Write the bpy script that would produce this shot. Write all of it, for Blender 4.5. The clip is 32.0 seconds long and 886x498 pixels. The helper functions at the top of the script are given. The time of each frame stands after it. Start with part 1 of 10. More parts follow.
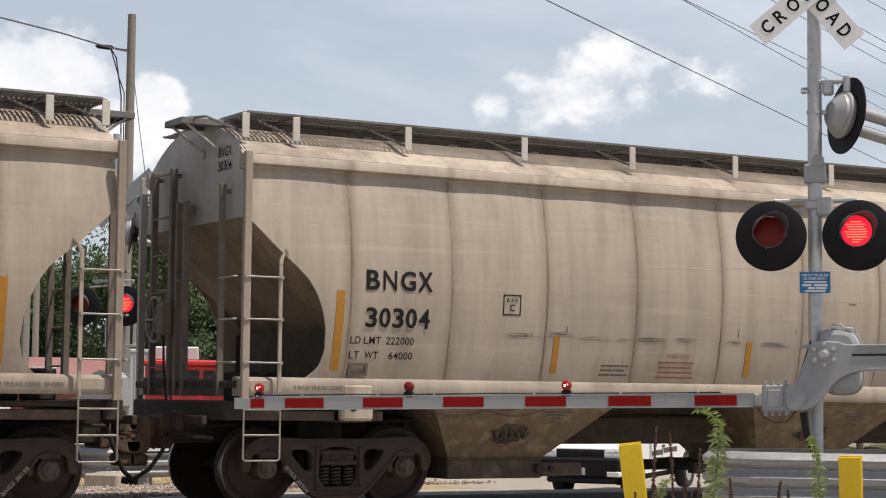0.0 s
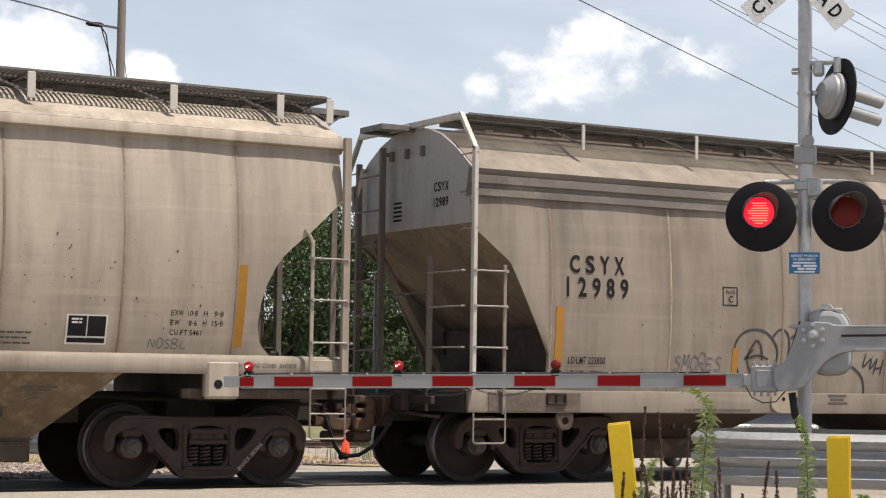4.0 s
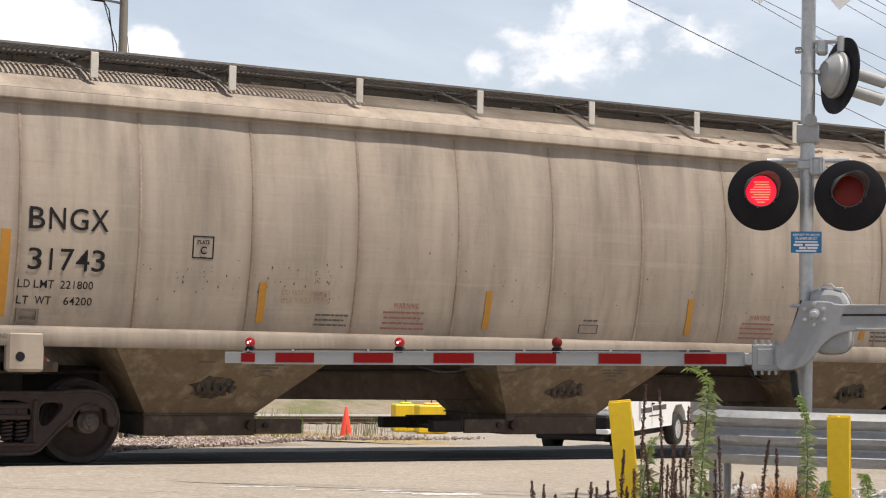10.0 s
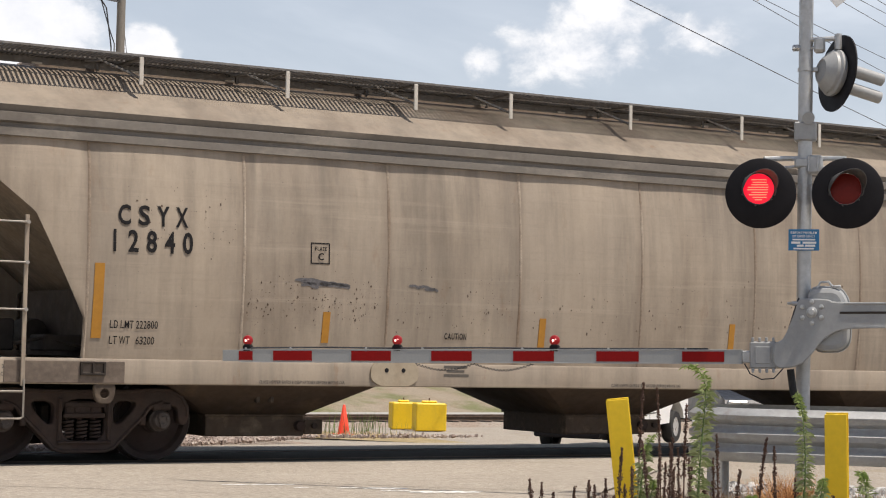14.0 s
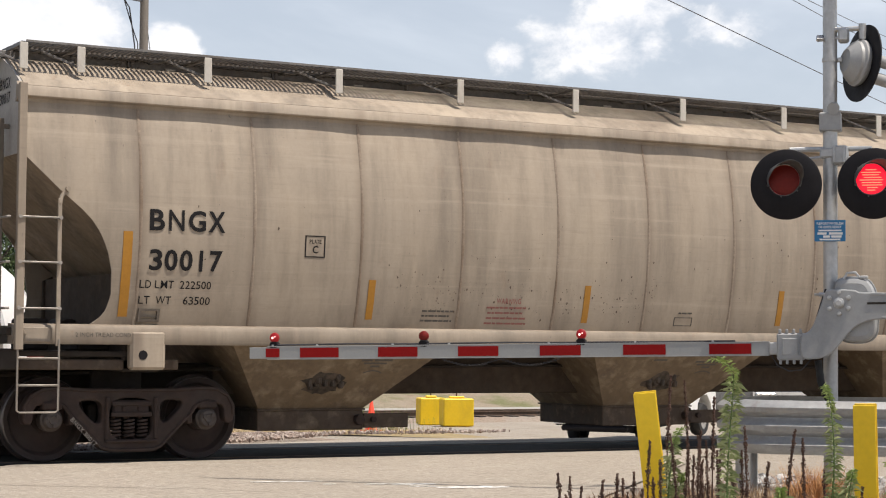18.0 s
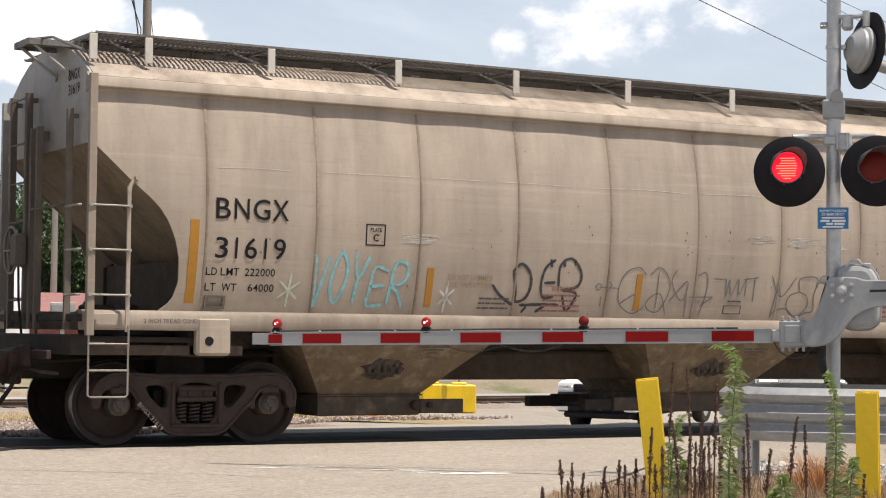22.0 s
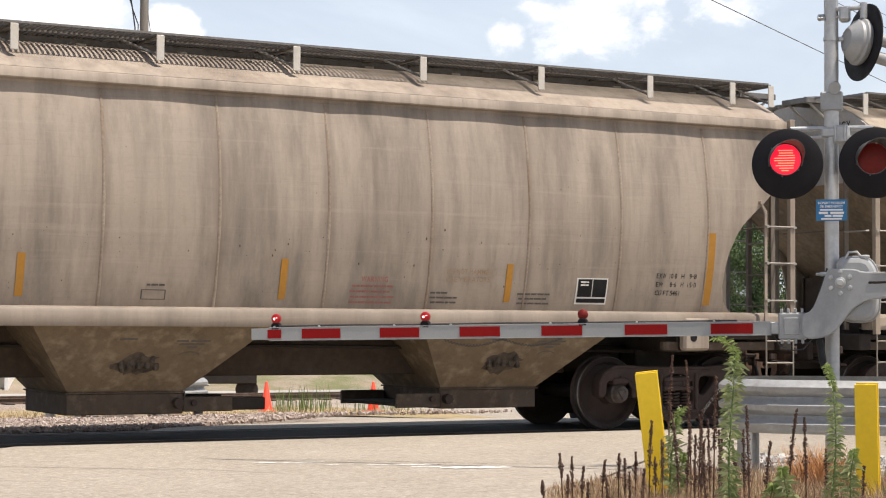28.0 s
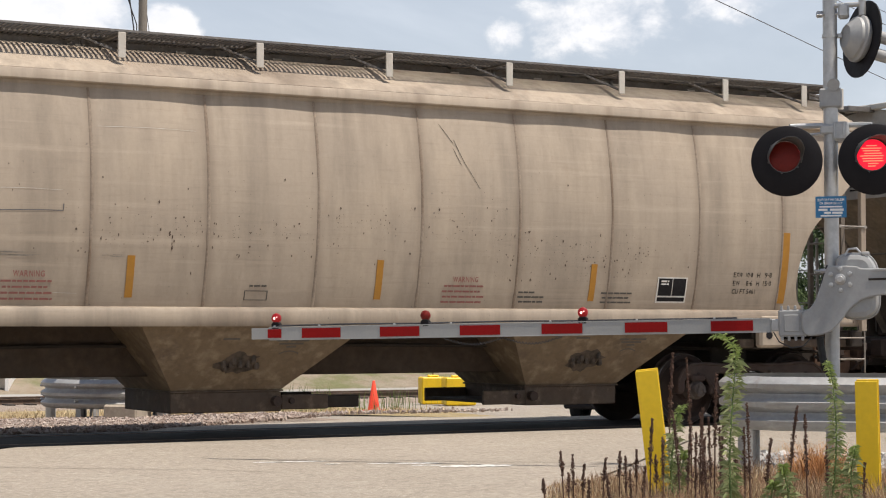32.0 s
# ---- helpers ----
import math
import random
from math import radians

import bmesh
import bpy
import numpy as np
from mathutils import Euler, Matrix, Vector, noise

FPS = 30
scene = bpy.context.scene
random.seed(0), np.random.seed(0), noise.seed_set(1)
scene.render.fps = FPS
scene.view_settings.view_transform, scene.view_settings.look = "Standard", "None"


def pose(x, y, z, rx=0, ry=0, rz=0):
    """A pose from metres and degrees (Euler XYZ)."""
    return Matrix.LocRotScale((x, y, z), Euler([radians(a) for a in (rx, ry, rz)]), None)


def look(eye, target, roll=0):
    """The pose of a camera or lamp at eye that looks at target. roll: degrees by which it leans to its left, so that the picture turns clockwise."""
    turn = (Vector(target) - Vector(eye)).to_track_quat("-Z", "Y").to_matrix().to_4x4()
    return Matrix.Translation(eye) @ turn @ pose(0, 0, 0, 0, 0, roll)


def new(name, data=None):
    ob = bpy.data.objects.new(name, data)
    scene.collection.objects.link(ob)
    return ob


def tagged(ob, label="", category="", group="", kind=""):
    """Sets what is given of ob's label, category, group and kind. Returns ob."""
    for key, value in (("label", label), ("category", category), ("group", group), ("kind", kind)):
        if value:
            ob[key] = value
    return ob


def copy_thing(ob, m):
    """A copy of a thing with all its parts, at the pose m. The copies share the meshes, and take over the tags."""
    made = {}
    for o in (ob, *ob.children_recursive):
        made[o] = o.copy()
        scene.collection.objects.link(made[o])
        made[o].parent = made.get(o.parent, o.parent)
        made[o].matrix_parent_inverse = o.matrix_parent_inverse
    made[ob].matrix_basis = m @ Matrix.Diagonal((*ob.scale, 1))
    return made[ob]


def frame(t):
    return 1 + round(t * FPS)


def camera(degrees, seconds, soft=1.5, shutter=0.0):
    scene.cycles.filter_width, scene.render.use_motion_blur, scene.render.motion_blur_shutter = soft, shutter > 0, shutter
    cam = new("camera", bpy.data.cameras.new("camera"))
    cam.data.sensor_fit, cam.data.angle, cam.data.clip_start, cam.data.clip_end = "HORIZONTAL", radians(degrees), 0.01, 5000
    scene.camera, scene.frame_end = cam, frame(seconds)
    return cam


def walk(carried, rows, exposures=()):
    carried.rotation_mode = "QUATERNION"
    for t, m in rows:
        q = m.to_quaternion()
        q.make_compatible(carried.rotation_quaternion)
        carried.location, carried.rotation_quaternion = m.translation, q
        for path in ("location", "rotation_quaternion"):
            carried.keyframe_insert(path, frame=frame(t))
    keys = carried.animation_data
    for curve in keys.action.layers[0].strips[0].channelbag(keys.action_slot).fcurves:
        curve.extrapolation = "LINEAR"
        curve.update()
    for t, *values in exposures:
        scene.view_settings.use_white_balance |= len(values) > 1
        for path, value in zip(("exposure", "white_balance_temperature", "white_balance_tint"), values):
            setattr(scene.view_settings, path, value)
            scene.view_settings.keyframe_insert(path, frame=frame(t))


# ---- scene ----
# ================= camera =================
# World: the track's centre line is the x axis, z = 0 is the rail head, the camera stands at x = 0 on the near (-y) side.
cam = camera(26.1, 32.0, soft=1.1, shutter=0.0)
EYE = (0.0, -21.03, 1.267)
HEADING = 29.8          # degrees to the right of straight across the track


def aim(turn, tilt, lean):
    return pose(*EYE, 90 + tilt, 0, -(HEADING + turn)) @ pose(0, 0, 0, 0, 0, lean)


# seconds, turn to the right, tilt up, lean (degrees)
walk(cam, [(t, aim(*a)) for t, *a in [
    (0.0, -0.20, 4.47, 0.60), (0.5, -0.12, 4.41, 0.64), (1.0, -0.09, 4.34, 0.68), (1.5, -0.05, 4.29, 0.72), (2.0, -0.04, 4.21, 0.71),
    (2.5, 0.01, 4.16, 0.75), (3.0, 0.02, 4.09, 0.78), (3.5, 0.09, 3.99, 0.82), (4.0, 0.11, 3.85, 0.81), (4.5, 0.15, 3.74, 0.81),
    (6.5, 0.15, 3.72, 0.83), (7.0, 0.15, 3.67, 0.86), (7.5, 0.16, 3.56, 0.91), (8.0, 0.13, 3.42, 0.97), (8.5, 0.08, 3.36, 1.02),
    (9.0, 0.00, 3.27, 1.09), (9.5, 0.02, 3.19, 1.11), (10.0, 0.07, 3.16, 1.15), (10.5, 0.08, 3.13, 1.16), (11.0, 0.08, 3.13, 1.20),
    (11.5, 0.08, 3.11, 1.19), (12.0, 0.13, 3.11, 1.21), (12.5, 0.18, 3.08, 1.23), (13.0, 0.20, 3.11, 1.24), (13.5, 0.19, 3.11, 1.20),
    (14.0, 0.14, 3.10, 1.11), (14.5, 0.01, 3.13, 1.05), (16.5, -0.43, 3.09, 0.48), (17.0, -0.52, 3.06, 0.46), (17.5, -0.57, 3.01, 0.45),
    (18.0, -0.62, 2.95, 0.46), (18.5, -0.70, 2.84, 0.46), (19.0, -0.73, 2.75, 0.47), (19.5, -0.75, 2.70, 0.48), (20.0, -0.71, 2.68, 0.51),
    (20.5, -0.68, 2.67, 0.54), (21.0, -0.66, 2.69, 0.55), (21.5, -0.64, 2.65, 0.58), (22.0, -0.70, 2.54, 0.62), (22.5, -0.72, 2.43, 0.66),
    (23.0, -0.67, 2.41, 0.67), (23.5, -0.72, 2.43, 0.67), (24.0, -0.71, 2.46, 0.71), (24.5, -0.68, 2.44, 0.77), (25.0, -0.58, 2.41, 0.81),
    (25.5, -0.46, 2.33, 0.77), (26.0, -0.53, 2.31, 0.63), (26.5, -0.67, 2.33, 0.53), (28.5, -0.64, 2.37, 0.25), (29.0, -0.65, 2.36, 0.25),
    (29.5, -0.67, 2.40, 0.29), (30.0, -0.67, 2.39, 0.25), (30.5, -0.65, 2.37, 0.24), (31.0, -0.63, 2.34, 0.14), (31.5, -0.64, 2.35, 0.07),
    (32.0, -0.65, 2.33, 0.01),
]], exposures=[(t, e + 0.12, 6480.0, 12.0) for t, e in ((0.0, -0.14), (1.0, -0.28), (2.0, -0.32), (3.0, -0.18), (4.0, 0.03), (4.5, 0.14), (7.0, -0.03), (9.0, 0.18), (10.0, 0.06), (11.0, -0.04), (12.0, 0.04), (13.0, 0.20), (13.3, 0.22), (14.0, -0.08), (17.0, 0.1), (19.0, -0.12), (20.0, -0.11), (21.0, 0.14), (22.0, 0.1), (23.0, -0.03), (24.0, 0.0), (25.0, 0.17), (26.0, 0.2), (29.0, 0.26), (30.0, 0.15), (32.0, -0.05))])

# ================= light =================
SUN_DIR = Vector((0.30, -0.44, 1.30)).normalized()
elev = math.asin(SUN_DIR.z)
sun = new("sun", bpy.data.lights.new("sun", "SUN"))
sun.data.energy, sun.data.angle, sun.data.color = 5.0, radians(0.5), (1.0, 0.92, 0.80)
sun.matrix_world = look((0, 0, 60), Vector((0, 0, 60)) - SUN_DIR)

world = bpy.data.worlds.new("world")
scene.world = world
world.use_nodes = True
wn, wl = world.node_tree.nodes, world.node_tree.links
wn.clear()


def wnode(kind, **kw):
    n = wn.new(kind)
    for k, v in kw.items():
        if k == "op":
            n.operation = v
        else:
            n.inputs[k].default_value = v
    return n


def build_sky():
    out = wnode("ShaderNodeOutputWorld")
    bg = wnode("ShaderNodeBackground")
    bg.inputs["Strength"].default_value = 0.085
    sky = wn.new("ShaderNodeTexSky")
    sky.sky_type, sky.sun_disc = "NISHITA", False
    sky.sun_elevation = elev
    sky.sun_rotation = math.atan2(SUN_DIR.x, SUN_DIR.y)
    sky.air_density, sky.dust_density, sky.ozone_density = 1.0, 1.6, 1.4
    geo = wn.new("ShaderNodeTexCoord")
    nrm = wn.new("ShaderNodeVectorMath")
    nrm.operation = "NORMALIZE"
    wl.new(geo.outputs["Generated"], nrm.inputs[0])

    def noise_at(scale, detail, rough, dist, stretch=(1, 1, 1)):
        mp = wn.new("ShaderNodeMapping")
        mp.inputs["Scale"].default_value = stretch
        n = wn.new("ShaderNodeTexNoise")
        n.inputs["Scale"].default_value, n.inputs["Detail"].default_value = scale, detail
        n.inputs["Roughness"].default_value, n.inputs["Distortion"].default_value = rough, dist
        wl.new(nrm.outputs[0], mp.inputs[0])
        wl.new(mp.outputs[0], n.inputs["Vector"])
        return n.outputs["Fac"]

    def op(kind, a, b):
        n = wn.new("ShaderNodeMath")
        n.operation = kind
        for i, v in enumerate((a, b)):
            if isinstance(v, (int, float)):
                n.inputs[i].default_value = v
            else:
                wl.new(v, n.inputs[i])
        return n.outputs[0]

    def ramp(v, lo, hi):
        n = wn.new("ShaderNodeMapRange")
        n.interpolation_type = "SMOOTHSTEP"
        n.inputs["From Min"].default_value, n.inputs["From Max"].default_value = lo, hi
        wl.new(v, n.inputs["Value"])
        return n.outputs["Result"]

    billow = noise_at(11.0, 9, 0.58, 0.15, (1, 1, 1.5))
    fine = noise_at(38.0, 8, 0.6, 0.2, (1, 1, 1.4))
    soft = noise_at(3.0, 6, 0.6, 0.3, (1, 1, 2.5))

    # cumulus heaps: bearing and height in degrees, half widths in degrees
    def heap(turn, up, wx, wz, lift=0.0):
        a, e = radians(90 - (HEADING + turn)), radians(up)
        d = Vector((math.cos(a) * math.cos(e), math.sin(a) * math.cos(e), math.sin(e)))
        right = Vector((math.sin(a), -math.cos(a), 0))
        upv = right.cross(d)
        total = None
        for axis, w in ((right, wx), (upv, wz)):
            dot = wn.new("ShaderNodeVectorMath")
            dot.operation = "DOT_PRODUCT"
            dot.inputs[1].default_value = axis
            wl.new(nrm.outputs[0], dot.inputs[0])
            off = op("SUBTRACT", dot.outputs["Value"], d.dot(axis))
            q = op("MULTIPLY", off, 1 / math.sin(radians(w)))
            q2 = op("MULTIPLY", q, q)
            total = q2 if total is None else op("ADD", total, q2)
        return op("SUBTRACT", 1.0 + lift, total)

    cover = None
    for h in HEAPS:
        v = op("MAXIMUM", heap(*h), -1.5)
        cover = v if cover is None else op("MAXIMUM", cover, v)
    grain = op("ADD", op("MULTIPLY", op("SUBTRACT", billow, 0.5), 3.2), op("MULTIPLY", op("SUBTRACT", fine, 0.5), 2.3))
    dense = ramp(op("ADD", op("MULTIPLY", cover, 1.2), grain), 0.0, 0.85)
    haze = op("MULTIPLY", ramp(soft, 0.40, 0.75), 0.35)
    sep = wn.new("ShaderNodeSeparateXYZ")
    wl.new(nrm.outputs[0], sep.inputs[0])
    low = op("SUBTRACT", 1.0, op("MULTIPLY", ramp(sep.outputs["Z"], 0.22, 0.75), 0.85))      # the haze thins toward the zenith
    veil = op("MULTIPLY", op("ADD", op("MULTIPLY", haze, op("SUBTRACT", 1.0, dense)), 0.46), low)
    mix1 = wn.new("ShaderNodeMix")
    mix1.data_type = "RGBA"
    mix1.inputs["B"].default_value = (10.3, 11.0, 11.75, 1)
    wl.new(veil, mix1.inputs["Factor"])
    wl.new(sky.outputs[0], mix1.inputs["A"])
    body = wn.new("ShaderNodeMix")
    body.data_type = "RGBA"
    body.inputs["A"].default_value = (10.8, 11.0, 11.45, 1)
    body.inputs["B"].default_value = (13.5, 13.3, 12.9, 1)
    wl.new(ramp(op("ADD", op("MULTIPLY", fine, 0.5), op("MULTIPLY", billow, 0.6)), 0.35, 0.7), body.inputs["Factor"])
    mix2 = wn.new("ShaderNodeMix")
    mix2.data_type = "RGBA"
    wl.new(op("MULTIPLY", dense, 0.84), mix2.inputs["Factor"])
    wl.new(mix1.outputs["Result"], mix2.inputs["A"])
    wl.new(body.outputs["Result"], mix2.inputs["B"])
    wl.new(mix2.outputs["Result"], bg.inputs["Color"])
    wl.new(bg.outputs[0], out.inputs["Surface"])


HEAPS = [(-12.6, 9.2, 2.5, 1.6, 0.5), (-9.0, 8.5, 1.0, 1.0, 0.5), (-16.5, 9.2, 3.4, 2.0, 0.4), (-10.5, 7.8, 2.4, 1.2, 0.3), (4.6, 9.0, 4.0, 1.5, -0.3), (5.2, 10.0, 2.4, 1.3, -0.32), (7.8, 9.6, 2.4, 0.9, -0.3), (1.3, 8.7, 0.8, 0.8, -0.3),
         (-34, 12, 6, 3), (38, 13, 7, 3), (80, 14, 8, 3.5), (125, 12, 7, 3), (170, 15, 9, 4), (-75, 14, 8, 3), (-120, 12, 7, 3), (-150, 16, 8, 4)]
build_sky()
# ================= materials =================
def material(name, base, rough=0.6, metal=0.0, grain=None, stain=None, bump=None, emit=None, spec=0.5):
    """base colour; grain = (scale, amount); stain = (colour, scale xyz, low, high, strength); bump = (scale, strength, distance)."""
    m = bpy.data.materials.new(name)
    m.use_nodes = True
    nt = m.node_tree
    n, l = nt.nodes, nt.links
    p = n["Principled BSDF"]
    p.inputs["Roughness"].default_value, p.inputs["Metallic"].default_value = rough, metal
    p.inputs["Specular IOR Level"].default_value = spec
    tc = n.new("ShaderNodeTexCoord")
    col = n.new("ShaderNodeRGB")
    col.outputs[0].default_value = (*base, 1)
    c = col.outputs[0]

    def noise_tex(scale, stretch=(1, 1, 1), detail=6.0, rough_=0.6, offset=(0, 0, 0)):
        mp = n.new("ShaderNodeMapping")
        mp.inputs["Scale"].default_value = stretch
        mp.inputs["Location"].default_value = offset
        t = n.new("ShaderNodeTexNoise")
        t.inputs["Scale"].default_value, t.inputs["Detail"].default_value, t.inputs["Roughness"].default_value = scale, detail, rough_
        l.new(tc.outputs["Object"], mp.inputs[0])
        l.new(mp.outputs[0], t.inputs["Vector"])
        return t.outputs["Fac"]

    def rng(v, a, b, lo, hi):
        r = n.new("ShaderNodeMapRange")
        r.inputs["From Min"].default_value, r.inputs["From Max"].default_value = a, b
        r.inputs["To Min"].default_value, r.inputs["To Max"].default_value = lo, hi
        l.new(v, r.inputs["Value"])
        return r.outputs["Result"]

    def mix(fac, a, b, kind="MIX"):
        x = n.new("ShaderNodeMix")
        x.data_type, x.blend_type = "RGBA", kind
        for key, v in (("Factor", fac), ("A", a), ("B", b)):
            if isinstance(v, (int, float)):
                x.inputs[key].default_value = v
            elif isinstance(v, tuple):
                x.inputs[key].default_value = (*v, 1)
            else:
                l.new(v, x.inputs[key])
        return x.outputs["Result"]

    for s in stain or ():
        colour, scale, stretch, lo, hi, amount = s[:6]
        v = noise_tex(scale, stretch, 7.0, 0.62, s[6] if len(s) > 6 else (0, 0, 0))
        c = mix(rng(v, lo, hi, 0.0, amount), c, colour)
    if grain:
        v = noise_tex(grain[0], (1, 1, 1), 8.0, 0.7)
        g = rng(v, 0.3, 0.7, 1 - grain[1], 1 + grain[1])
        cmb = n.new("ShaderNodeCombineColor")
        for i in range(3):
            l.new(g, cmb.inputs[i])
        c = mix(1.0, c, cmb.outputs[0], "MULTIPLY")
    l.new(c, p.inputs["Base Color"])
    if grain:
        l.new(rng(noise_tex(grain[0] * 0.37), 0.3, 0.7, max(0.02, rough - 0.1), min(1, rough + 0.12)), p.inputs["Roughness"])
    if bump:
        b = n.new("ShaderNodeBump")
        b.inputs["Strength"].default_value, b.inputs["Distance"].default_value = bump[1], bump[2]
        l.new(noise_tex(bump[0]), b.inputs["Height"])
        l.new(b.outputs[0], p.inputs["Normal"])
    if emit:
        p.inputs["Emission Color"].default_value = (*emit[0], 1)
        p.inputs["Emission Strength"].default_value = emit[1]
    return m


def paint(name, base, seed, streak=0.5, soot=0.25, rust=0.2, scuffs=0.3, first=0.0, pitch=0.0, top=3.9):
    """Weathered freight car paint: hanging streaks, soot, rust blooms, light scrapes; along welds spaced by pitch,
    grime and painted-in shading of the bowed sheets.
    """
    o = (seed * 7.31, seed * 3.17, seed * 1.93)
    g = (0.10, 0.085, 0.07)
    m = material(name, base, 0.62, 0.0, grain=(26, 0.045), bump=(1.3, 0.16, 0.03), spec=0.3, stain=[
        ((base[0] * 1.22, base[1] * 1.21, base[2] * 1.18), 0.9, (1, 1, 0.7), 0.42, 0.68, 0.7, o),
        (g, 2.2, (1, 1, 0.12), 0.46, 0.72, min(1.0, streak * 1.15), o),
        (g, 6.5, (1, 1, 0.06), 0.48, 0.72, streak * 0.6, (o[1], o[2], o[0])),
        ((base[0] * 1.30, base[1] * 1.28, base[2] * 1.22), 4.5, (1, 1, 0.05), 0.52, 0.72, streak * 0.5, (o[2], o[1], o[0])),
        ((0.125, 0.09, 0.065), 0.7, (1, 1, 0.55), 0.48, 0.76, min(1.0, soot * 1.3), (o[2], o[0], o[1])),
        ((0.17, 0.075, 0.03), 5.0, (1, 1, 0.35), 0.62, 0.75, rust, o),
        ((base[0] * 1.35, base[1] * 1.35, base[2] * 1.35), 3.0, (0.10, 1, 3.2), 0.56, 0.72, scuffs, (o[2], o[1], o[0])),
        ((0.16, 0.13, 0.11), 30.0, (0.06, 1, 1.0), 0.54, 0.74, 0.20, o),
        ((0.07, 0.06, 0.055), 22.0, (1, 1, 0.7), 0.68, 0.74, 0.6, o),
    ])
    if not pitch:
        return m
    n, l = m.node_tree.nodes, m.node_tree.links
    p = n["Principled BSDF"]
    under = p.inputs["Base Color"].links[0].from_socket
    tc = n.new("ShaderNodeTexCoord")
    xyz = n.new("ShaderNodeSeparateXYZ")
    l.new(tc.outputs["Object"], xyz.inputs[0])

    def calc(kind, a, b=0.0, c=0.0):
        q = n.new("ShaderNodeMath")
        q.operation = kind
        for i, v in enumerate((a, b, c)):
            if isinstance(v, (int, float)):
                q.inputs[i].default_value = v
            else:
                l.new(v, q.inputs[i])
        return q.outputs[0]

    def rise(v, lo, hi):
        q = n.new("ShaderNodeMapRange")
        q.interpolation_type = "SMOOTHSTEP"
        q.inputs["From Min"].default_value, q.inputs["From Max"].default_value = lo, hi
        l.new(v, q.inputs["Value"])
        return q.outputs["Result"]

    def cloud(scale, stretch, shift):
        mp = n.new("ShaderNodeMapping")
        mp.inputs["Scale"].default_value, mp.inputs["Location"].default_value = stretch, (o[0] + shift, o[1], o[2])
        t = n.new("ShaderNodeTexNoise")
        t.inputs["Scale"].default_value, t.inputs["Detail"].default_value, t.inputs["Roughness"].default_value = scale, 6.0, 0.6
        l.new(tc.outputs["Object"], mp.inputs[0])
        l.new(mp.outputs[0], t.inputs["Vector"])
        return t.outputs["Fac"]

    # soft dark band at each weld: grime, plus painted shading of the bowed sheets
    wob = calc("MULTIPLY_ADD", cloud(2.5, (0.0, 0.0, 1.0), 2.0), 0.06, -0.03)
    cell = calc("PINGPONG", calc("ADD", calc("SUBTRACT", xyz.outputs["X"], first), wob), pitch / 2)
    near = calc("SUBTRACT", 1.0, rise(cell, 0.0, 0.15))
    weld = calc("MULTIPLY", calc("POWER", near, 1.6), calc("MULTIPLY_ADD", cloud(1.1, (1, 0, 0.5), 5.0), 1.1, -0.18))
    high = rise(xyz.outputs["Z"], top - 1.35, top + 0.05)
    run = calc("MULTIPLY", high, calc("MULTIPLY", rise(cloud(3.4, (1, 0, 0.035), 9.0), 0.44, 0.68), rise(cloud(0.42, (1, 0, 0.0), 3.0), 0.40, 0.62)))
    for fac, colour in ((calc("MULTIPLY", weld, 0.95), (0.135, 0.10, 0.075)), (calc("MULTIPLY", run, min(0.8, 0.12 + soot * 0.8 + streak * 0.45)), (0.105, 0.088, 0.075))):
        x = n.new("ShaderNodeMix")
        x.data_type = "RGBA"
        l.new(calc("MINIMUM", calc("MAXIMUM", fac, 0.0), 1.0), x.inputs["Factor"])
        l.new(under, x.inputs["A"])
        x.inputs["B"].default_value = (*colour, 1)
        under = x.outputs["Result"]
    l.new(under, p.inputs["Base Color"])
    return m


BEIGE = (0.50, 0.44, 0.36)
M = {}
# Undergear colours: grime and steel, darkened further for the deep shade below the cars.
M["grime"] = material("shaded_underframe_grime", (0.022, 0.016, 0.012), 0.85, grain=(9, 0.3), stain=[((0.042, 0.029, 0.019), 2.5, (1, 1, 1), 0.45, 0.7, 0.6)], bump=(22, 0.3, 0.01))
M["steel_brown"] = material("brown_cast_steel", (0.032, 0.020, 0.0155), 0.8, 0.0, grain=(12, 0.3), stain=[((0.062, 0.036, 0.027), 4, (1, 1, 1), 0.48, 0.72, 0.6), ((0.026, 0.012, 0.011), 3, (1, 1, 1), 0.5, 0.75, 0.6)], bump=(30, 0.35, 0.006))
M["wheel"] = material("wheel_steel", (0.030, 0.017, 0.014), 0.8, 0.0, grain=(10, 0.25), stain=[((0.02, 0.016, 0.013), 3, (1, 1, 1), 0.45, 0.7, 0.7)], bump=(25, 0.25, 0.004))
M["cap"] = material("dusty_bearing_cap", (0.075, 0.062, 0.055), 0.75, 0.0, grain=(16, 0.25), stain=[((0.045, 0.03, 0.024), 6, (1, 1, 1), 0.46, 0.68, 0.7)])
M["tread"] = material("polished_tread", (0.20, 0.185, 0.175), 0.4, 0.8, grain=(20, 0.2))
M["rust"] = material("rusty_iron", (0.10, 0.055, 0.034), 0.85, grain=(14, 0.3), stain=[((0.05, 0.035, 0.028), 4, (1, 1, 1), 0.45, 0.7, 0.7)], bump=(30, 0.3, 0.006))
M["grating"] = material("galvanised_grating", (0.19, 0.18, 0.17), 0.6, 0.5, grain=(15, 0.25), stain=[((0.10, 0.07, 0.045), 2.5, (1, 1, 1), 0.5, 0.72, 0.5)])
M["hatch"] = material("weathered_hatch_cover", (0.24, 0.19, 0.15), 0.75, grain=(10, 0.25), stain=[((0.12, 0.085, 0.06), 1.6, (1, 1, 1), 0.45, 0.7, 0.6)])
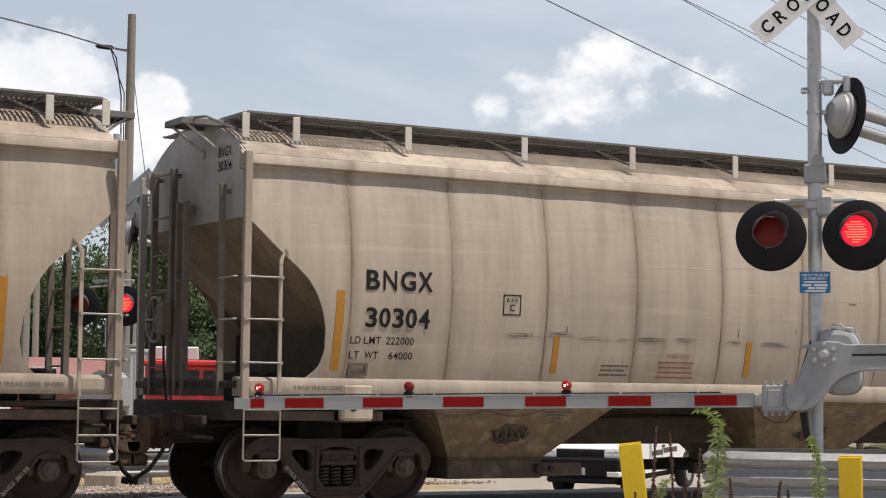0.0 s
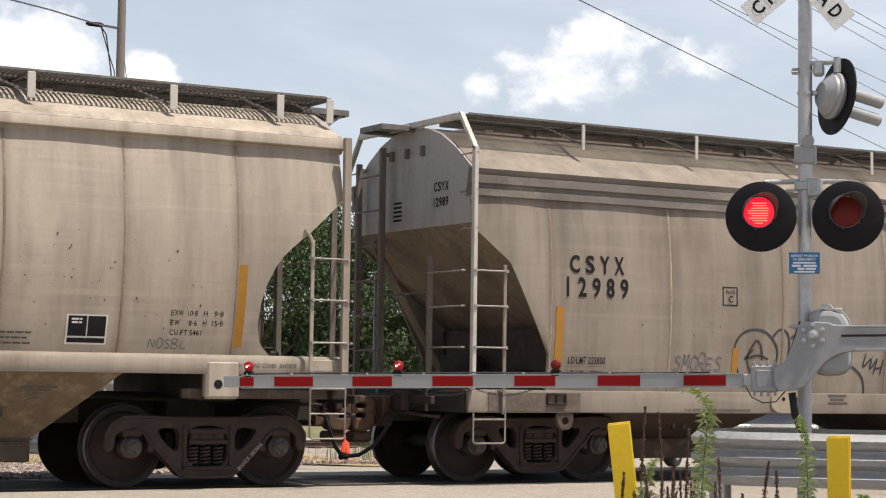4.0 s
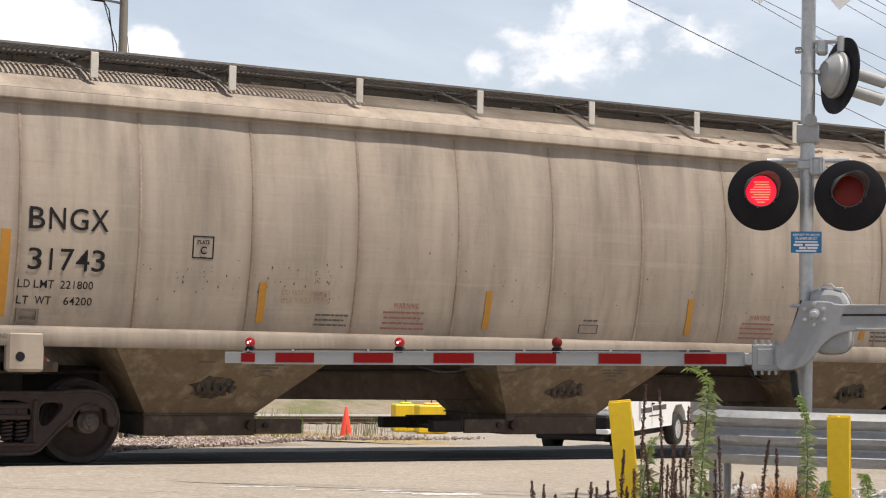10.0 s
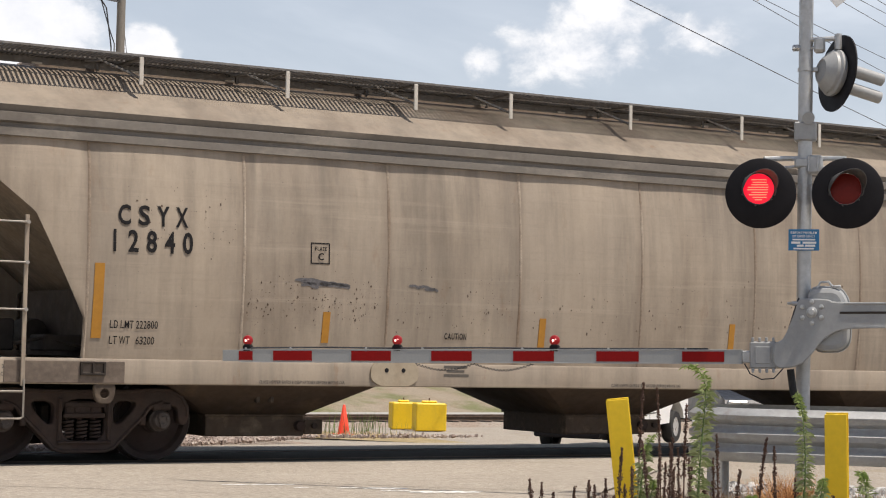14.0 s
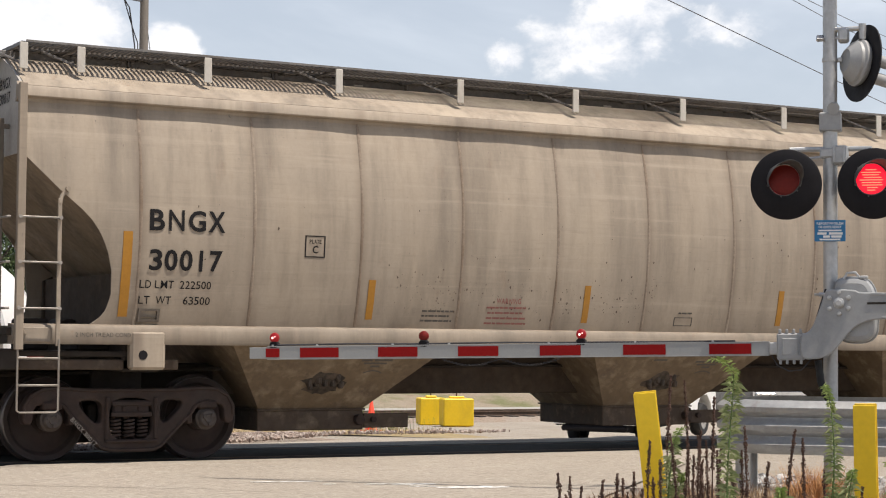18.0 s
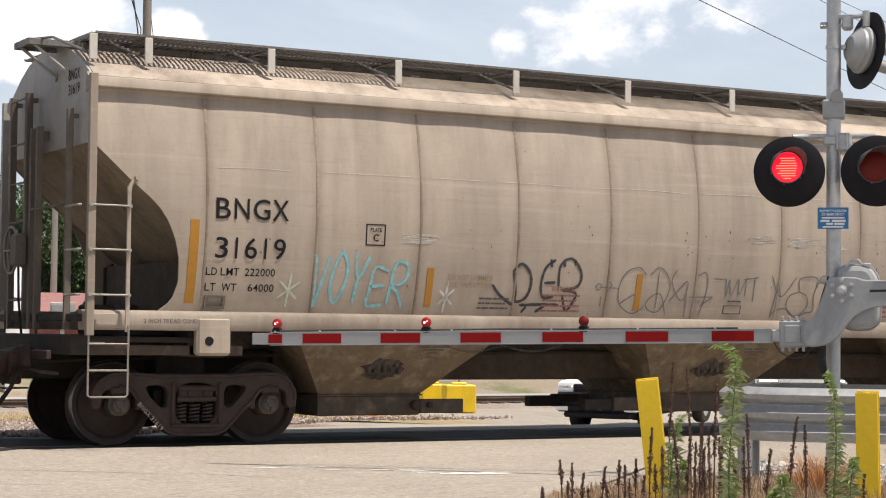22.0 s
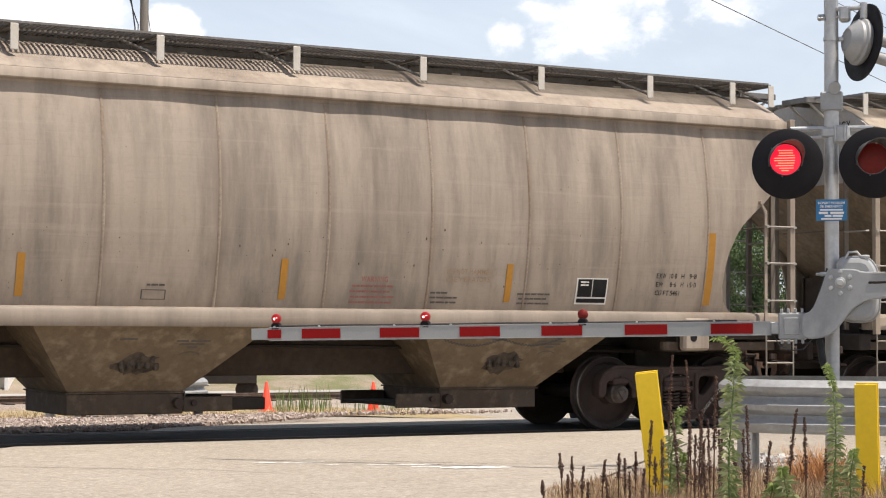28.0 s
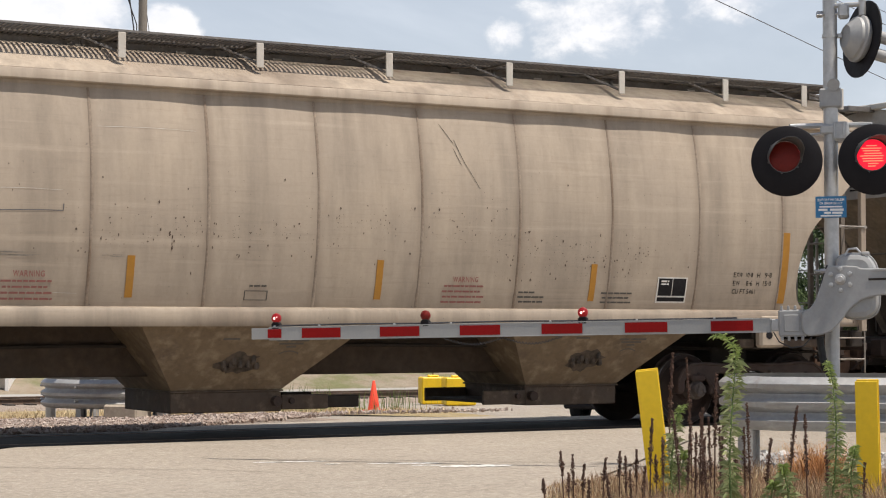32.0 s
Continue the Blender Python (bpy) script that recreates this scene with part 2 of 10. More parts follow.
M["galv"] = material("galvanised_steel", (0.46, 0.462, 0.46), 0.42, 0.5, grain=(18, 0.12), stain=[((0.30, 0.30, 0.295), 4, (1, 1, 0.5), 0.45, 0.72, 0.5), ((0.50, 0.51, 0.52), 9, (1, 1, 1), 0.5, 0.7, 0.4)])
M["beam"] = material("galvanised_beam", (0.35, 0.353, 0.35), 0.5, 0.35, grain=(18, 0.12), stain=[((0.24, 0.235, 0.225), 3, (1, 1, 0.4), 0.45, 0.72, 0.6), ((0.48, 0.485, 0.49), 7, (0.4, 1, 1), 0.5, 0.7, 0.4), ((0.22, 0.15, 0.09), 5, (1, 1, 0.3), 0.64, 0.76, 0.5)])
M["alu"] = material("grey_painted_aluminium", (0.33, 0.335, 0.335), 0.55, 0.1, grain=(22, 0.08), stain=[((0.21, 0.21, 0.21), 3, (1, 1, 0.4), 0.5, 0.75, 0.4)], bump=(60, 0.1, 0.002))
M["bracket"] = material("pale_bracket_paint", (0.50, 0.47, 0.42), 0.6, grain=(20, 0.08), stain=[((0.28, 0.2, 0.13), 5, (1, 1, 0.4), 0.52, 0.75, 0.5)])
M["rung"] = material("pale_rung_steel", (0.288, 0.266, 0.238), 0.55, 0.2, grain=(20, 0.1), stain=[((0.2, 0.13, 0.08), 6, (1, 1, 0.4), 0.52, 0.75, 0.5)])
M["pad"] = material("oily_cast_pad", (0.075, 0.056, 0.042), 0.7, grain=(12, 0.3), stain=[((0.02, 0.016, 0.013), 9, (1, 1, 1), 0.42, 0.62, 0.9)], bump=(30, 0.4, 0.006))
M["yellow"] = material("yellow_reflective_strip", (0.36, 0.165, 0.014), 0.5, grain=(14, 0.12), stain=[((0.25, 0.15, 0.05), 3, (1, 1, 0.3), 0.55, 0.8, 0.5)])
M["ink"] = material("black_stencil_paint", (0.014, 0.013, 0.014), 0.85, spec=0.2, grain=(30, 0.2))
M["ink_soft"] = material("faded_black_stencil", (0.085, 0.075, 0.065), 0.75, grain=(30, 0.2))
M["ink_red"] = material("faded_red_stencil", (0.25, 0.10, 0.085), 0.75, grain=(30, 0.2))
M["ink_tan"] = material("faded_brown_stencil", (0.28, 0.19, 0.12), 0.75, grain=(30, 0.2))
M["ink_white"] = material("white_stencil", (0.62, 0.60, 0.56), 0.7, grain=(30, 0.1))
M["ink_dusty"] = material("dusty_white_stencil", (0.26, 0.235, 0.21), 0.8, grain=(40, 0.3))
M["white"] = material("white_paint", (0.78, 0.78, 0.77), 0.4, grain=(20, 0.04))
M["black"] = material("black_enamel", (0.010, 0.009, 0.011), 0.6, spec=0.2, grain=(20, 0.1))
M["rubber"] = material("black_rubber", (0.018, 0.018, 0.018), 0.8, grain=(30, 0.2))
M["blue"] = material("blue_sign_enamel", (0.02, 0.165, 0.36), 0.45, grain=(20, 0.06))
M["red_tape"] = material("red_reflective_tape", (0.25, 0.008, 0.008), 0.6, spec=0.12, grain=(60, 0.12), stain=[((0.20, 0.010, 0.009), 6, (1, 1, 1), 0.5, 0.7, 0.4)])
M["grey_tape"] = material("white_reflective_tape", (0.31, 0.318, 0.315), 0.55, grain=(60, 0.06))
M["lamp_on"] = material("lit_red_lamp", (0.6, 0.01, 0.01), 0.4, emit=((1.0, 0.012, 0.045), 0.85))
M["lamp_core"] = material("lit_lamp_core", (0.8, 0.2, 0.05), 0.4, emit=((1.0, 0.19, 0.11), 1.5))
M["lamp_ball"] = material("lit_red_ball", (0.22, 0.004, 0.005), 0.35, emit=((1.0, 0.004, 0.02), 0.10))
M["lamp_spot"] = material("lit_lamp_spot", (0.9, 0.6, 0.55), 0.4, emit=((1.0, 0.55, 0.5), 1.6))
# Black hood paint greyed to give the sunlit look of the hood's inside.
M["hood"] = material("sunlit_hood_paint", (0.075, 0.073, 0.072), 0.6, grain=(20, 0.2))
M["lamp_off"] = material("dark_red_lens", (0.15, 0.010, 0.007), 0.45, spec=0.25, grain=(40, 0.2))
M["bollard"] = material("yellow_post_paint", (0.78, 0.52, 0.012), 0.45, grain=(18, 0.06), stain=[((0.55, 0.36, 0.03), 3, (1, 1, 0.4), 0.5, 0.75, 0.5)])
M["orange"] = material("orange_cone_plastic", (0.85, 0.065, 0.025), 0.5, grain=(20, 0.05))
M["wood"] = material("grey_pole_timber", (0.21, 0.19, 0.165), 0.85, grain=(20, 0.2), stain=[((0.09, 0.075, 0.06), 3, (1, 1, 0.05), 0.45, 0.7, 0.6)])
M["asphalt"] = material("worn_asphalt", (0.35, 0.307, 0.255), 0.92, grain=(16, 0.30), spec=0.25, bump=(45, 0.9, 0.015), stain=[((0.27, 0.235, 0.19), 0.35, (1, 1, 1), 0.42, 0.7, 0.6), ((0.43, 0.39, 0.33), 1.4, (1, 1, 1), 0.5, 0.75, 0.6), ((0.23, 0.20, 0.165), 7, (0.35, 1, 1), 0.52, 0.70, 0.55), ((0.15, 0.13, 0.11), 52, (1, 1, 1), 0.57, 0.66, 0.75), ((0.56, 0.52, 0.46), 60, (1, 1, 1), 0.57, 0.66, 0.75, (3, 1, 2))])
M["gravel"] = material("gravel_ground", (0.33, 0.29, 0.24), 0.95, grain=(30, 0.25), bump=(35, 0.8, 0.03), stain=[((0.20, 0.165, 0.13), 22, (1, 1, 1), 0.5, 0.62, 0.7), ((0.40, 0.36, 0.31), 0.5, (1, 1, 1), 0.45, 0.7, 0.6), ((0.22, 0.17, 0.08), 0.9, (1, 1, 1), 0.55, 0.75, 0.5)])
M["dark_panel"] = material("black_rubber_crossing_panel", (0.022, 0.021, 0.020), 0.9, spec=0.2, grain=(20, 0.2), stain=[((0.06, 0.052, 0.045), 4, (1, 1, 1), 0.52, 0.72, 0.5)], bump=(40, 0.3, 0.004))
M["road_white"] = material("worn_white_road_paint", (0.66, 0.65, 0.62), 0.75, grain=(40, 0.1), stain=[((0.34, 0.31, 0.265), 14, (1, 1, 1), 0.50, 0.58, 0.85)])
M["crack"] = material("tarry_crack", (0.27, 0.235, 0.19), 0.9, grain=(30, 0.3))
M["concrete"] = material("tan_concrete", (0.42, 0.36, 0.29), 0.9, grain=(20, 0.15), stain=[((0.28, 0.24, 0.19), 3, (1, 1, 1), 0.5, 0.7, 0.6)])
M["wire"] = material("weathered_wire", (0.10, 0.10, 0.11), 0.6, grain=(20, 0.1))
M["cable"] = material("dark_cable", (0.035, 0.035, 0.04), 0.7, grain=(20, 0.1))


# ================= geometry helpers =================
class Geo:
    """Gathers vertices and faces for one mesh."""

    def __init__(self):
        self.v, self.f = [], []

    def add(self, verts, faces):
        o = len(self.v)
        self.v += [tuple(p) for p in verts]
        self.f += [tuple(i + o for i in f) for f in faces]
        return self

    def box(self, x0, x1, y0, y1, z0, z1, b=0.0):
        x0, x1, y0, y1, z0, z1 = min(x0, x1), max(x0, x1), min(y0, y1), max(y0, y1), min(z0, z1), max(z0, z1)
        if b <= 0:
            v = [(x, y, z) for x in (x0, x1) for y in (y0, y1) for z in (z0, z1)]
            return self.add(v, [(0, 1, 3, 2), (4, 6, 7, 5), (0, 4, 5, 1), (2, 3, 7, 6), (0, 2, 6, 4), (1, 5, 7, 3)])
        b = min(b, (x1 - x0) / 2.5, (y1 - y0) / 2.5, (z1 - z0) / 2.5)
        v, ix = [], {}
        for i, x in enumerate((x0, x1)):
            for j, y in enumerate((y0, y1)):
                for k, z in enumerate((z0, z1)):
                    dx, dy, dz = (b if i == 0 else -b), (b if j == 0 else -b), (b if k == 0 else -b)
                    for a, q in enumerate(((x, y + dy, z + dz), (x + dx, y, z + dz), (x + dx, y + dy, z))):
                        ix[i, j, k, a] = len(v)
                        v.append(q)
        f = []
        for i in (0, 1):
            q = [ix[i, 0, 0, 0], ix[i, 1, 0, 0], ix[i, 1, 1, 0], ix[i, 0, 1, 0]]
            f.append(q if i else q[::-1])
            q = [ix[0, i, 0, 1], ix[1, i, 0, 1], ix[1, i, 1, 1], ix[0, i, 1, 1]]
            f.append(q[::-1] if i else q)
            q = [ix[0, 0, i, 2], ix[1, 0, i, 2], ix[1, 1, i, 2], ix[0, 1, i, 2]]
            f.append(q if i else q[::-1])
        for s in (0, 1):
            for r in (0, 1):
                f.append((ix[0, s, r, 1], ix[1, s, r, 1], ix[1, s, r, 2], ix[0, s, r, 2]))
                f.append((ix[s, 0, r, 0], ix[s, 1, r, 0], ix[s, 1, r, 2], ix[s, 0, r, 2]))
                f.append((ix[s, r, 0, 0], ix[s, r, 1, 0], ix[s, r, 1, 1], ix[s, r, 0, 1]))
        for i in (0, 1):
            for j in (0, 1):
                for k in (0, 1):
                    f.append((ix[i, j, k, 0], ix[i, j, k, 1], ix[i, j, k, 2]))
        return self.add(v, f)

    def ring_loft(self, rings, closed=True, caps=True):
        n = len(rings[0])
        v = [p for r in rings for p in r]
        f = []
        for i in range(len(rings) - 1):
            for j in range(n if closed else n - 1):
                a, b = i * n + j, i * n + (j + 1) % n
                f.append((a, b, b + n, a + n))
        if caps:
            f.append(tuple(range(n))[::-1])
            f.append(tuple(range((len(rings) - 1) * n, len(rings) * n)))
        return self.add(v, f)

    def rod(self, a, b, r, n=8, r2=None):
        a, b = Vector(a), Vector(b)
        d = (b - a).normalized()
        u = d.orthogonal().normalized()
        w = d.cross(u)
        r2 = r if r2 is None else r2
        rings = []
        for c, q in ((a, r), (b, r2)):
            rings.append([c + (u * math.cos(2 * math.pi * k / n) + w * math.sin(2 * math.pi * k / n)) * q for k in range(n)])
        return self.ring_loft(rings)

    def tube(self, pts, r, n=6):
        pts = [Vector(p) for p in pts]
        rings, u = [], None
        for i, p in enumerate(pts):
            d = (pts[min(i + 1, len(pts) - 1)] - pts[max(i - 1, 0)]).normalized()
            u = d.orthogonal().normalized() if u is None else (u - d * u.dot(d)).normalized()
            w = d.cross(u)
            rr = r[i] if isinstance(r, (list, tuple)) else r
            rings.append([p + (u * math.cos(2 * math.pi * k / n) + w * math.sin(2 * math.pi * k / n)) * rr for k in range(n)])
        return self.ring_loft(rings)

    def lathe(self, axis_pts, centre=(0, 0, 0), axis="y", n=32, hole=False):
        """axis_pts: (radius, along) pairs; revolved about the axis through centre. hole: the outline closes on itself round an open middle."""
        rings = []
        if hole:
            axis_pts = list(axis_pts) + [axis_pts[0]]
        for r, s in axis_pts:
            ring = []
            for k in range(n):
                a = 2 * math.pi * k / n
                c, d = r * math.cos(a), r * math.sin(a)
                p = {"x": (s, c, d), "y": (c, s, d), "z": (c, d, s)}[axis]
                ring.append((p[0] + centre[0], p[1] + centre[1], p[2] + centre[2]))
            rings.append(ring)
        return self.ring_loft(rings, caps=not hole)

    def prism(self, outline, lo, hi, axis="y"):
        """A closed outline of (a, b) pairs pushed from lo to hi along the axis."""
        rings = []
        for s in (lo, hi):
            rings.append([{"x": (s, a, b), "y": (a, s, b), "z": (a, b, s)}[axis] for a, b in outline])
        return self.ring_loft(rings)

    def grid(self, fn, nu, nv):
        v = [fn(i / nu, j / nv) for i in range(nu + 1) for j in range(nv + 1)]
        f = [(i * (nv + 1) + j, (i + 1) * (nv + 1) + j, (i + 1) * (nv + 1) + j + 1, i * (nv + 1) + j + 1) for i in range(nu) for j in range(nv)]
        return self.add(v, f)

    def mesh(self, name, smooth=35):
        me = bpy.data.meshes.new(name)
        me.from_pydata(self.v, [], self.f)
        bm = bmesh.new()
        bm.from_mesh(me)
        bmesh.ops.recalc_face_normals(bm, faces=bm.faces)
        bm.to_mesh(me)
        bm.free()
        if smooth:
            me.polygons.foreach_set("use_smooth", [True] * len(me.polygons))
            me.set_sharp_from_angle(angle=radians(smooth))
        me.update()
        return me


def set_mat(ob, mat):
    if not ob.data.materials:
        ob.data.materials.append(None)
    ob.material_slots[0].link = "OBJECT"
    ob.material_slots[0].material = mat
    return ob


def part(name, geo, mat, parent=None, label="", smooth=35, at=None):
    me = geo.mesh(name, smooth) if isinstance(geo, Geo) else geo
    ob = set_mat(new(name, me), mat)
    if parent is not None:
        ob.parent = parent
    if at is not None:
        ob.matrix_basis = at
    if label:
        ob["label"] = label
    return ob


def thing(name, m=None, label="", category="", group="", kind=""):
    e = new(name)
    e.empty_display_size = 0.2
    if m is not None:
        e.matrix_basis = m
    return tagged(e, label, category, group, kind)


def lerp_table(tab, q):
    if q <= tab[0][0]:
        return tab[0][1]
    for (a, b), (c, d) in zip(tab, tab[1:]):
        if q <= c:
            return b + (d - b) * (q - a) / (c - a)
    return tab[-1][1]


TEXTS = {}
# widths of a plain sans-serif hand, in cap heights: (advance, ink)
WIDE = {"B": (0.93, 0.75), "N": (1.0, 0.78), "G": (1.08, 0.88), "X": (0.93, 0.88), "C": (1.0, 0.86), "S": (0.93, 0.80), "Y": (0.93, 0.88), "1": (0.775, 0.17), " ": (0.39, 0.0),
        "I": (0.39, 0.13), "M": (1.16, 0.92), "W": (1.31, 1.26), "L": (0.775, 0.66), "T": (0.85, 0.80), "E": (0.93, 0.74), "F": (0.85, 0.68), "D": (1.0, 0.82), "R": (1.0, 0.84),
        "O": (1.08, 0.96), "A": (1.0, 0.94), "J": (0.70, 0.56), "P": (0.93, 0.76), "U": (1.0, 0.78), "H": (1.0, 0.77), "K": (1.0, 0.86), "-": (0.46, 0.36), ".": (0.39, 0.13), "&": (0.93, 0.86)}


def glyph(ch, bold):
    key = (ch, bold)
    if key not in TEXTS:
        cu = bpy.data.curves.new("letters", "FONT")
        cu.body, cu.size, cu.resolution_u, cu.offset = ch, 1.0, 3, (0.010 if ch in "MWNK" else 0.022) if bold else 0.005
        ob = new("letters", cu)
        bpy.context.view_layer.update()
        me = bpy.data.meshes.new_from_object(ob.evaluated_get(bpy.context.evaluated_depsgraph_get()))
        v = [tuple(p.co) for p in me.vertices]
        f = [tuple(p.vertices) for p in me.polygons]
        bpy.data.objects.remove(ob)
        bpy.data.meshes.remove(me)
        bpy.data.curves.remove(cu)
        TEXTS[key] = (v, f, min(p[0] for p in v), max(p[0] for p in v), min(p[1] for p in v), max(p[1] for p in v))
    return TEXTS[key]


def letters(text, height, width=None, bold=True):
    """Flat letters as vertices and faces: x to the right, y up, of that cap height and, if given, total width."""
    run, cells = 0.0, []
    for ch in text:
        adv, ink = WIDE.get(ch, (0.775, 0.66))
        ink = 0.125 if ch == "1" and not bold else ink
        cells.append((ch, run + (adv - ink) / 2, ink))
        run += adv
    lo = cells[0][1]
    total = cells[-1][1] + cells[-1][2] - lo
    sx = width / total if width else height
    v, f = [], []
    for ch, at, ink in cells:
        if ch == " ":
            continue
        gv, gf, x0, x1, y0, y1 = glyph(ch, bold)
        low, tall = (0.45, 0.12) if ch == "-" else (0.0, 0.13) if ch == "." else (0.0, 1.0)
        o = len(v)
        v += [((at - lo + (p[0] - x0) / (x1 - x0) * ink) * sx, (low + (p[1] - y0) / (y1 - y0) * tall) * height) for p in gv]
        f += [tuple(i + o for i in q) for q in gf]
    return v, f


def cast_plate(outer, holes, y0, y1, round_=0.018):
    """A flat casting with rounded corners and edges: outlines of (x, z), pierced by the holes, between y0 and y1."""
    cu = bpy.data.curves.new("casting", "CURVE")
    cu.dimensions, cu.fill_mode = "2D", "BOTH"
    cu.extrude, cu.bevel_depth, cu.bevel_resolution, cu.offset = (y1 - y0) / 2 - round_, round_, 1, -round_
    for o in [outer] + holes:
        for _ in range(2):
            o = [(p[0] * q + r[0] * (1 - q), p[1] * q + r[1] * (1 - q)) for p, r in zip(o, o[1:] + o[:1]) for q in (0.78, 0.22)]
        sp = cu.splines.new("POLY")
        sp.points.add(len(o) - 1)
        for p, (a, b) in zip(sp.points, o):
            p.co = (a, b, 0, 1)
        sp.use_cyclic_u = True
    ob = new("casting", cu)
    bpy.context.view_layer.update()
    me = bpy.data.meshes.new_from_object(ob.evaluated_get(bpy.context.evaluated_depsgraph_get()))
    g = Geo().add([(p.co[0], (y0 + y1) / 2 - p.co[2], p.co[1]) for p in me.vertices], [tuple(p.vertices) for p in me.polygons])
    bpy.data.objects.remove(ob)
    bpy.data.meshes.remove(me)
    bpy.data.curves.remove(cu)
    return g
# ================= hopper cars =================
# Car space: x along the track from the car's middle, -y the side that the camera sees, z up from the rail head.
WHEEL_R = 0.457


def wheelset(car, x):
    w = thing_part("wheelset", car, pose(x, 0, WHEEL_R))
    key = "wheelset"
    if key not in PROTO:
        ax = Geo()
        ax.lathe([(0.08, -1.06), (0.085, -0.80), (0.10, -0.7), (0.085, -0.5), (0.085, 0.5), (0.10, 0.7), (0.085, 0.80), (0.08, 1.06)], n=16)
        whl = Geo()
        whl.lathe([(0.10, -0.83), (0.13, -0.835), (0.145, -0.80), (0.36, -0.745), (0.395, -0.80), (0.455, -0.812), (0.457, -0.80), (0.462, -0.71),
                   (0.486, -0.695), (0.486, -0.68), (0.44, -0.672), (0.40, -0.68), (0.36, -0.70), (0.15, -0.66), (0.10, -0.65)], n=44)
        cap = Geo()
        cap.lathe([(0.02, -1.155), (0.045, -1.165), (0.05, -1.15), (0.085, -1.15), (0.10, -1.13), (0.105, -1.09), (0.125, -1.07), (0.125, -0.92), (0.1, -0.91)], n=24)
        for k in range(3):
            a = 2 * math.pi * k / 3 + 0.5
            cap.rod((0.058 * math.cos(a), -1.175, 0.058 * math.sin(a)), (0.058 * math.cos(a), -1.14, 0.058 * math.sin(a)), 0.022, 6)
        rim = Geo()
        rim.lathe([(0.449, -0.8145), (0.4605, -0.806), (0.4645, -0.712), (0.458, -0.712)], n=44, hole=True)
        PROTO[key] = [g.mesh(n) for g, n in ((ax, "axle"), (whl, "wheel"), (cap, "bearing_cap"), (rim, "tread"))]
    ax, whl, cap, rim = PROTO[key]
    part("axle", ax, M["wheel"], w)
    for turn in (0, 180):
        at = pose(0, 0, 0, 0, 0, turn)
        part("wheel", whl, M["wheel"], w, at=at)
        part("bearing_cap", cap, M["cap"], w, at=at)
        part("tread", rim, M["tread"], w, at=at)
    return w


PROTO = {}


def thing_part(name, parent, m):
    e = new(name)
    e.empty_display_size = 0.1
    e.parent = parent
    e.matrix_basis = m
    return e


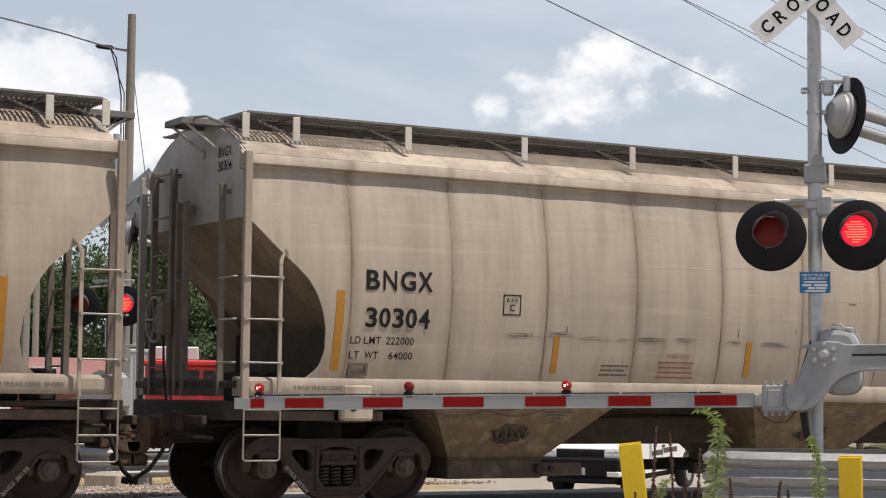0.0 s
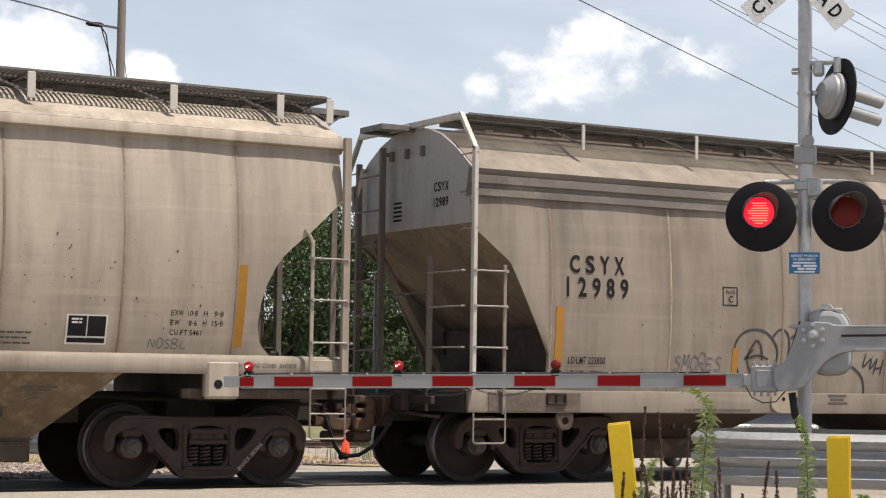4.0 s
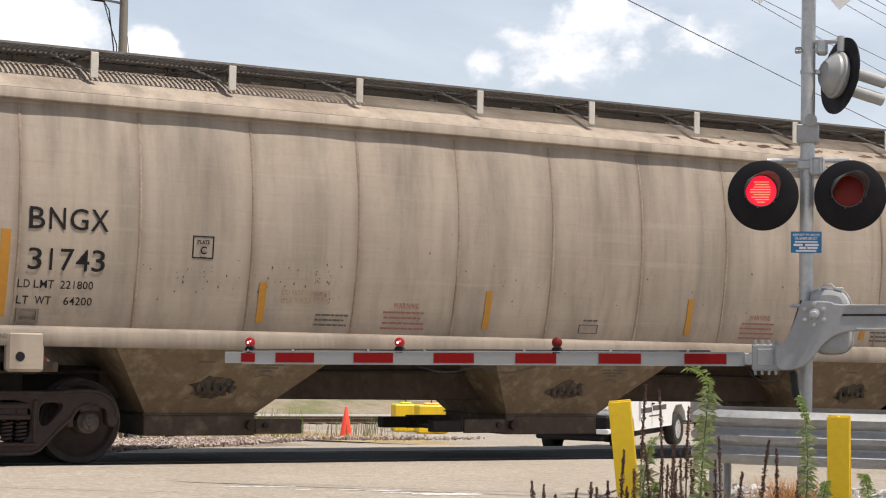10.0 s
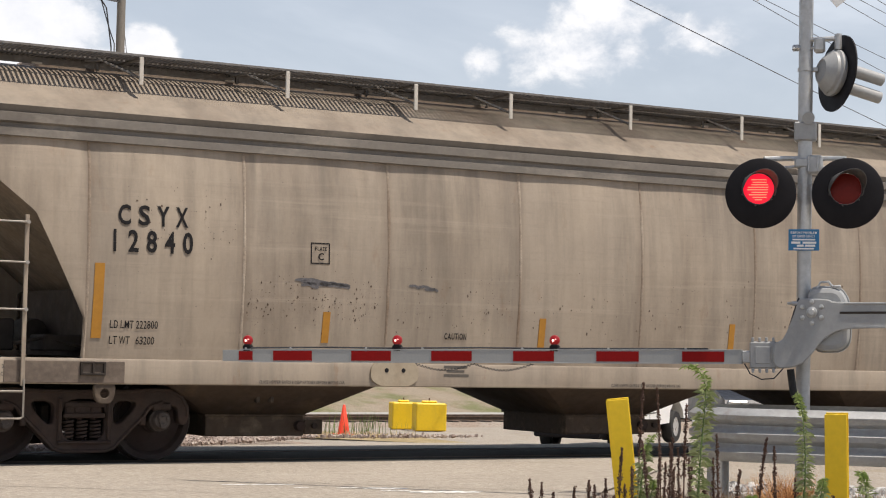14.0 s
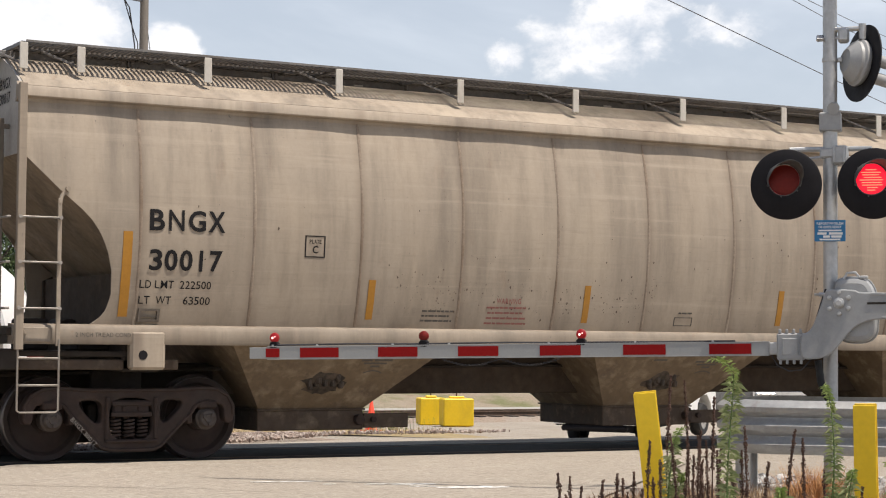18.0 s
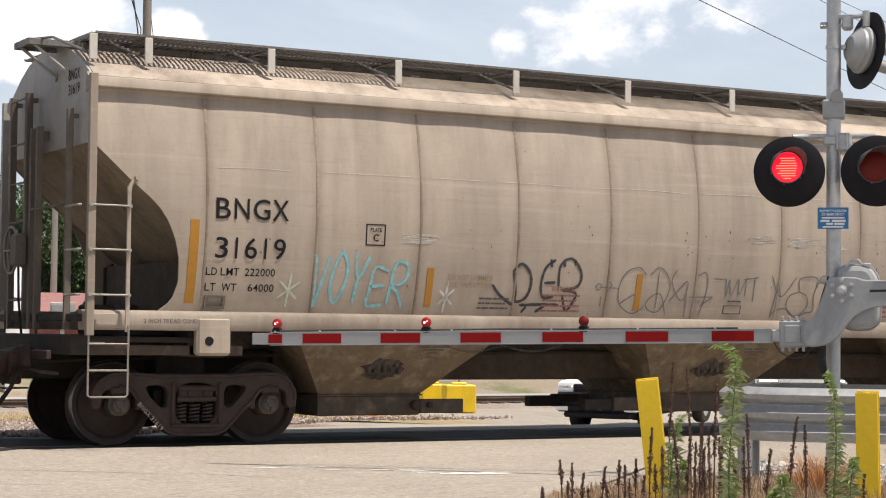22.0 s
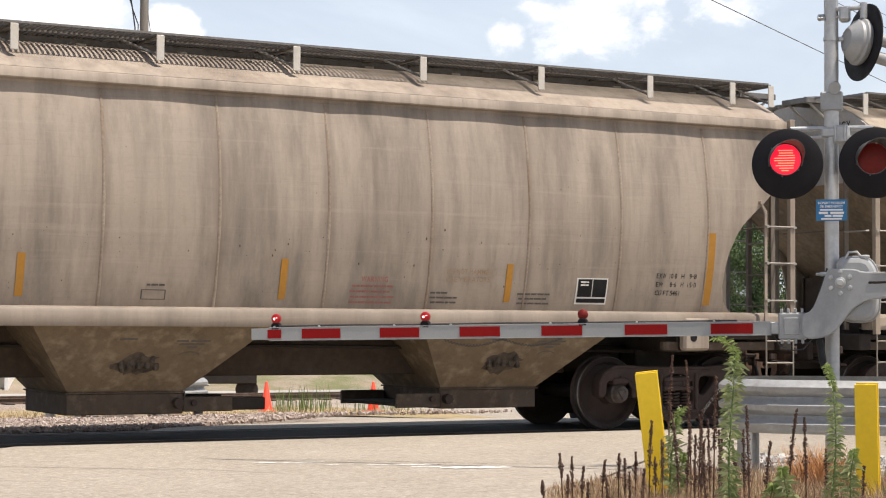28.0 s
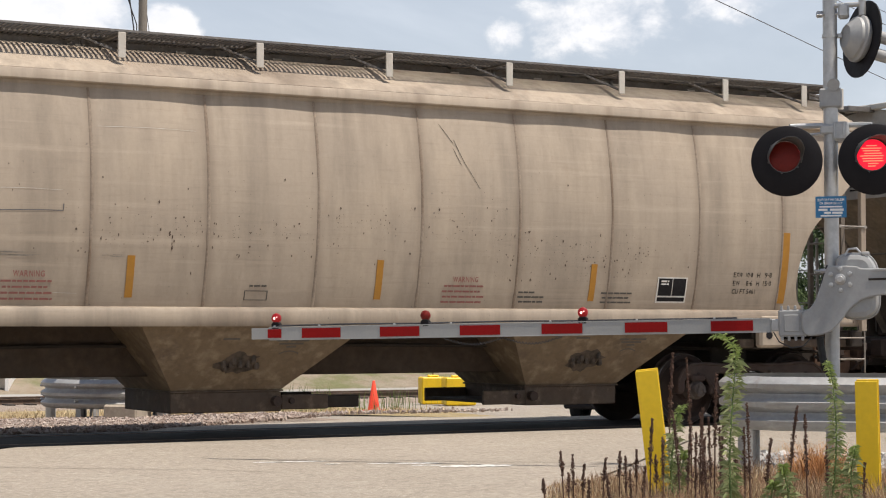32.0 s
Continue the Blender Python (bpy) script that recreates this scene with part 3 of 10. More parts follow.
def truck(car, x):
    """A three-piece freight truck: two side frames with spring nests and a bolster."""
    if "truck" not in PROTO:
        y0, y1 = -1.10, -0.94
        half = [(0.0, 0.795), (0.45, 0.795), (0.80, 0.815), (1.02, 0.80), (1.15, 0.72), (1.225, 0.58), (1.21, 0.42), (1.13, 0.40), (1.09, 0.46), (1.085, 0.60), (0.98, 0.625), (0.80, 0.625),
                (0.71, 0.585), (0.70, 0.49), (0.60, 0.40), (0.46, 0.26), (0.36, 0.15), (0.26, 0.105), (0.0, 0.10)]
        outer = half + [(-a, b) for a, b in half[-2:0:-1]]
        tri = [(0.585, 0.665), (0.34, 0.665), (0.335, 0.455), (0.375, 0.415), (0.44, 0.44), (0.585, 0.60)]
        nest = [(-0.245, 0.69), (0.245, 0.69), (0.245, 0.225), (-0.245, 0.225)]
        sf = cast_plate(outer, [tri, [(-a, b) for a, b in tri[::-1]], nest], y0, y1, 0.022)
        # raised flanges round the window and along the tension member, bearing adapters, gibs
        for s in (-1, 1):
            sf.tube([(s * a, y0 - 0.002, b) for a, b in ((0.90, 0.66), (0.76, 0.61), (0.68, 0.50), (0.56, 0.39), (0.43, 0.255), (0.345, 0.165), (0.25, 0.128), (0.0, 0.125))], 0.022, 6)
            sf.box(s * 0.78, s * 1.0, y0 - 0.025, y1 + 0.02, 0.565, 0.655, 0.02)
            sf.box(s * 0.255, s * 0.30, y0 - 0.03, y0 + 0.01, 0.24, 0.70, 0.012)
            sf.box(s * 0.64, s * 0.71, y0 - 0.012, y1, 0.40, 0.52, 0.015)
        sf.tube([(-1.20, y0, 0.50), (-1.195, y0, 0.60), (-1.13, y0, 0.71), (-1.0, y0, 0.785), (-0.80, y0, 0.795), (-0.45, y0, 0.772), (0.45, y0, 0.772), (0.80, y0, 0.795),
                 (1.0, y0, 0.785), (1.13, y0, 0.71), (1.195, y0, 0.60), (1.20, y0, 0.50)], 0.022, 6)
        sf.box(-0.30, 0.30, y0 - 0.04, y1 + 0.05, 0.205, 0.24, 0.012)
        spring = Geo()
        for k in range(3):
            x0 = -0.155 + 0.155 * k
            pts = []
            for i in range(52):
                a = i / 9 * 2 * math.pi
                pts.append((x0 + 0.054 * math.cos(a), -1.03 + 0.054 * math.sin(a), 0.255 + 0.225 * i / 51))
            spring.tube(pts, 0.0155, 5)
        bol = Geo()
        bol.box(-0.21, 0.21, -1.10, -0.55, 0.49, 0.665, 0.02)
        bol.box(-0.235, 0.235, -1.125, -1.09, 0.485, 0.54, 0.012)
        bol.box(-0.225, 0.225, -1.115, -1.09, 0.60, 0.655, 0.012)
        for s in (-1, 1):
            bol.box(s * 0.09 - 0.02, s * 0.09 + 0.02, -1.118, -1.09, 0.545, 0.60, 0.008)
        mid = Geo()
        mid.box(-0.20, 0.20, -0.55, 0.55, 0.42, 0.66, 0.03)
        mid.lathe([(0.05, 0.66), (0.19, 0.66), (0.19, 0.74), (0.05, 0.74)], axis="z", n=16)
        for s in (-1, 1):
            mid.box(s * 0.36, s * 0.42, -0.95, 0.95, 0.30, 0.40, 0.015)
            mid.box(s * 0.30, s * 0.40, -0.86, -0.62, 0.28, 0.62, 0.02)
            mid.box(s * 0.30, s * 0.40, 0.62, 0.86, 0.28, 0.62, 0.02)
        PROTO["truck"] = [g.mesh(n) for g, n in ((sf, "side_frame"), (spring, "spring_nest"), (bol, "bolster_end"), (mid, "bolster"))]
    e = thing_part("truck", car, pose(x, 0, 0))
    sf, spring, bol, mid = PROTO["truck"]
    for turn in (0, 180):
        at = pose(0, 0, 0, 0, 0, turn)
        part("side_frame", sf, M["steel_brown"], e, at=at)
        part("spring_nest", spring, M["steel_brown"], e, at=at)
        part("bolster_end", bol, M["steel_brown"], e, at=at)
    part("bolster", mid, M["grime"], e)
    return e


class Kind:
    """The numbers of a type of hopper car."""


A, B = Kind(), Kind()
A.half, A.end, A.striker = 8.60, 8.66, 9.02
A.trucks = 7.19
A.ribs = [-7.30 + 1.3273 * i for i in range(12)]
A.side = [(1.40, -1.39), (1.55, -1.44), (1.75, -1.495), (2.10, -1.56), (2.35, -1.59), (2.60, -1.605), (2.85, -1.60), (3.10, -1.58), (3.35, -1.545), (3.60, -1.495), (3.86, -1.43)]
A.sill_y = -1.47
A.z0, A.z1 = 1.45, 3.86
A.cut = [(1.45, 7.83), (1.50, 7.76), (1.60, 7.64), (1.80, 7.585), (2.05, 7.60), (2.25, 7.65), (2.45, 7.74), (2.60, 7.85), (2.72, 7.98), (2.80, 8.08), (2.88, 8.18), (3.27, 8.60), (3.90, 8.60)]
A.sill = (1.27, 1.48)
A.roof = [(-1.44, 3.93), (-1.48, 3.955), (-1.48, 3.99), (-1.40, 4.055), (-1.10, 4.22), (-0.80, 4.34), (-0.45, 4.415), (0, 4.44)]
A.eave = [(-1.38, 3.815), (-1.452, 3.82), (-1.458, 3.852), (-1.522, 3.862), (-1.532, 3.874), (-1.519, 3.968), (-1.510, 3.978), (-1.462, 3.985), (-1.42, 4.03)]
A.slope_top, A.slope_foot = 3.27, (6.35, 1.30)
A.board_z, A.board = 4.49, (-1.30, -0.56)
A.brackets = [-8.53, -7.90, -6.44, -4.82, -3.21, -1.57, 0.06, 1.70, 3.34, 4.98, 6.6, 7.9, 8.53]
A.hoppers = [-4.72, 0.05, 4.72]
B.half, B.end, B.striker = 8.32, 8.37, 8.75
B.trucks = 7.04
B.ribs = [-7.22, -5.42, -3.60, -1.80, 0.0, 1.80, 3.60, 5.42, 7.22]
B.side = [(1.10, -1.51), (1.40, -1.555), (1.8, -1.59), (2.3, -1.605), (2.7, -1.59), (3.1, -1.555), (3.48, -1.495)]
B.sill_y = -1.56
B.z0, B.z1 = 1.10, 3.48
B.cut = [(1.10, 7.23), (1.50, 7.22), (1.58, 7.25), (2.66, 7.80), (3.07, 8.32), (3.60, 8.32)]
B.sill = (0.86, 1.13)
B.roof = [(-1.55, 3.74), (-1.58, 3.77), (-1.52, 3.81), (-1.12, 4.08), (-0.80, 4.25), (-0.45, 4.36), (0, 4.40)]
B.eave = [(-1.44, 3.44), (-1.555, 3.45), (-1.555, 3.53), (-1.525, 3.54), (-1.525, 3.58), (-1.57, 3.60), (-1.57, 3.69), (-1.54, 3.70), (-1.58, 3.77), (-1.50, 3.79)]
B.slope_top, B.slope_foot = 3.12, (5.95, 1.15)
B.board_z, B.board = 4.47, (-1.28, -0.56)
B.brackets = [-6.57, -4.80, -3.12, -1.79, 0.0, 1.79, 3.12, 4.80, 6.57]
B.hoppers = [-4.85, 0.07, 4.8]


BOW = 0.012             # how far each side sheet swells between its seams


def mirror_x(geo):
    g = Geo()
    g.v = [(-x, y, z) for x, y, z in geo.v]
    g.f = [f[::-1] for f in geo.f]
    return g


def mirror_y(geo):
    g = Geo()
    g.v = [(x, -y, z) for x, y, z in geo.v]
    g.f = [f[::-1] for f in geo.f]
    return g


def both(name, geo, mat, car, fn, label=""):
    """A part and its mirrored twin."""
    part(name, geo, mat, car, label)
    part(name, fn(geo), mat, car, label)


def side_panel(k, xa, xb, steps=26, thick=0.02):
    """A curved sheet between xa(z) and xb(z), both faces and all edges."""
    g = Geo()
    rings = []
    for i in range(steps + 1):
        z = k.z0 + (k.z1 - k.z0) * i / steps
        y = lerp_table(k.side, z)
        a, b = xa(z), xb(z)
        ring = [(a + (b - a) * j / 4, y - BOW * math.sin(math.pi * j / 4), z) for j in range(5)]
        ring += [(b + (a - b) * j / 4, y + thick, z) for j in range(5)]
        rings.append(ring)
    return g.ring_loft(rings)


def hopper_car(k, turned):
    """A car of that type; turned: its braked end trails."""
    car = thing("covered_hopper_car", pose(0, 0, 0))
    P = M["paint_proto"]
    # ---- side sheets, bay by bay, and the weld ribs between them
    for i in range(len(k.ribs) - 1):
        a, b = k.ribs[i] + 0.008, k.ribs[i + 1] - 0.008
        part("side_panel", side_panel(k, lambda z: a, lambda z: b), P, car)
    for s in (-1, 1):
        r = k.ribs[-1] if s > 0 else -k.ribs[0]
        g = side_panel(k, lambda z: r + 0.008, lambda z: lerp_table(k.cut, z), 40)
        part("side_panel", g if s > 0 else mirror_x(g), P, car)
    for x in k.ribs:
        g = Geo()
        rings = []
        for i in range(13):
            z = k.z0 + (k.z1 - k.z0) * i / 12
            y = lerp_table(k.side, z)
            w = 0.017 + 0.003 * math.sin(7 * z + 5 * x)
            rings.append([(x - w - 0.004, y + 0.03, z), (x - w, y - 0.003, z), (x - w * 0.4, y - 0.009, z), (x + w * 0.4, y - 0.009, z), (x + w, y - 0.003, z), (x + w + 0.004, y + 0.03, z)])
        part("seam", g.ring_loft(rings), M["seam"], car)
    # the far side, whole
    g = mirror_y(side_panel(k, lambda z: -lerp_table(k.cut, z), lambda z: lerp_table(k.cut, z), 24))
    part("side_wall", g, P, car)
    # ---- sills
    z0, z1 = k.sill
    ys = k.sill_y
    g = Geo()
    if k is A:
        g.prism([(ys + 0.10, z0), (ys - 0.05, z0), (ys - 0.06, z0 + 0.015), (ys - 0.06, z1 - 0.05), (ys - 0.035, z1 - 0.012), (ys + 0.02, z1 + 0.005), (ys + 0.10, z1 + 0.005)], -k.end, k.end, "x")
    else:
        g.prism([(ys + 0.10, z0), (ys - 0.03, z0), (ys - 0.04, z0 + 0.012), (ys - 0.04, z1 - 0.02), (ys - 0.028, z1), (ys + 0.10, z1 + 0.004)], -k.end, k.end, "x")
    both("side_sill", g, M["sill_proto"], car, mirror_y)
    # ---- eave moulding and roof
    g = Geo().prism(k.eave, -k.half - 0.03, k.half + 0.03, "x")
    both("eave_rail", g, P if k is A else M["eave_grey"], car, mirror_y)
    prof = k.roof + [(-y, z) for y, z in k.roof[-2::-1]]
    g = Geo().prism(prof + [(1.40, 3.70), (-1.40, 3.70)], -k.half + 0.03, k.half - 0.03, "x")
    part("roof", g, M["roof_proto"], car)
    # ---- end sheets with the sloping hopper ends below
    for s in (-1, 1):
        g = Geo()
        o = [(y * 0.985, z) for y, z in prof] + [(-lerp_table(k.side, z), z) for z in (3.4, k.slope_top)] + [(lerp_table(k.side, z), z) for z in (k.slope_top, 3.4)]
        g.prism(o, s * (k.half - 0.028), s * (k.half - 0.002), "x")
        part("end_sheet", g, M["end_paint"], car)
        fx, fz = k.slope_foot
        g = Geo()
        n = 8
        rings = []
        for i in range(n + 1):
            q = i / n
            x, z = k.half - 0.01 + (fx - k.half) * q, k.slope_top + (fz - k.slope_top) * q
            y = -(lerp_table(k.side, z) + 0.03)
            rings.append([(s * x, -y, z), (s * x, y, z), (s * (x - 0.03), y, z - 0.02), (s * (x - 0.03), -y, z - 0.02)])
        g.ring_loft(rings)
        part("slope_sheet", g, M["slope_paint"], car)
        # stiffener web in the cut-out
        g = Geo()
        g.prism([(s * (fx + 0.95), fz + 0.05), (s * (fx + 1.12), fz + 0.05), (s * (fx + 1.12), fz + 0.72), (s * (fx + 1.0), fz + 0.78)], -1.30, -1.26, "y")
        g.prism([(s * (fx + 0.95), fz + 0.05), (s * (fx + 1.12), fz + 0.05), (s * (fx + 1.12), fz + 0.72), (s * (fx + 1.0), fz + 0.78)], 1.26, 1.30, "y")
        g.box(s * (fx + 1.05), s * (fx + 1.09), -1.28, 1.28, fz, fz + 0.74)
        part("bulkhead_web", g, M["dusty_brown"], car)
        if k is B:
            for y in (0.9,):
                g = Geo().tube([(s * (k.end + 0.0), y, k.slope_top - 0.1), (s * (k.end - 1.15), y, 1.2)], 0.055, 6)
                part("end_brace", g, M["slope_paint"], car)
        car_end(k, car, s)
    # ---- hoppers
    top = z0 + 0.02
    for j, cx in enumerate(k.hoppers):
        if k is A:
            t0, t1, b0, b1, zb = cx - 1.42, cx + 1.36, cx - 0.80, cx + 0.52, 0.53
        else:
            t0, t1, b0, b1, zb = cx - 1.33, cx + 1.33, cx - 0.60, cx + 0.60, 0.50
        g = Geo()
        yt, yb = (1.42 if k is A else 1.32), 0.74
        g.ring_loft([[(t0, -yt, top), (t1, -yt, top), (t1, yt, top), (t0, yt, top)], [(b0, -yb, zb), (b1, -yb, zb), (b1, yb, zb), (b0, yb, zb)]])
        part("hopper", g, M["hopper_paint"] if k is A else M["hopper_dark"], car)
        # cast patch on the hopper's flank
        g = Geo()
        pz = 0.85 if k is A else 0.70
        blot = random.Random(70 + j)
        pts = [(cx - 0.12 + 0.30 * blot.uniform(0.6, 1.05) * math.cos(q), pz + 0.15 * blot.uniform(0.6, 1.05) * math.sin(q)) for q in [2 * math.pi * i / 22 for i in range(22)]]
        g.ring_loft([[(x, -(yb + (yt - yb) * (z - zb) / (top - zb)) - d, z) for x, z in pts] for d in (0.0, 0.005)])
        if k is A:
            part("vibrator_pad", g, M["pad"], car, "oily dark vibrator mounting on the hopper flank")
            for dx, dz, w in ((-0.30, -0.04, 0.05), (-0.22, 0.03, 0.06), (0.02, 0.06, 0.05), (0.08, -0.02, 0.06)):
                yy = -(yb + (yt - yb) * (pz + dz - zb) / (top - zb))
                part("pad_bracket", Geo().box(cx + dx, cx + dx + w, yy - 0.04, yy + 0.03, pz + dz - 0.05, pz + dz + 0.04, 0.015), M["pad"], car)
        for dx in (-0.30, -0.21, -0.10, 0.0) if k is A else (-0.12, 0.05):
            yy = -(yb + (yt - yb) * (pz - zb) / (top - zb))
            part("pad_lug", Geo().box(cx + dx - 0.025, cx + dx + 0.025, yy - 0.035, yy + 0.03, pz - 0.05, pz + 0.06, 0.012), M["pad"], car)
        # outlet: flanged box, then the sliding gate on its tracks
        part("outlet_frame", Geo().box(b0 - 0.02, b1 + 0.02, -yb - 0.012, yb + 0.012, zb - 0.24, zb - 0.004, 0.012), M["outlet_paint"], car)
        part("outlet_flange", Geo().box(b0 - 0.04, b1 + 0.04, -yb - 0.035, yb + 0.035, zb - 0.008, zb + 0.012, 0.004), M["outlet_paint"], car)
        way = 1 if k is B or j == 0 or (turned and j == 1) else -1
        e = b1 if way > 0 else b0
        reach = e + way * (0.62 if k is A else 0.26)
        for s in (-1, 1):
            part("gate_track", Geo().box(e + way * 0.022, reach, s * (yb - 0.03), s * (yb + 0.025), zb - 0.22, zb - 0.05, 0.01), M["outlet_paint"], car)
        part("outlet_gate", Geo().box(e + way * 0.022, reach, -yb + 0.035, yb - 0.035, zb - 0.20, zb - 0.16, 0.01), M["grime"], car)
        if k is A and j == 1:
            for s in (-1, 1):
                part("gate_rack", Geo().box(reach + way * 0.004, reach + way * 0.42, s * (yb - 0.16), s * (yb - 0.01), zb - 0.21, zb - 0.07, 0.01), M["grime"], car)
        # unloading notes stencilled on the flank
        g = Geo()
        slope = lambda z: -(yb + (yt - yb) * (z - zb) / (top - zb)) - 0.004
        for z, a, b in ((1.10, 0.36, 0.50), (1.10, 0.53, 0.76), (1.065, 0.40, 0.70), (1.03, 0.50, 0.62), (1.12, -0.30, -0.10)):
            g.add([(cx + a - 0.1, slope(z), z), (cx + b - 0.1, slope(z), z), (cx + b - 0.1, slope(z + 0.022), z + 0.022), (cx + a - 0.1, slope(z + 0.022), z + 0.022)], [(0, 1, 2, 3)])
        arc = [(cx + 0.46 + 0.12 * q, 0.985 - 0.03 * q * q) for q in (-1, -0.5, 0, 0.5, 1)]
        for (xa, za), (xb, zb_) in zip(arc, arc[1:]):
            g.add([(xa, slope(za), za), (xb, slope(zb_), zb_), (xb, slope(zb_ + 0.014), zb_ + 0.014), (xa, slope(za + 0.014), za + 0.014)], [(0, 1, 2, 3)])
        if k is A:
            tagged(part("unloading_note", g, M["ink_soft"], car), kind="stuff")
        g = Geo()
        g.rod((e - way * 0.06, -yb - 0.09, zb - 0.12), (e - way * 0.06, yb + 0.09, zb - 0.12), 0.035, 10)
        g.rod((e - way * 0.06, -yb - 0.11, zb - 0.12), (e - way * 0.06, -yb - 0.02, zb - 0.12), 0.06, 8)
        g.rod((e + way * 0.14, -yb - 0.07, zb - 0.12), (e + way * 0.14, -yb - 0.0, zb - 0.12), 0.035, 8)
        part("gate_capstan", g, M["steel_brown"], car)
    # ---- centre sill and cross ridges between the hoppers
    if k is A:
        part("centre_sill", Geo().box(-k.striker, k.striker, -0.24, 0.24, 0.72, 1.06, 0.02), M["grime"], car)
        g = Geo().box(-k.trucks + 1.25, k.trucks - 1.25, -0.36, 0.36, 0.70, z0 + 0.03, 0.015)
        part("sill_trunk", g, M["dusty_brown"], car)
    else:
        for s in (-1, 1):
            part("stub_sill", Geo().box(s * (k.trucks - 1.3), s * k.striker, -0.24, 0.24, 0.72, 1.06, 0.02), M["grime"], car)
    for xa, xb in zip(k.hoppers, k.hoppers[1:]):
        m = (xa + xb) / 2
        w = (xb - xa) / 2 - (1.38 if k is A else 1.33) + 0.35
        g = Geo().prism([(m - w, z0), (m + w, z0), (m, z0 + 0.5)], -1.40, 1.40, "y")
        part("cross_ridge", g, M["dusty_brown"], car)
    for s in (-1, 1):
        g = Geo()
        g.box(s * (k.trucks - 0.22), s * (k.trucks + 0.22), -1.38, 1.38, 0.98, z0 + 0.02, 0.02)
        g.box(s * (k.trucks - 0.30), s * (k.trucks + 0.30), -0.60, 0.60, 0.74, 1.0, 0.02)
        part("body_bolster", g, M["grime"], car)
        # jacking pad under the sill
        g = Geo()
        jx = s * (k.trucks - 0.02)
        if k is A:
            g.box(jx - 0.20, jx + 0.20, ys - 0.075, ys + 0.06, z0 - 0.27, z0 + 0.15, 0.03)
            part("jacking_pad", g, P, car)
            g = Geo()
            g.rod((jx - 0.06, ys - 0.080, z0 - 0.11), (jx - 0.06, ys - 0.05, z0 - 0.11), 0.05, 16)
            part("pad_hole", g, M["black"], car)
        else:
            jx = s * (k.trucks - 0.05)
            g = cast_plate([(jx - 0.13, z0 + 0.02), (jx - 0.11, z0 - 0.15), (jx - 0.06, z0 - 0.21), (jx + 0.06, z0 - 0.21), (jx + 0.11, z0 - 0.15), (jx + 0.13, z0 + 0.02)],
                           [[(jx + 0.05 * math.cos(a), z0 - 0.10 + 0.05 * math.sin(a)) for a in [math.pi * q / 4 for q in range(8)]]], ys - 0.03, ys + 0.03, 0.012)
            part("lifting_lug", g, M["outlet_paint"], car)
    # ---- air reservoir and brake pipe under the near side
    g = Geo()
    g.tube([(-k.striker + 0.1, -0.5, 0.92), (-6, -0.55, 1.0), (-2, -0.4, 1.05), (2, -0.4, 1.05), (6, -0.55, 1.0), (k.striker - 0.1, -0.5, 0.92)], 0.022, 6)
    part("brake_pipe", g, M["grime"], car)
    # ---- running boards, their brackets and the hatch between them
    ya, yb_ = k.board
    bz = k.board_z
    g = Geo()
    n = 290
    x0, x1 = -k.half + 0.1, k.half - 0.1
    for i in range(n):
        x = x0 + (x1 - x0) * (i + 0.5) / n
        g.box(x - 0.013, x + 0.013, ya + 0.01, yb_, bz - 0.028, bz)
    # the inner stringer is made deep to draw the dark shaded band below the board
    for y, d in ((ya, 0.02), ((ya + yb_) / 2, 0.04), (yb_, 0.10)):
        g.box(x0, x1, y - 0.008, y + 0.008, bz - d, bz + 0.004)
    # solid strip, unseen from below, added to keep sun off the inner stringer
    g.box(x0, x1, yb_ - 0.09, yb_ + 0.06, bz + 0.001, bz + 0.008)
    both("running_board", g, M["grating"], car, mirror_y)
    for i in range(14):
        x = x0 + 0.7 + (x1 - x0 - 1.4) * i / 13
        both("board_clip", Geo().box(x - 0.06, x + 0.06, yb_ - 0.03, yb_ - 0.010, bz - 0.105, bz - 0.08, 0.004), M["bracket"], car, mirror_y)
    for x in k.brackets:
        g = Geo()
        if k is A:
            g.box(x - 0.045, x + 0.045, ya - 0.03, ya - 0.010, bz - 0.31, bz - 0.028, 0.006)
            part("board_bracket", g, M["bracket"], car)
        else:
            g.box(x - 0.025, x + 0.025, ya - 0.03, ya - 0.010, bz - 0.34, bz - 0.028, 0.006)
            part("board_bracket", g, M["bracket"], car)
        g = Geo()
        g.tube([(x, ya + 0.01, bz - 0.26), (x - 0.05, ya + 0.14, bz - 0.20), (x - 0.35, ya + 0.30, bz - 0.06), (x - 0.42, yb_, bz - 0.03)], 0.016, 5)
        g.box(x - 0.02, x + 0.02, ya, yb_ + 0.1, bz - 0.05, bz - 0.012)
        part("board_brace", g, M["grating"], car)
    g = Geo()
    zr = k.roof[-1][1]
    g.box(-k.half + 0.85, k.half - 0.85, -0.42, 0.42, zr - 0.1, zr + 0.095, 0.03)
    part("trough_hatch", g, M["hatch"], car, "low brown trough hatch cover")
    for i in range(9):
        x = -k.half + 1.5 + (2 * k.half - 3.0) * i / 8
        g = Geo().box(x - 0.05, x + 0.05, -0.56, 0.56, zr + 0.10, zr + 0.13, 0.01)
        g.rod((x, -0.58, zr - 0.05), (x, -0.56, zr + 0.12), 0.02, 6)
        part("hatch_batten", g, M["grating"], car)
    # ---- running gear
    for s in (-1, 1):
        truck(car, s * k.trucks)
        for d in (-0.889, 0.889):
            wheelset(car, s * k.trucks + d)
    return car


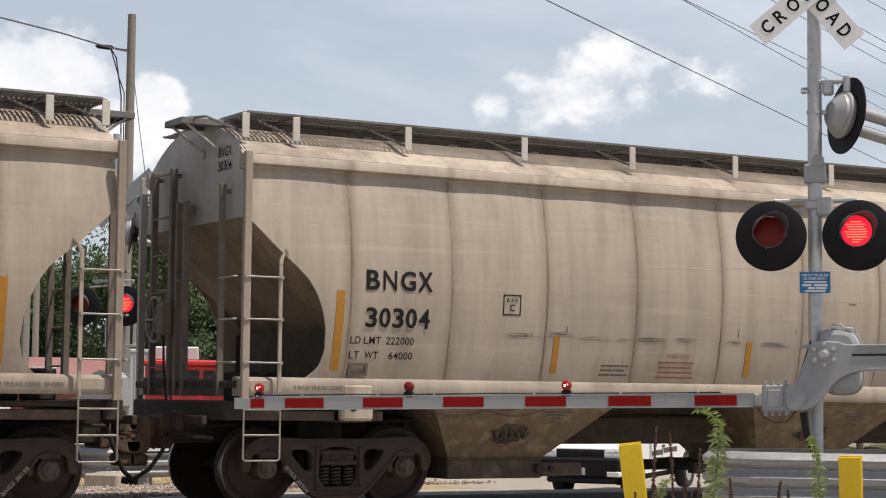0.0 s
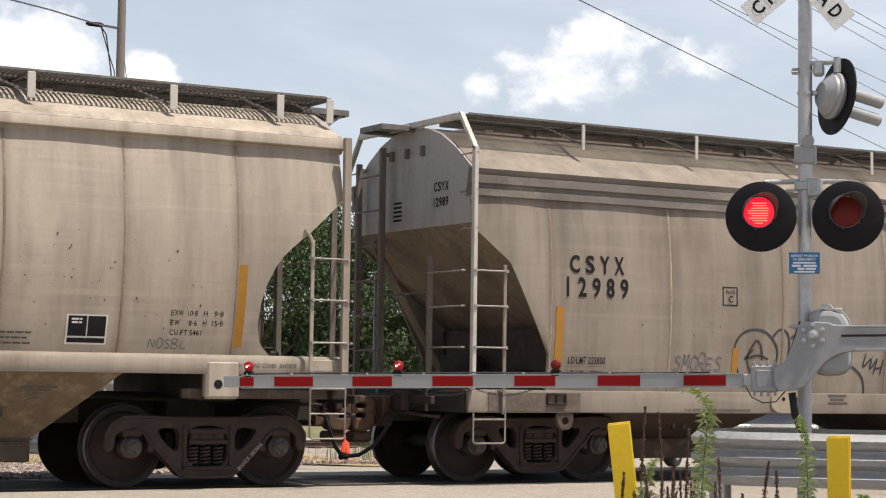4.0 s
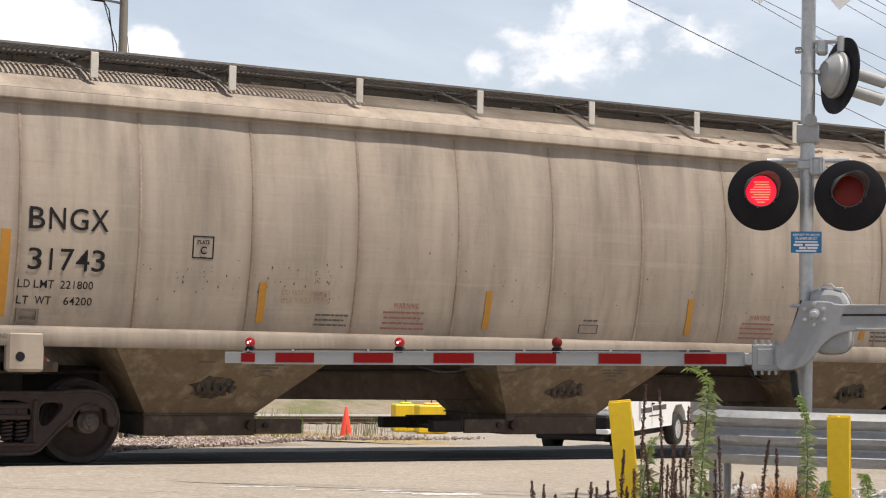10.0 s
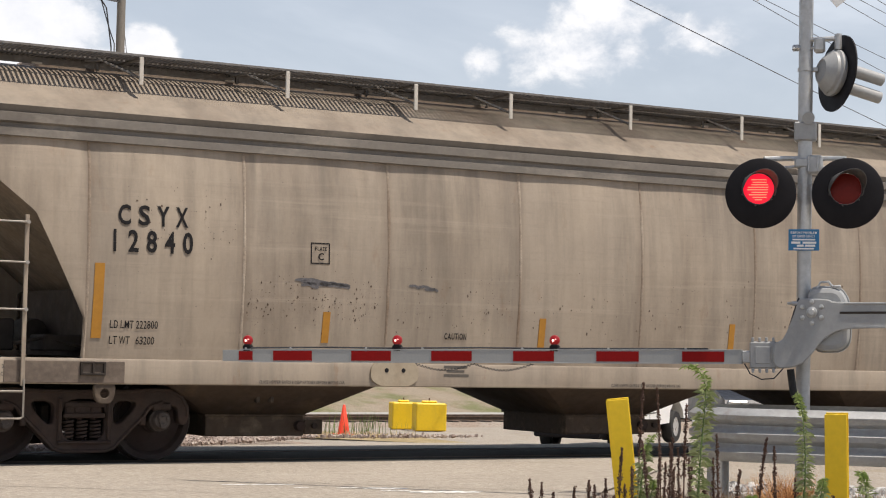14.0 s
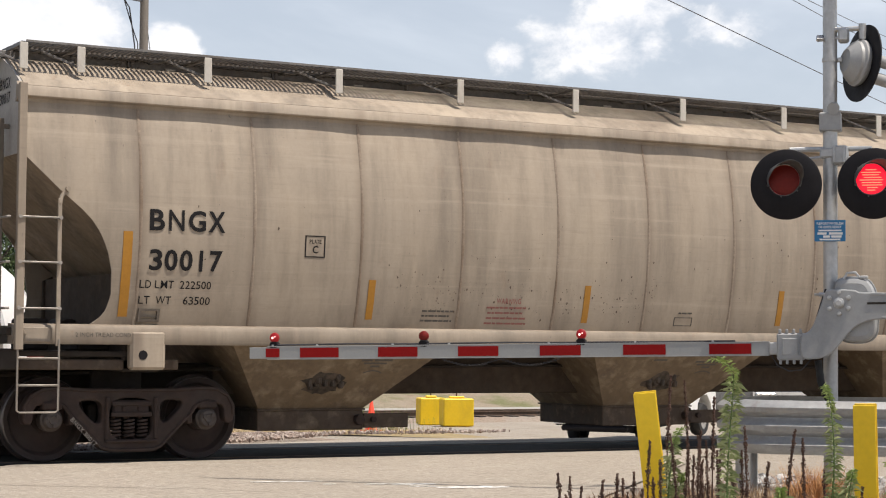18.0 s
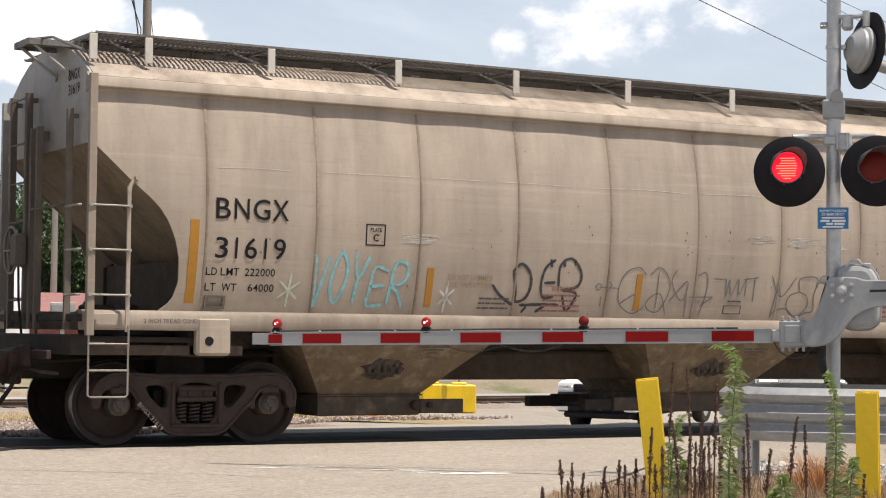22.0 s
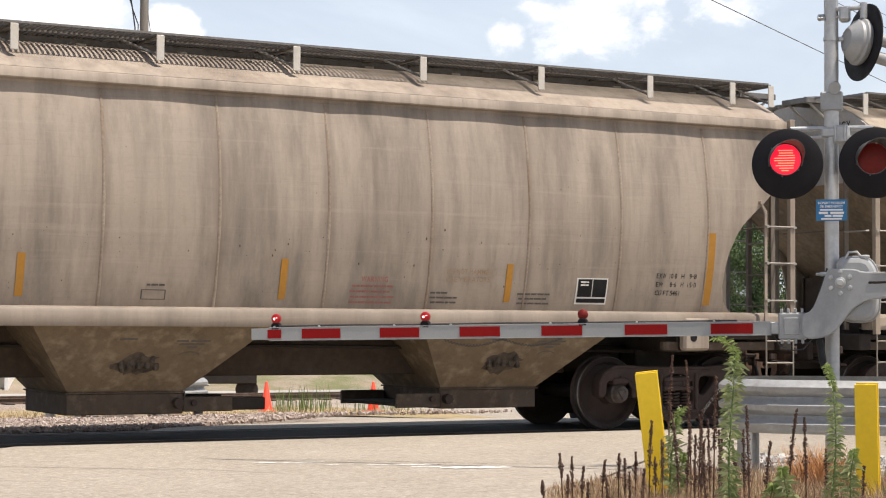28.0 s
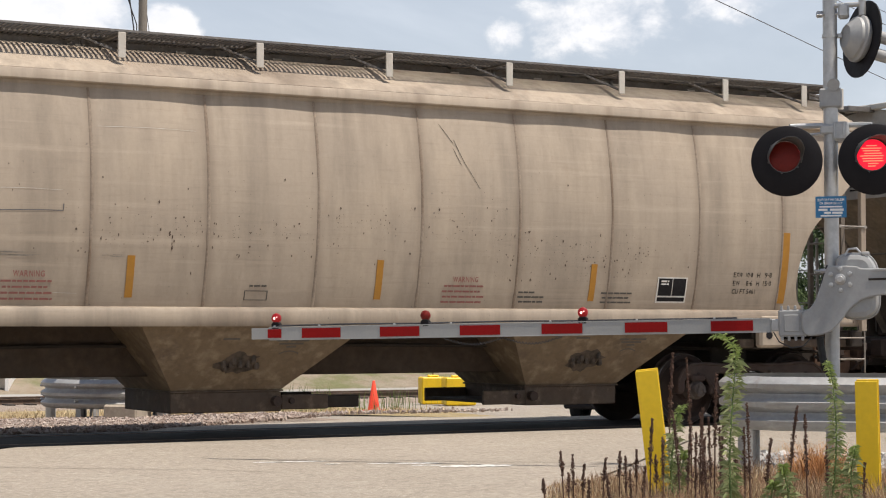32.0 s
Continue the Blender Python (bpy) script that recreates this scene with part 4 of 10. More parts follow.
def car_end(k, car, s):
    """Ladders, grab irons, end posts, platform, coupler and hoses at one end (s = -1 or 1)."""
    P, zb = M["paint_proto"], k.board_z
    E_, H_ = k.end, k.half
    z0, z1 = k.sill

    def X(x):
        return s * x
    yo = lerp_table(k.side, 2.2) - 0.045
    top = (k.roof[0][1] + 0.06) if k is A else 4.02
    for ysgn in (1, -1):
        mat = P if ysgn > 0 else M["end_paint"]
        # corner post
        g = Geo()
        y = yo * ysgn
        g.box(X(E_ - (0.085 if k is A else 0.055)), X(E_ + 0.0), y - 0.035, y + 0.035, z0 - 0.06 if k is A else z1, top, 0.006)
        if k is B:
            yi = k.board[0] * ysgn
            g.ring_loft([[(X(E_ - 0.06), y - 0.03, top - 0.03), (X(E_), y - 0.03, top - 0.03), (X(E_), y + 0.03, top - 0.03), (X(E_ - 0.06), y + 0.03, top - 0.03)],
                         [(X(E_ - 0.06), yi - 0.03, k.board_z), (X(E_), yi - 0.03, k.board_z), (X(E_), yi + 0.03, k.board_z), (X(E_ - 0.06), yi + 0.03, k.board_z)]])
        part("corner_post", g, M["bracket"] if k is B and ysgn > 0 else mat, car)
        # side ladder: second stile, rungs, stirrup
        g = Geo()
        xi = E_ - 0.46
        foot = z0 - 0.02
        g.box(X(xi - 0.022), X(xi + 0.022), y - 0.012, y + 0.014, foot, 2.80 if k is A else 2.62, 0.004)
        part("ladder_stile", g, mat, car)
        if k is A:
            g = Geo().tube([(X(xi), y, 2.74), (X(xi - 0.02), y + 0.01 * ysgn, 2.82), (X(xi - 0.075), y + 0.02 * ysgn, 2.90)], 0.022, 6)
            g.rod((X(xi - 0.08), y - 0.035 * ysgn, 2.90), (X(xi - 0.08), y + 0.06 * ysgn, 2.90), 0.028, 8)
            part("stile_bolt", g, mat, car)
        zs = (2.59, 2.12, 1.64) if k is A else (2.54, 2.12, 1.63)
        for z in zs + ((3.05, 3.5, 3.95) if k is B else ()):
            g = Geo()
            g.tube([(X(E_ - 0.03), y - 0.045 * ysgn, z), (X(xi), y - 0.045 * ysgn, z)], 0.011, 6) if z < 3 else g.tube([(X(E_ - 0.04), y - 0.04 * ysgn, z), (X(E_ - 0.04), y + 0.35 * ysgn, z)], 0.012, 6)
            if z < 3:
                for q in (E_ - 0.03, xi):
                    g.rod((X(q), y - 0.055 * ysgn, z), (X(q), y, z), 0.022, 8)
            part("ladder_rung", g, M["rung"] if ysgn > 0 else M["end_paint"], car)
        g = Geo()
        lo = 0.56 if k is A else 0.50
        yy = y - 0.02 * ysgn
        g.tube([(X(E_ - 0.03), yy, z0), (X(E_ - 0.03), yy, lo + 0.02), (X(E_ - 0.06), yy, lo), (X(xi + 0.02), yy, lo), (X(xi - 0.01), yy, lo + 0.02), (X(xi - 0.01), yy, z0 + 0.05)], 0.012, 6)
        g.tube([(X(E_ - 0.03), yy, lo + 0.28), (X(xi - 0.01), yy, lo + 0.28)], 0.012, 6)
        if k is A:
            g.tube([(X(E_ - 0.03), yy, 1.12), (X(xi - 0.01), yy, 1.12)], 0.012, 6)
        part("stirrup_step", g, M["stirrup"] if ysgn > 0 else M["grime"], car)
    # end ladder posts on the far half, and the end grab posts
    xe = E_ + 0.05
    posts = [(-1.12, z0, 3.66), (0.38, z0, 3.98), (0.98, z0, 3.98)] if k is A else [(-0.72, z0, 2.75), (0.55, z0, 4.2), (1.2, z0, 4.05)]
    for y, za, zz in posts:
        w = 0.02 if y < -0.5 else 0.045 if 0.1 < y < 0.5 else 0.03
        g = Geo().box(X(xe - 0.04), X(xe + 0.035), y - w, y + w, za, zz, 0.006)
        g.box(X(E_ - 0.05), X(xe), y - w * 0.6, y + w * 0.6, zz - 0.11, zz - 0.06, 0.004)
        part("end_post", g, M["dark_end"], car)
    rungs = [(0.40, 0.96, z) for z in (1.6, 2.05, 2.5, 2.95, 3.4, 3.92)] if k is A else [(0.60, 1.2, z) for z in (1.6, 2.05, 2.5, 2.95, 3.4, 3.85)]
    rungs += [(-1.12 if k is A else -0.72, -1.58, z) for z in ((1.64, 2.12, 2.59) if k is A else (1.2, 1.63, 2.12, 2.54))]
    rungs += [(-1.12, 0.18, 2.62)] if k is A else [(-0.72, 0.55, 2.3)]
    for a, b, z in rungs:
        g = Geo().tube([(X(xe), a, z), (X(xe + 0.03), a * 0.98 + b * 0.02, z), (X(xe + 0.03), b * 0.98 + a * 0.02, z), (X(xe), b, z)], 0.013, 6)
        part("grab_iron", g, M["dark_end"] if b > -1.5 else M["rung"], car)
    # roof-end platform with braces
    pa, pb = (-0.74, -0.24) if k is A else (-0.10, 0.46)
    zp = zb - 0.07
    for i in range(5):
        y = pa + 0.05 + (pb - pa - 0.10) * i / 4
        part("platform_slat", Geo().box(X(H_ - 0.12), X(H_ + 0.46), y - 0.04, y + 0.04, zp + 0.0, zp + 0.018), M["grating"], car)
    g = Geo()
    g.box(X(H_ + 0.45), X(H_ + 0.475), pa - 0.01, pb + 0.02, zp - 0.05, zp + 0.025, 0.005)
    for y in (pa, pb):
        g.box(X(H_ - 0.14), X(H_ + 0.46), y - 0.015, y + 0.015, zp - 0.05, zp + 0.025, 0.005)
    part("platform_frame", g, M["grating"], car)
    if k is A:
        for y in (-0.70, -0.28):
            g = Geo().tube([(X(H_), y, zp - 0.33), (X(H_ + 0.05), y, zp - 0.29), (X(H_ + 0.42), y, zp - 0.02)], 0.018, 6)
            g.box(X(H_ - 0.0), X(H_ + 0.025), y - 0.03, y + 0.03, zp - 0.38, zp - 0.27, 0.006)
            part("platform_brace", g, M["end_paint"], car)
        # plate with two bolts where the sill ends at the ladder
        g = Geo().box(X(E_ - 0.42), X(E_ - 0.07), k.sill_y - 0.075, k.sill_y - 0.055, z0 + 0.02, z1 - 0.035, 0.006)
        for z in (z0 + 0.06, z0 + 0.12):
            g.rod((X(E_ - 0.13), k.sill_y - 0.09, z), (X(E_ - 0.13), k.sill_y - 0.07, z), 0.018, 8)
        part("sill_end_plate", g, P, car)
        part("sill_channel", Geo().box(X(E_ - 1.9), X(E_ - 0.12), -1.38, -1.30, 1.0, 1.11, 0.012), M["outlet_paint"], car)
    else:
        # beam between the heads of the corner posts, and lugs on the end sheet
        part("end_beam", Geo().box(X(E_ - 0.055), X(E_ + 0.02), k.board[0], -k.board[0], zb - 0.085, zb - 0.005, 0.01), M["bracket"], car)
        for y in (-0.35, 0.05, 0.45):
            part("end_lug", Geo().box(X(H_ - 0.01), X(H_ + 0.05), y - 0.03, y + 0.03, 4.02, 4.15, 0.01), M["dark_end"], car)
    # deck, end sill, coupler pocket
    g = Geo()
    if k is A:
        g.box(X(E_ - 1.5), X(E_ + 0.02), -1.40, 1.40, 1.14, 1.20, 0.01)
        g.box(X(E_ - 0.1), X(E_ + 0.10), -1.45, 1.45, 1.0, 1.22, 0.015)
        g.box(X(E_ - 0.02), X(E_ + 0.06), -1.5, 1.5, 1.36, 1.44, 0.01)
    else:
        g.box(X(E_ - 1.4), X(E_ + 0.02), -1.50, 1.50, 1.06, 1.12, 0.01)
        g.box(X(E_ - 0.08), X(E_ + 0.06), -1.55, 1.55, 0.86, 1.12, 0.015)
    part("end_sill", g, M["grime"], car)
    part("relay_valve", Geo().box(X(E_ - 0.7), X(E_ - 0.35), -0.55, -0.30, 1.20, 1.55, 0.02), M["grime"], car)
    part("brake_cylinder", Geo().lathe([(0.02, 0), (0.14, 0.02), (0.15, 0.10), (0.15, 0.50), (0.14, 0.58), (0.02, 0.60)], (X(E_ - 1.15), 0.1, 1.42), "y", 14), M["grime"], car)
    g = Geo()
    g.box(X(E_ - 1.5), X(E_ - 0.9), -0.95, -0.45, 1.20, 1.38, 0.02)
    g.tube([(X(E_ - 0.5), -1.2, 1.28), (X(E_ - 0.9), -0.9, 1.34), (X(E_ - 1.3), -1.0, 1.26), (X(E_ - 1.5), -1.2, 1.3)], 0.02, 6)
    part("brake_pipework", g, M["grime"], car)
    # coupler
    g = Geo()
    xs = k.striker
    g.box(X(xs - 0.1), X(xs + 0.04), -0.26, 0.26, 0.66, 1.04, 0.02)
    g.box(X(xs), X(xs + 0.22), -0.09, 0.09, 0.76, 0.96, 0.02)
    head = [(xs + 0.12, 0.66), (xs + 0.20, 0.60), (xs + 0.40, 0.60), (xs + 0.44, 0.70), (xs + 0.44, 0.98), (xs + 0.36, 1.04), (xs + 0.18, 1.03), (xs + 0.12, 0.96)]
    slots = [[(xs + 0.24, z), (xs + 0.37, z), (xs + 0.37, z + 0.06), (xs + 0.24, z + 0.06)] for z in (0.76, 0.88)]
    h = cast_plate(head, slots, -0.20, 0.04, 0.025)
    g.add([(X(p[0]), p[1], p[2]) for p in h.v], h.f)
    g.box(X(xs + 0.16), X(xs + 0.40), 0.06, 0.17, 0.68, 1.0, 0.04)
    g.box(X(xs + 0.14), X(xs + 0.38), -0.17, 0.10, 0.46, 0.60, 0.03)
    part("coupler", g, M["rust"], car)
    g = Geo()
    g.tube([(X(xs - 0.2), -1.25, 0.80), (X(xs - 0.02), -1.15, 0.82), (X(xs), -0.35, 0.86), (X(xs + 0.1), -0.2, 0.66)], 0.02, 6)
    g.box(X(xs - 0.1), X(xs - 0.04), -1.3, -0.3, 0.95, 1.05, 0.01)
    g.box(X(xs - 0.06), X(xs + 0.04), -0.75, -0.5, 0.86, 1.1, 0.02)
    part("uncoupling_lever", g, M["steel_brown"], car)
    # air hose
    g = Geo()
    reach = 0.42 if k is A else 0.50
    pts = [(X(xs - 0.15), -0.35, 0.86), (X(xs - 0.02), -0.38, 0.80), (X(xs + 0.06), -0.36, 0.62), (X(xs + 0.18), -0.28, 0.42), (X(xs + 0.32), -0.18, 0.31), (X(xs + reach - 0.03), -0.08, 0.29)]
    g.tube(pts, 0.026, 8)
    part("air_hose", g, M["rubber"], car)
    part("glad_hand", Geo().rod((X(xs + reach - 0.07), -0.10, 0.285), (X(xs + reach - 0.0), -0.06, 0.30), 0.04, 8), M["steel_brown"], car)
    g = Geo()
    g.rod((X(xs - 0.12), -0.35, 0.87), (X(xs - 0.01), -0.38, 0.80), 0.042, 8)
    g.box(X(xs - 0.08), X(xs - 0.04), -0.43, -0.30, 0.78, 0.95, 0.01)
    part("hose_fitting", g, M["steel_brown"], car)


def brake_gear(k, car, s):
    """Hand brake wheel, its gear box, chain and posts at the car's braked end."""
    E_, z0 = k.end, k.sill[0]
    xw, xe = s * (E_ + 0.12), E_ + 0.05
    for y in (-0.05, 0.18):
        g = Geo().box(s * (xe - 0.04), s * (xe + 0.035), y - 0.035, y + 0.035, z0, 3.55, 0.006)
        g.box(s * (E_ - 0.07), s * xe, y - 0.026, y + 0.026, 3.40, 3.50, 0.004)
        part("brake_post", g, M["dark_end"], car)
    g = Geo()
    g.tube([(xw, 0.74 + 0.27 * math.cos(2 * math.pi * q / 24), 2.18 + 0.27 * math.sin(2 * math.pi * q / 24)) for q in range(25)], 0.016, 6)
    for q in range(5):
        a = 2 * math.pi * q / 5
        g.tube([(xw, 0.74, 2.18), (xw, 0.74 + 0.27 * math.cos(a), 2.18 + 0.27 * math.sin(a))], 0.012, 5)
    g.rod((xw, 0.74, 2.18), (s * (E_ - 0.05), 0.74, 2.18), 0.03, 8)
    part("brake_wheel", g, M["rung"], car, "worn spoked brake wheel")
    part("brake_housing", Geo().box(s * (E_ + 0.06), s * (E_ + 0.20), 0.26, 0.52, 1.98, 2.36, 0.03), M["dark_end"], car)
    part("brake_chain", Geo().tube([(s * (E_ + 0.13), 0.40, 1.98), (s * (E_ + 0.12), 0.40, 1.60), (s * (E_ + 0.08), 0.40, 1.22)], 0.014, 6), M["grime"], car)


# ---- lettering and marks on the near side
def surf_y(k, x, z):
    """The near side's y at a place, with the slight bow of each sheet."""
    if k.ribs[0] < x < k.ribs[-1]:
        i = max(j for j, r in enumerate(k.ribs) if r <= x)
        a, b = k.ribs[i], k.ribs[i + 1]
        q = (x - a) / (b - a)
    else:
        a, b = abs(k.ribs[-1]), lerp_table(k.cut, z)
        q = (abs(x) - a) / max(0.05, b - a)
    q = min(0.9999, max(0.0, q)) * 4
    i = int(q)
    bow = math.sin(math.pi * i / 4) + (math.sin(math.pi * (i + 1) / 4) - math.sin(math.pi * i / 4)) * (q - i)
    return lerp_table(k.side, z) - BOW * bow


def on_side(k, geo, x, z, verts, faces, lift=0.009):
    """Lay flat letters (x right, y up) on the curved side with their lower left corner at x, z."""
    geo.add([(x + p[0], surf_y(k, x + p[0], z + p[1]) - lift, z + p[1]) for p in verts], faces)
    return geo


def quad(geo, k, x0, x1, z0, z1, lift=0.005, lean=0.0, n=4):
    v, f = [], []
    for i in range(n + 1):
        z = z0 + (z1 - z0) * i / n
        d = lean * i / n
        ya, yb = surf_y(k, x0 + d, z) - lift, surf_y(k, x1 + d, z) - lift
        v += [(x0 + d, ya, z), (x1 + d, yb, z), (x1 + d, yb + lift, z), (x0 + d, ya + lift, z)]
    for i in range(n):
        a = i * 4
        f += [(a, a + 1, a + 5, a + 4), (a + 1, a + 2, a + 6, a + 5), (a + 3, a, a + 4, a + 7)]
    f += [(0, 3, 2, 1), (4 * n, 4 * n + 1, 4 * n + 2, 4 * n + 3)]
    geo.add(v, f)
    return geo


def bars(geo, k, x, z, widths, h, gap, lift=0.005):
    """Lines of writing too small to read, as bars broken into words."""
    rnd = random.Random(int(x * 100) * 7 + int(z * 100))
    for i, w in enumerate(widths):
        zz = z - i * (h + gap)
        q = x + rnd.uniform(0, 0.04)
        while q < x + w - 0.02:
            e = min(q + rnd.uniform(0.03, 0.11), x + w)
            quad(geo, k, q, e, zz - h, zz, lift, n=1)
            q = e + h * 0.6
    return geo
# ---- the train
M["paint_proto"] = paint("car_paint", BEIGE, 0)
M["roof_proto"] = paint("roof_paint", BEIGE, 0)
M["sill_proto"] = paint("sill_paint", BEIGE, 0)
M["seam"] = material("rusty_weld_seam", (0.24, 0.19, 0.145), 0.8, grain=(30, 0.25), stain=[((0.13, 0.075, 0.04), 2, (1, 1, 0.4), 0.45, 0.7, 0.7), ((0.42, 0.36, 0.29), 1.2, (1, 1, 0.5), 0.5, 0.7, 0.7)])
M["end_paint"] = material("grey_end_paint", (0.37, 0.35, 0.32), 0.65, grain=(18, 0.1), stain=[((0.16, 0.11, 0.07), 2.2, (1, 1, 0.15), 0.52, 0.8, 0.6), ((0.11, 0.10, 0.09), 1.3, (1, 1, 0.6), 0.55, 0.8, 0.5)])
M["dark_end"] = material("grimy_end_paint", (0.15, 0.125, 0.10), 0.7, grain=(18, 0.15), stain=[((0.06, 0.045, 0.035), 2.2, (1, 1, 0.3), 0.48, 0.7, 0.7), ((0.24, 0.20, 0.16), 4, (1, 1, 0.4), 0.55, 0.75, 0.5)])
M["stirrup"] = material("worn_step_steel", (0.24, 0.215, 0.185), 0.55, 0.2, grain=(20, 0.15), stain=[((0.10, 0.065, 0.04), 6, (1, 1, 0.4), 0.48, 0.7, 0.6)])
# Dusty underframe brown with the shade between the hoppers darkened into it.
M["dusty_brown"] = material("shaded_dusty_underframe", (0.052, 0.035, 0.023), 0.85, grain=(12, 0.25), stain=[((0.045, 0.031, 0.021), 1.4, (0.6, 1, 1), 0.45, 0.7, 0.7), ((0.09, 0.062, 0.04), 4, (1, 1, 1), 0.52, 0.72, 0.5)])
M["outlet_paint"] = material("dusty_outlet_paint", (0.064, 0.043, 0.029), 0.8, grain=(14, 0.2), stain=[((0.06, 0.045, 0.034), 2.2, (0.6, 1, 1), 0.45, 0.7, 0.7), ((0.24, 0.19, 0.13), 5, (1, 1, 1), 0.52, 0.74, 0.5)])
# Eave grey holds both soot and the shadows that its ledges cast.
M["eave_grey"] = material("shaded_sooty_eave_paint", (0.165, 0.147, 0.127), 0.65, grain=(18, 0.12), stain=[((0.10, 0.085, 0.07), 1.3, (0.5, 1, 1), 0.46, 0.7, 0.7), ((0.36, 0.32, 0.27), 2.5, (0.4, 1, 1), 0.52, 0.72, 0.6)])
# Hopper paint darkened for the shade under the deep sill, with random stains.
M["hopper_dark"] = material("shaded_hopper_paint", (0.055, 0.036, 0.024), 0.8, grain=(14, 0.2), stain=[((0.030, 0.021, 0.016), 1.0, (1, 1, 1.6), 0.42, 0.7, 0.8), ((0.14, 0.10, 0.06), 2.0, (1, 1, 0.6), 0.55, 0.75, 0.6)])
M["slope_paint"] = material("dusty_slope_paint", (0.285, 0.222, 0.155), 0.8, grain=(12, 0.2), stain=[((0.10, 0.08, 0.065), 1.2, (0.5, 1, 1), 0.42, 0.7, 0.75), ((0.34, 0.29, 0.23), 3, (1, 1, 1), 0.5, 0.75, 0.5)])
# Flank paint toned down for the shade below the car body.
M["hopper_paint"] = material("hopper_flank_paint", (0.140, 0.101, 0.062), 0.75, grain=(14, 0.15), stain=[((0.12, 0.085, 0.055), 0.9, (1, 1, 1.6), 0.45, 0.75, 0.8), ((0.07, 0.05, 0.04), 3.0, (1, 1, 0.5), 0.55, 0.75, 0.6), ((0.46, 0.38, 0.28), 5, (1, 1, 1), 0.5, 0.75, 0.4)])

# type, number, place of the car's middle at the clip's start, paint tone, streaks, soot, rust, scuffs
TRAIN = [
    (A, "30198", -1.56, (0.345, 0.290, 0.233), 0.30, 0.15, 0.15, 0.3),
    (A, "30304", 17.15, (0.368, 0.315, 0.256), 0.32, 0.12, 0.12, 0.35),
    (B, "12989", 35.80, (0.268, 0.228, 0.187), 0.48, 0.45, 0.15, 0.3),
    (A, "31743", 54.24, (0.318, 0.267, 0.216), 0.40, 0.18, 0.2, 0.3),
    (B, "12840", 72.70, (0.325, 0.271, 0.214), 0.45, 0.3, 0.25, 0.3),
    (A, "30017", 91.21, (0.340, 0.285, 0.224), 0.42, 0.18, 0.15, 0.4),
    (A, "31619", 109.91, (0.350, 0.292, 0.236), 0.25, 0.1, 0.15, 0.5),
    (A, "31777", 128.75, (0.300, 0.249, 0.202), 0.60, 0.16, 0.2, 0.3),
    (A, "30186", 147.43, (0.362, 0.302, 0.238), 0.3, 0.12, 0.12, 0.4),
    (B, "12871", 165.95, (0.267, 0.226, 0.181), 0.5, 0.35, 0.2, 0.3),
]


SHIFT = {"31777": -0.10, "30304": 0.08, "12989": -0.05}      # lettering that sits off the usual place


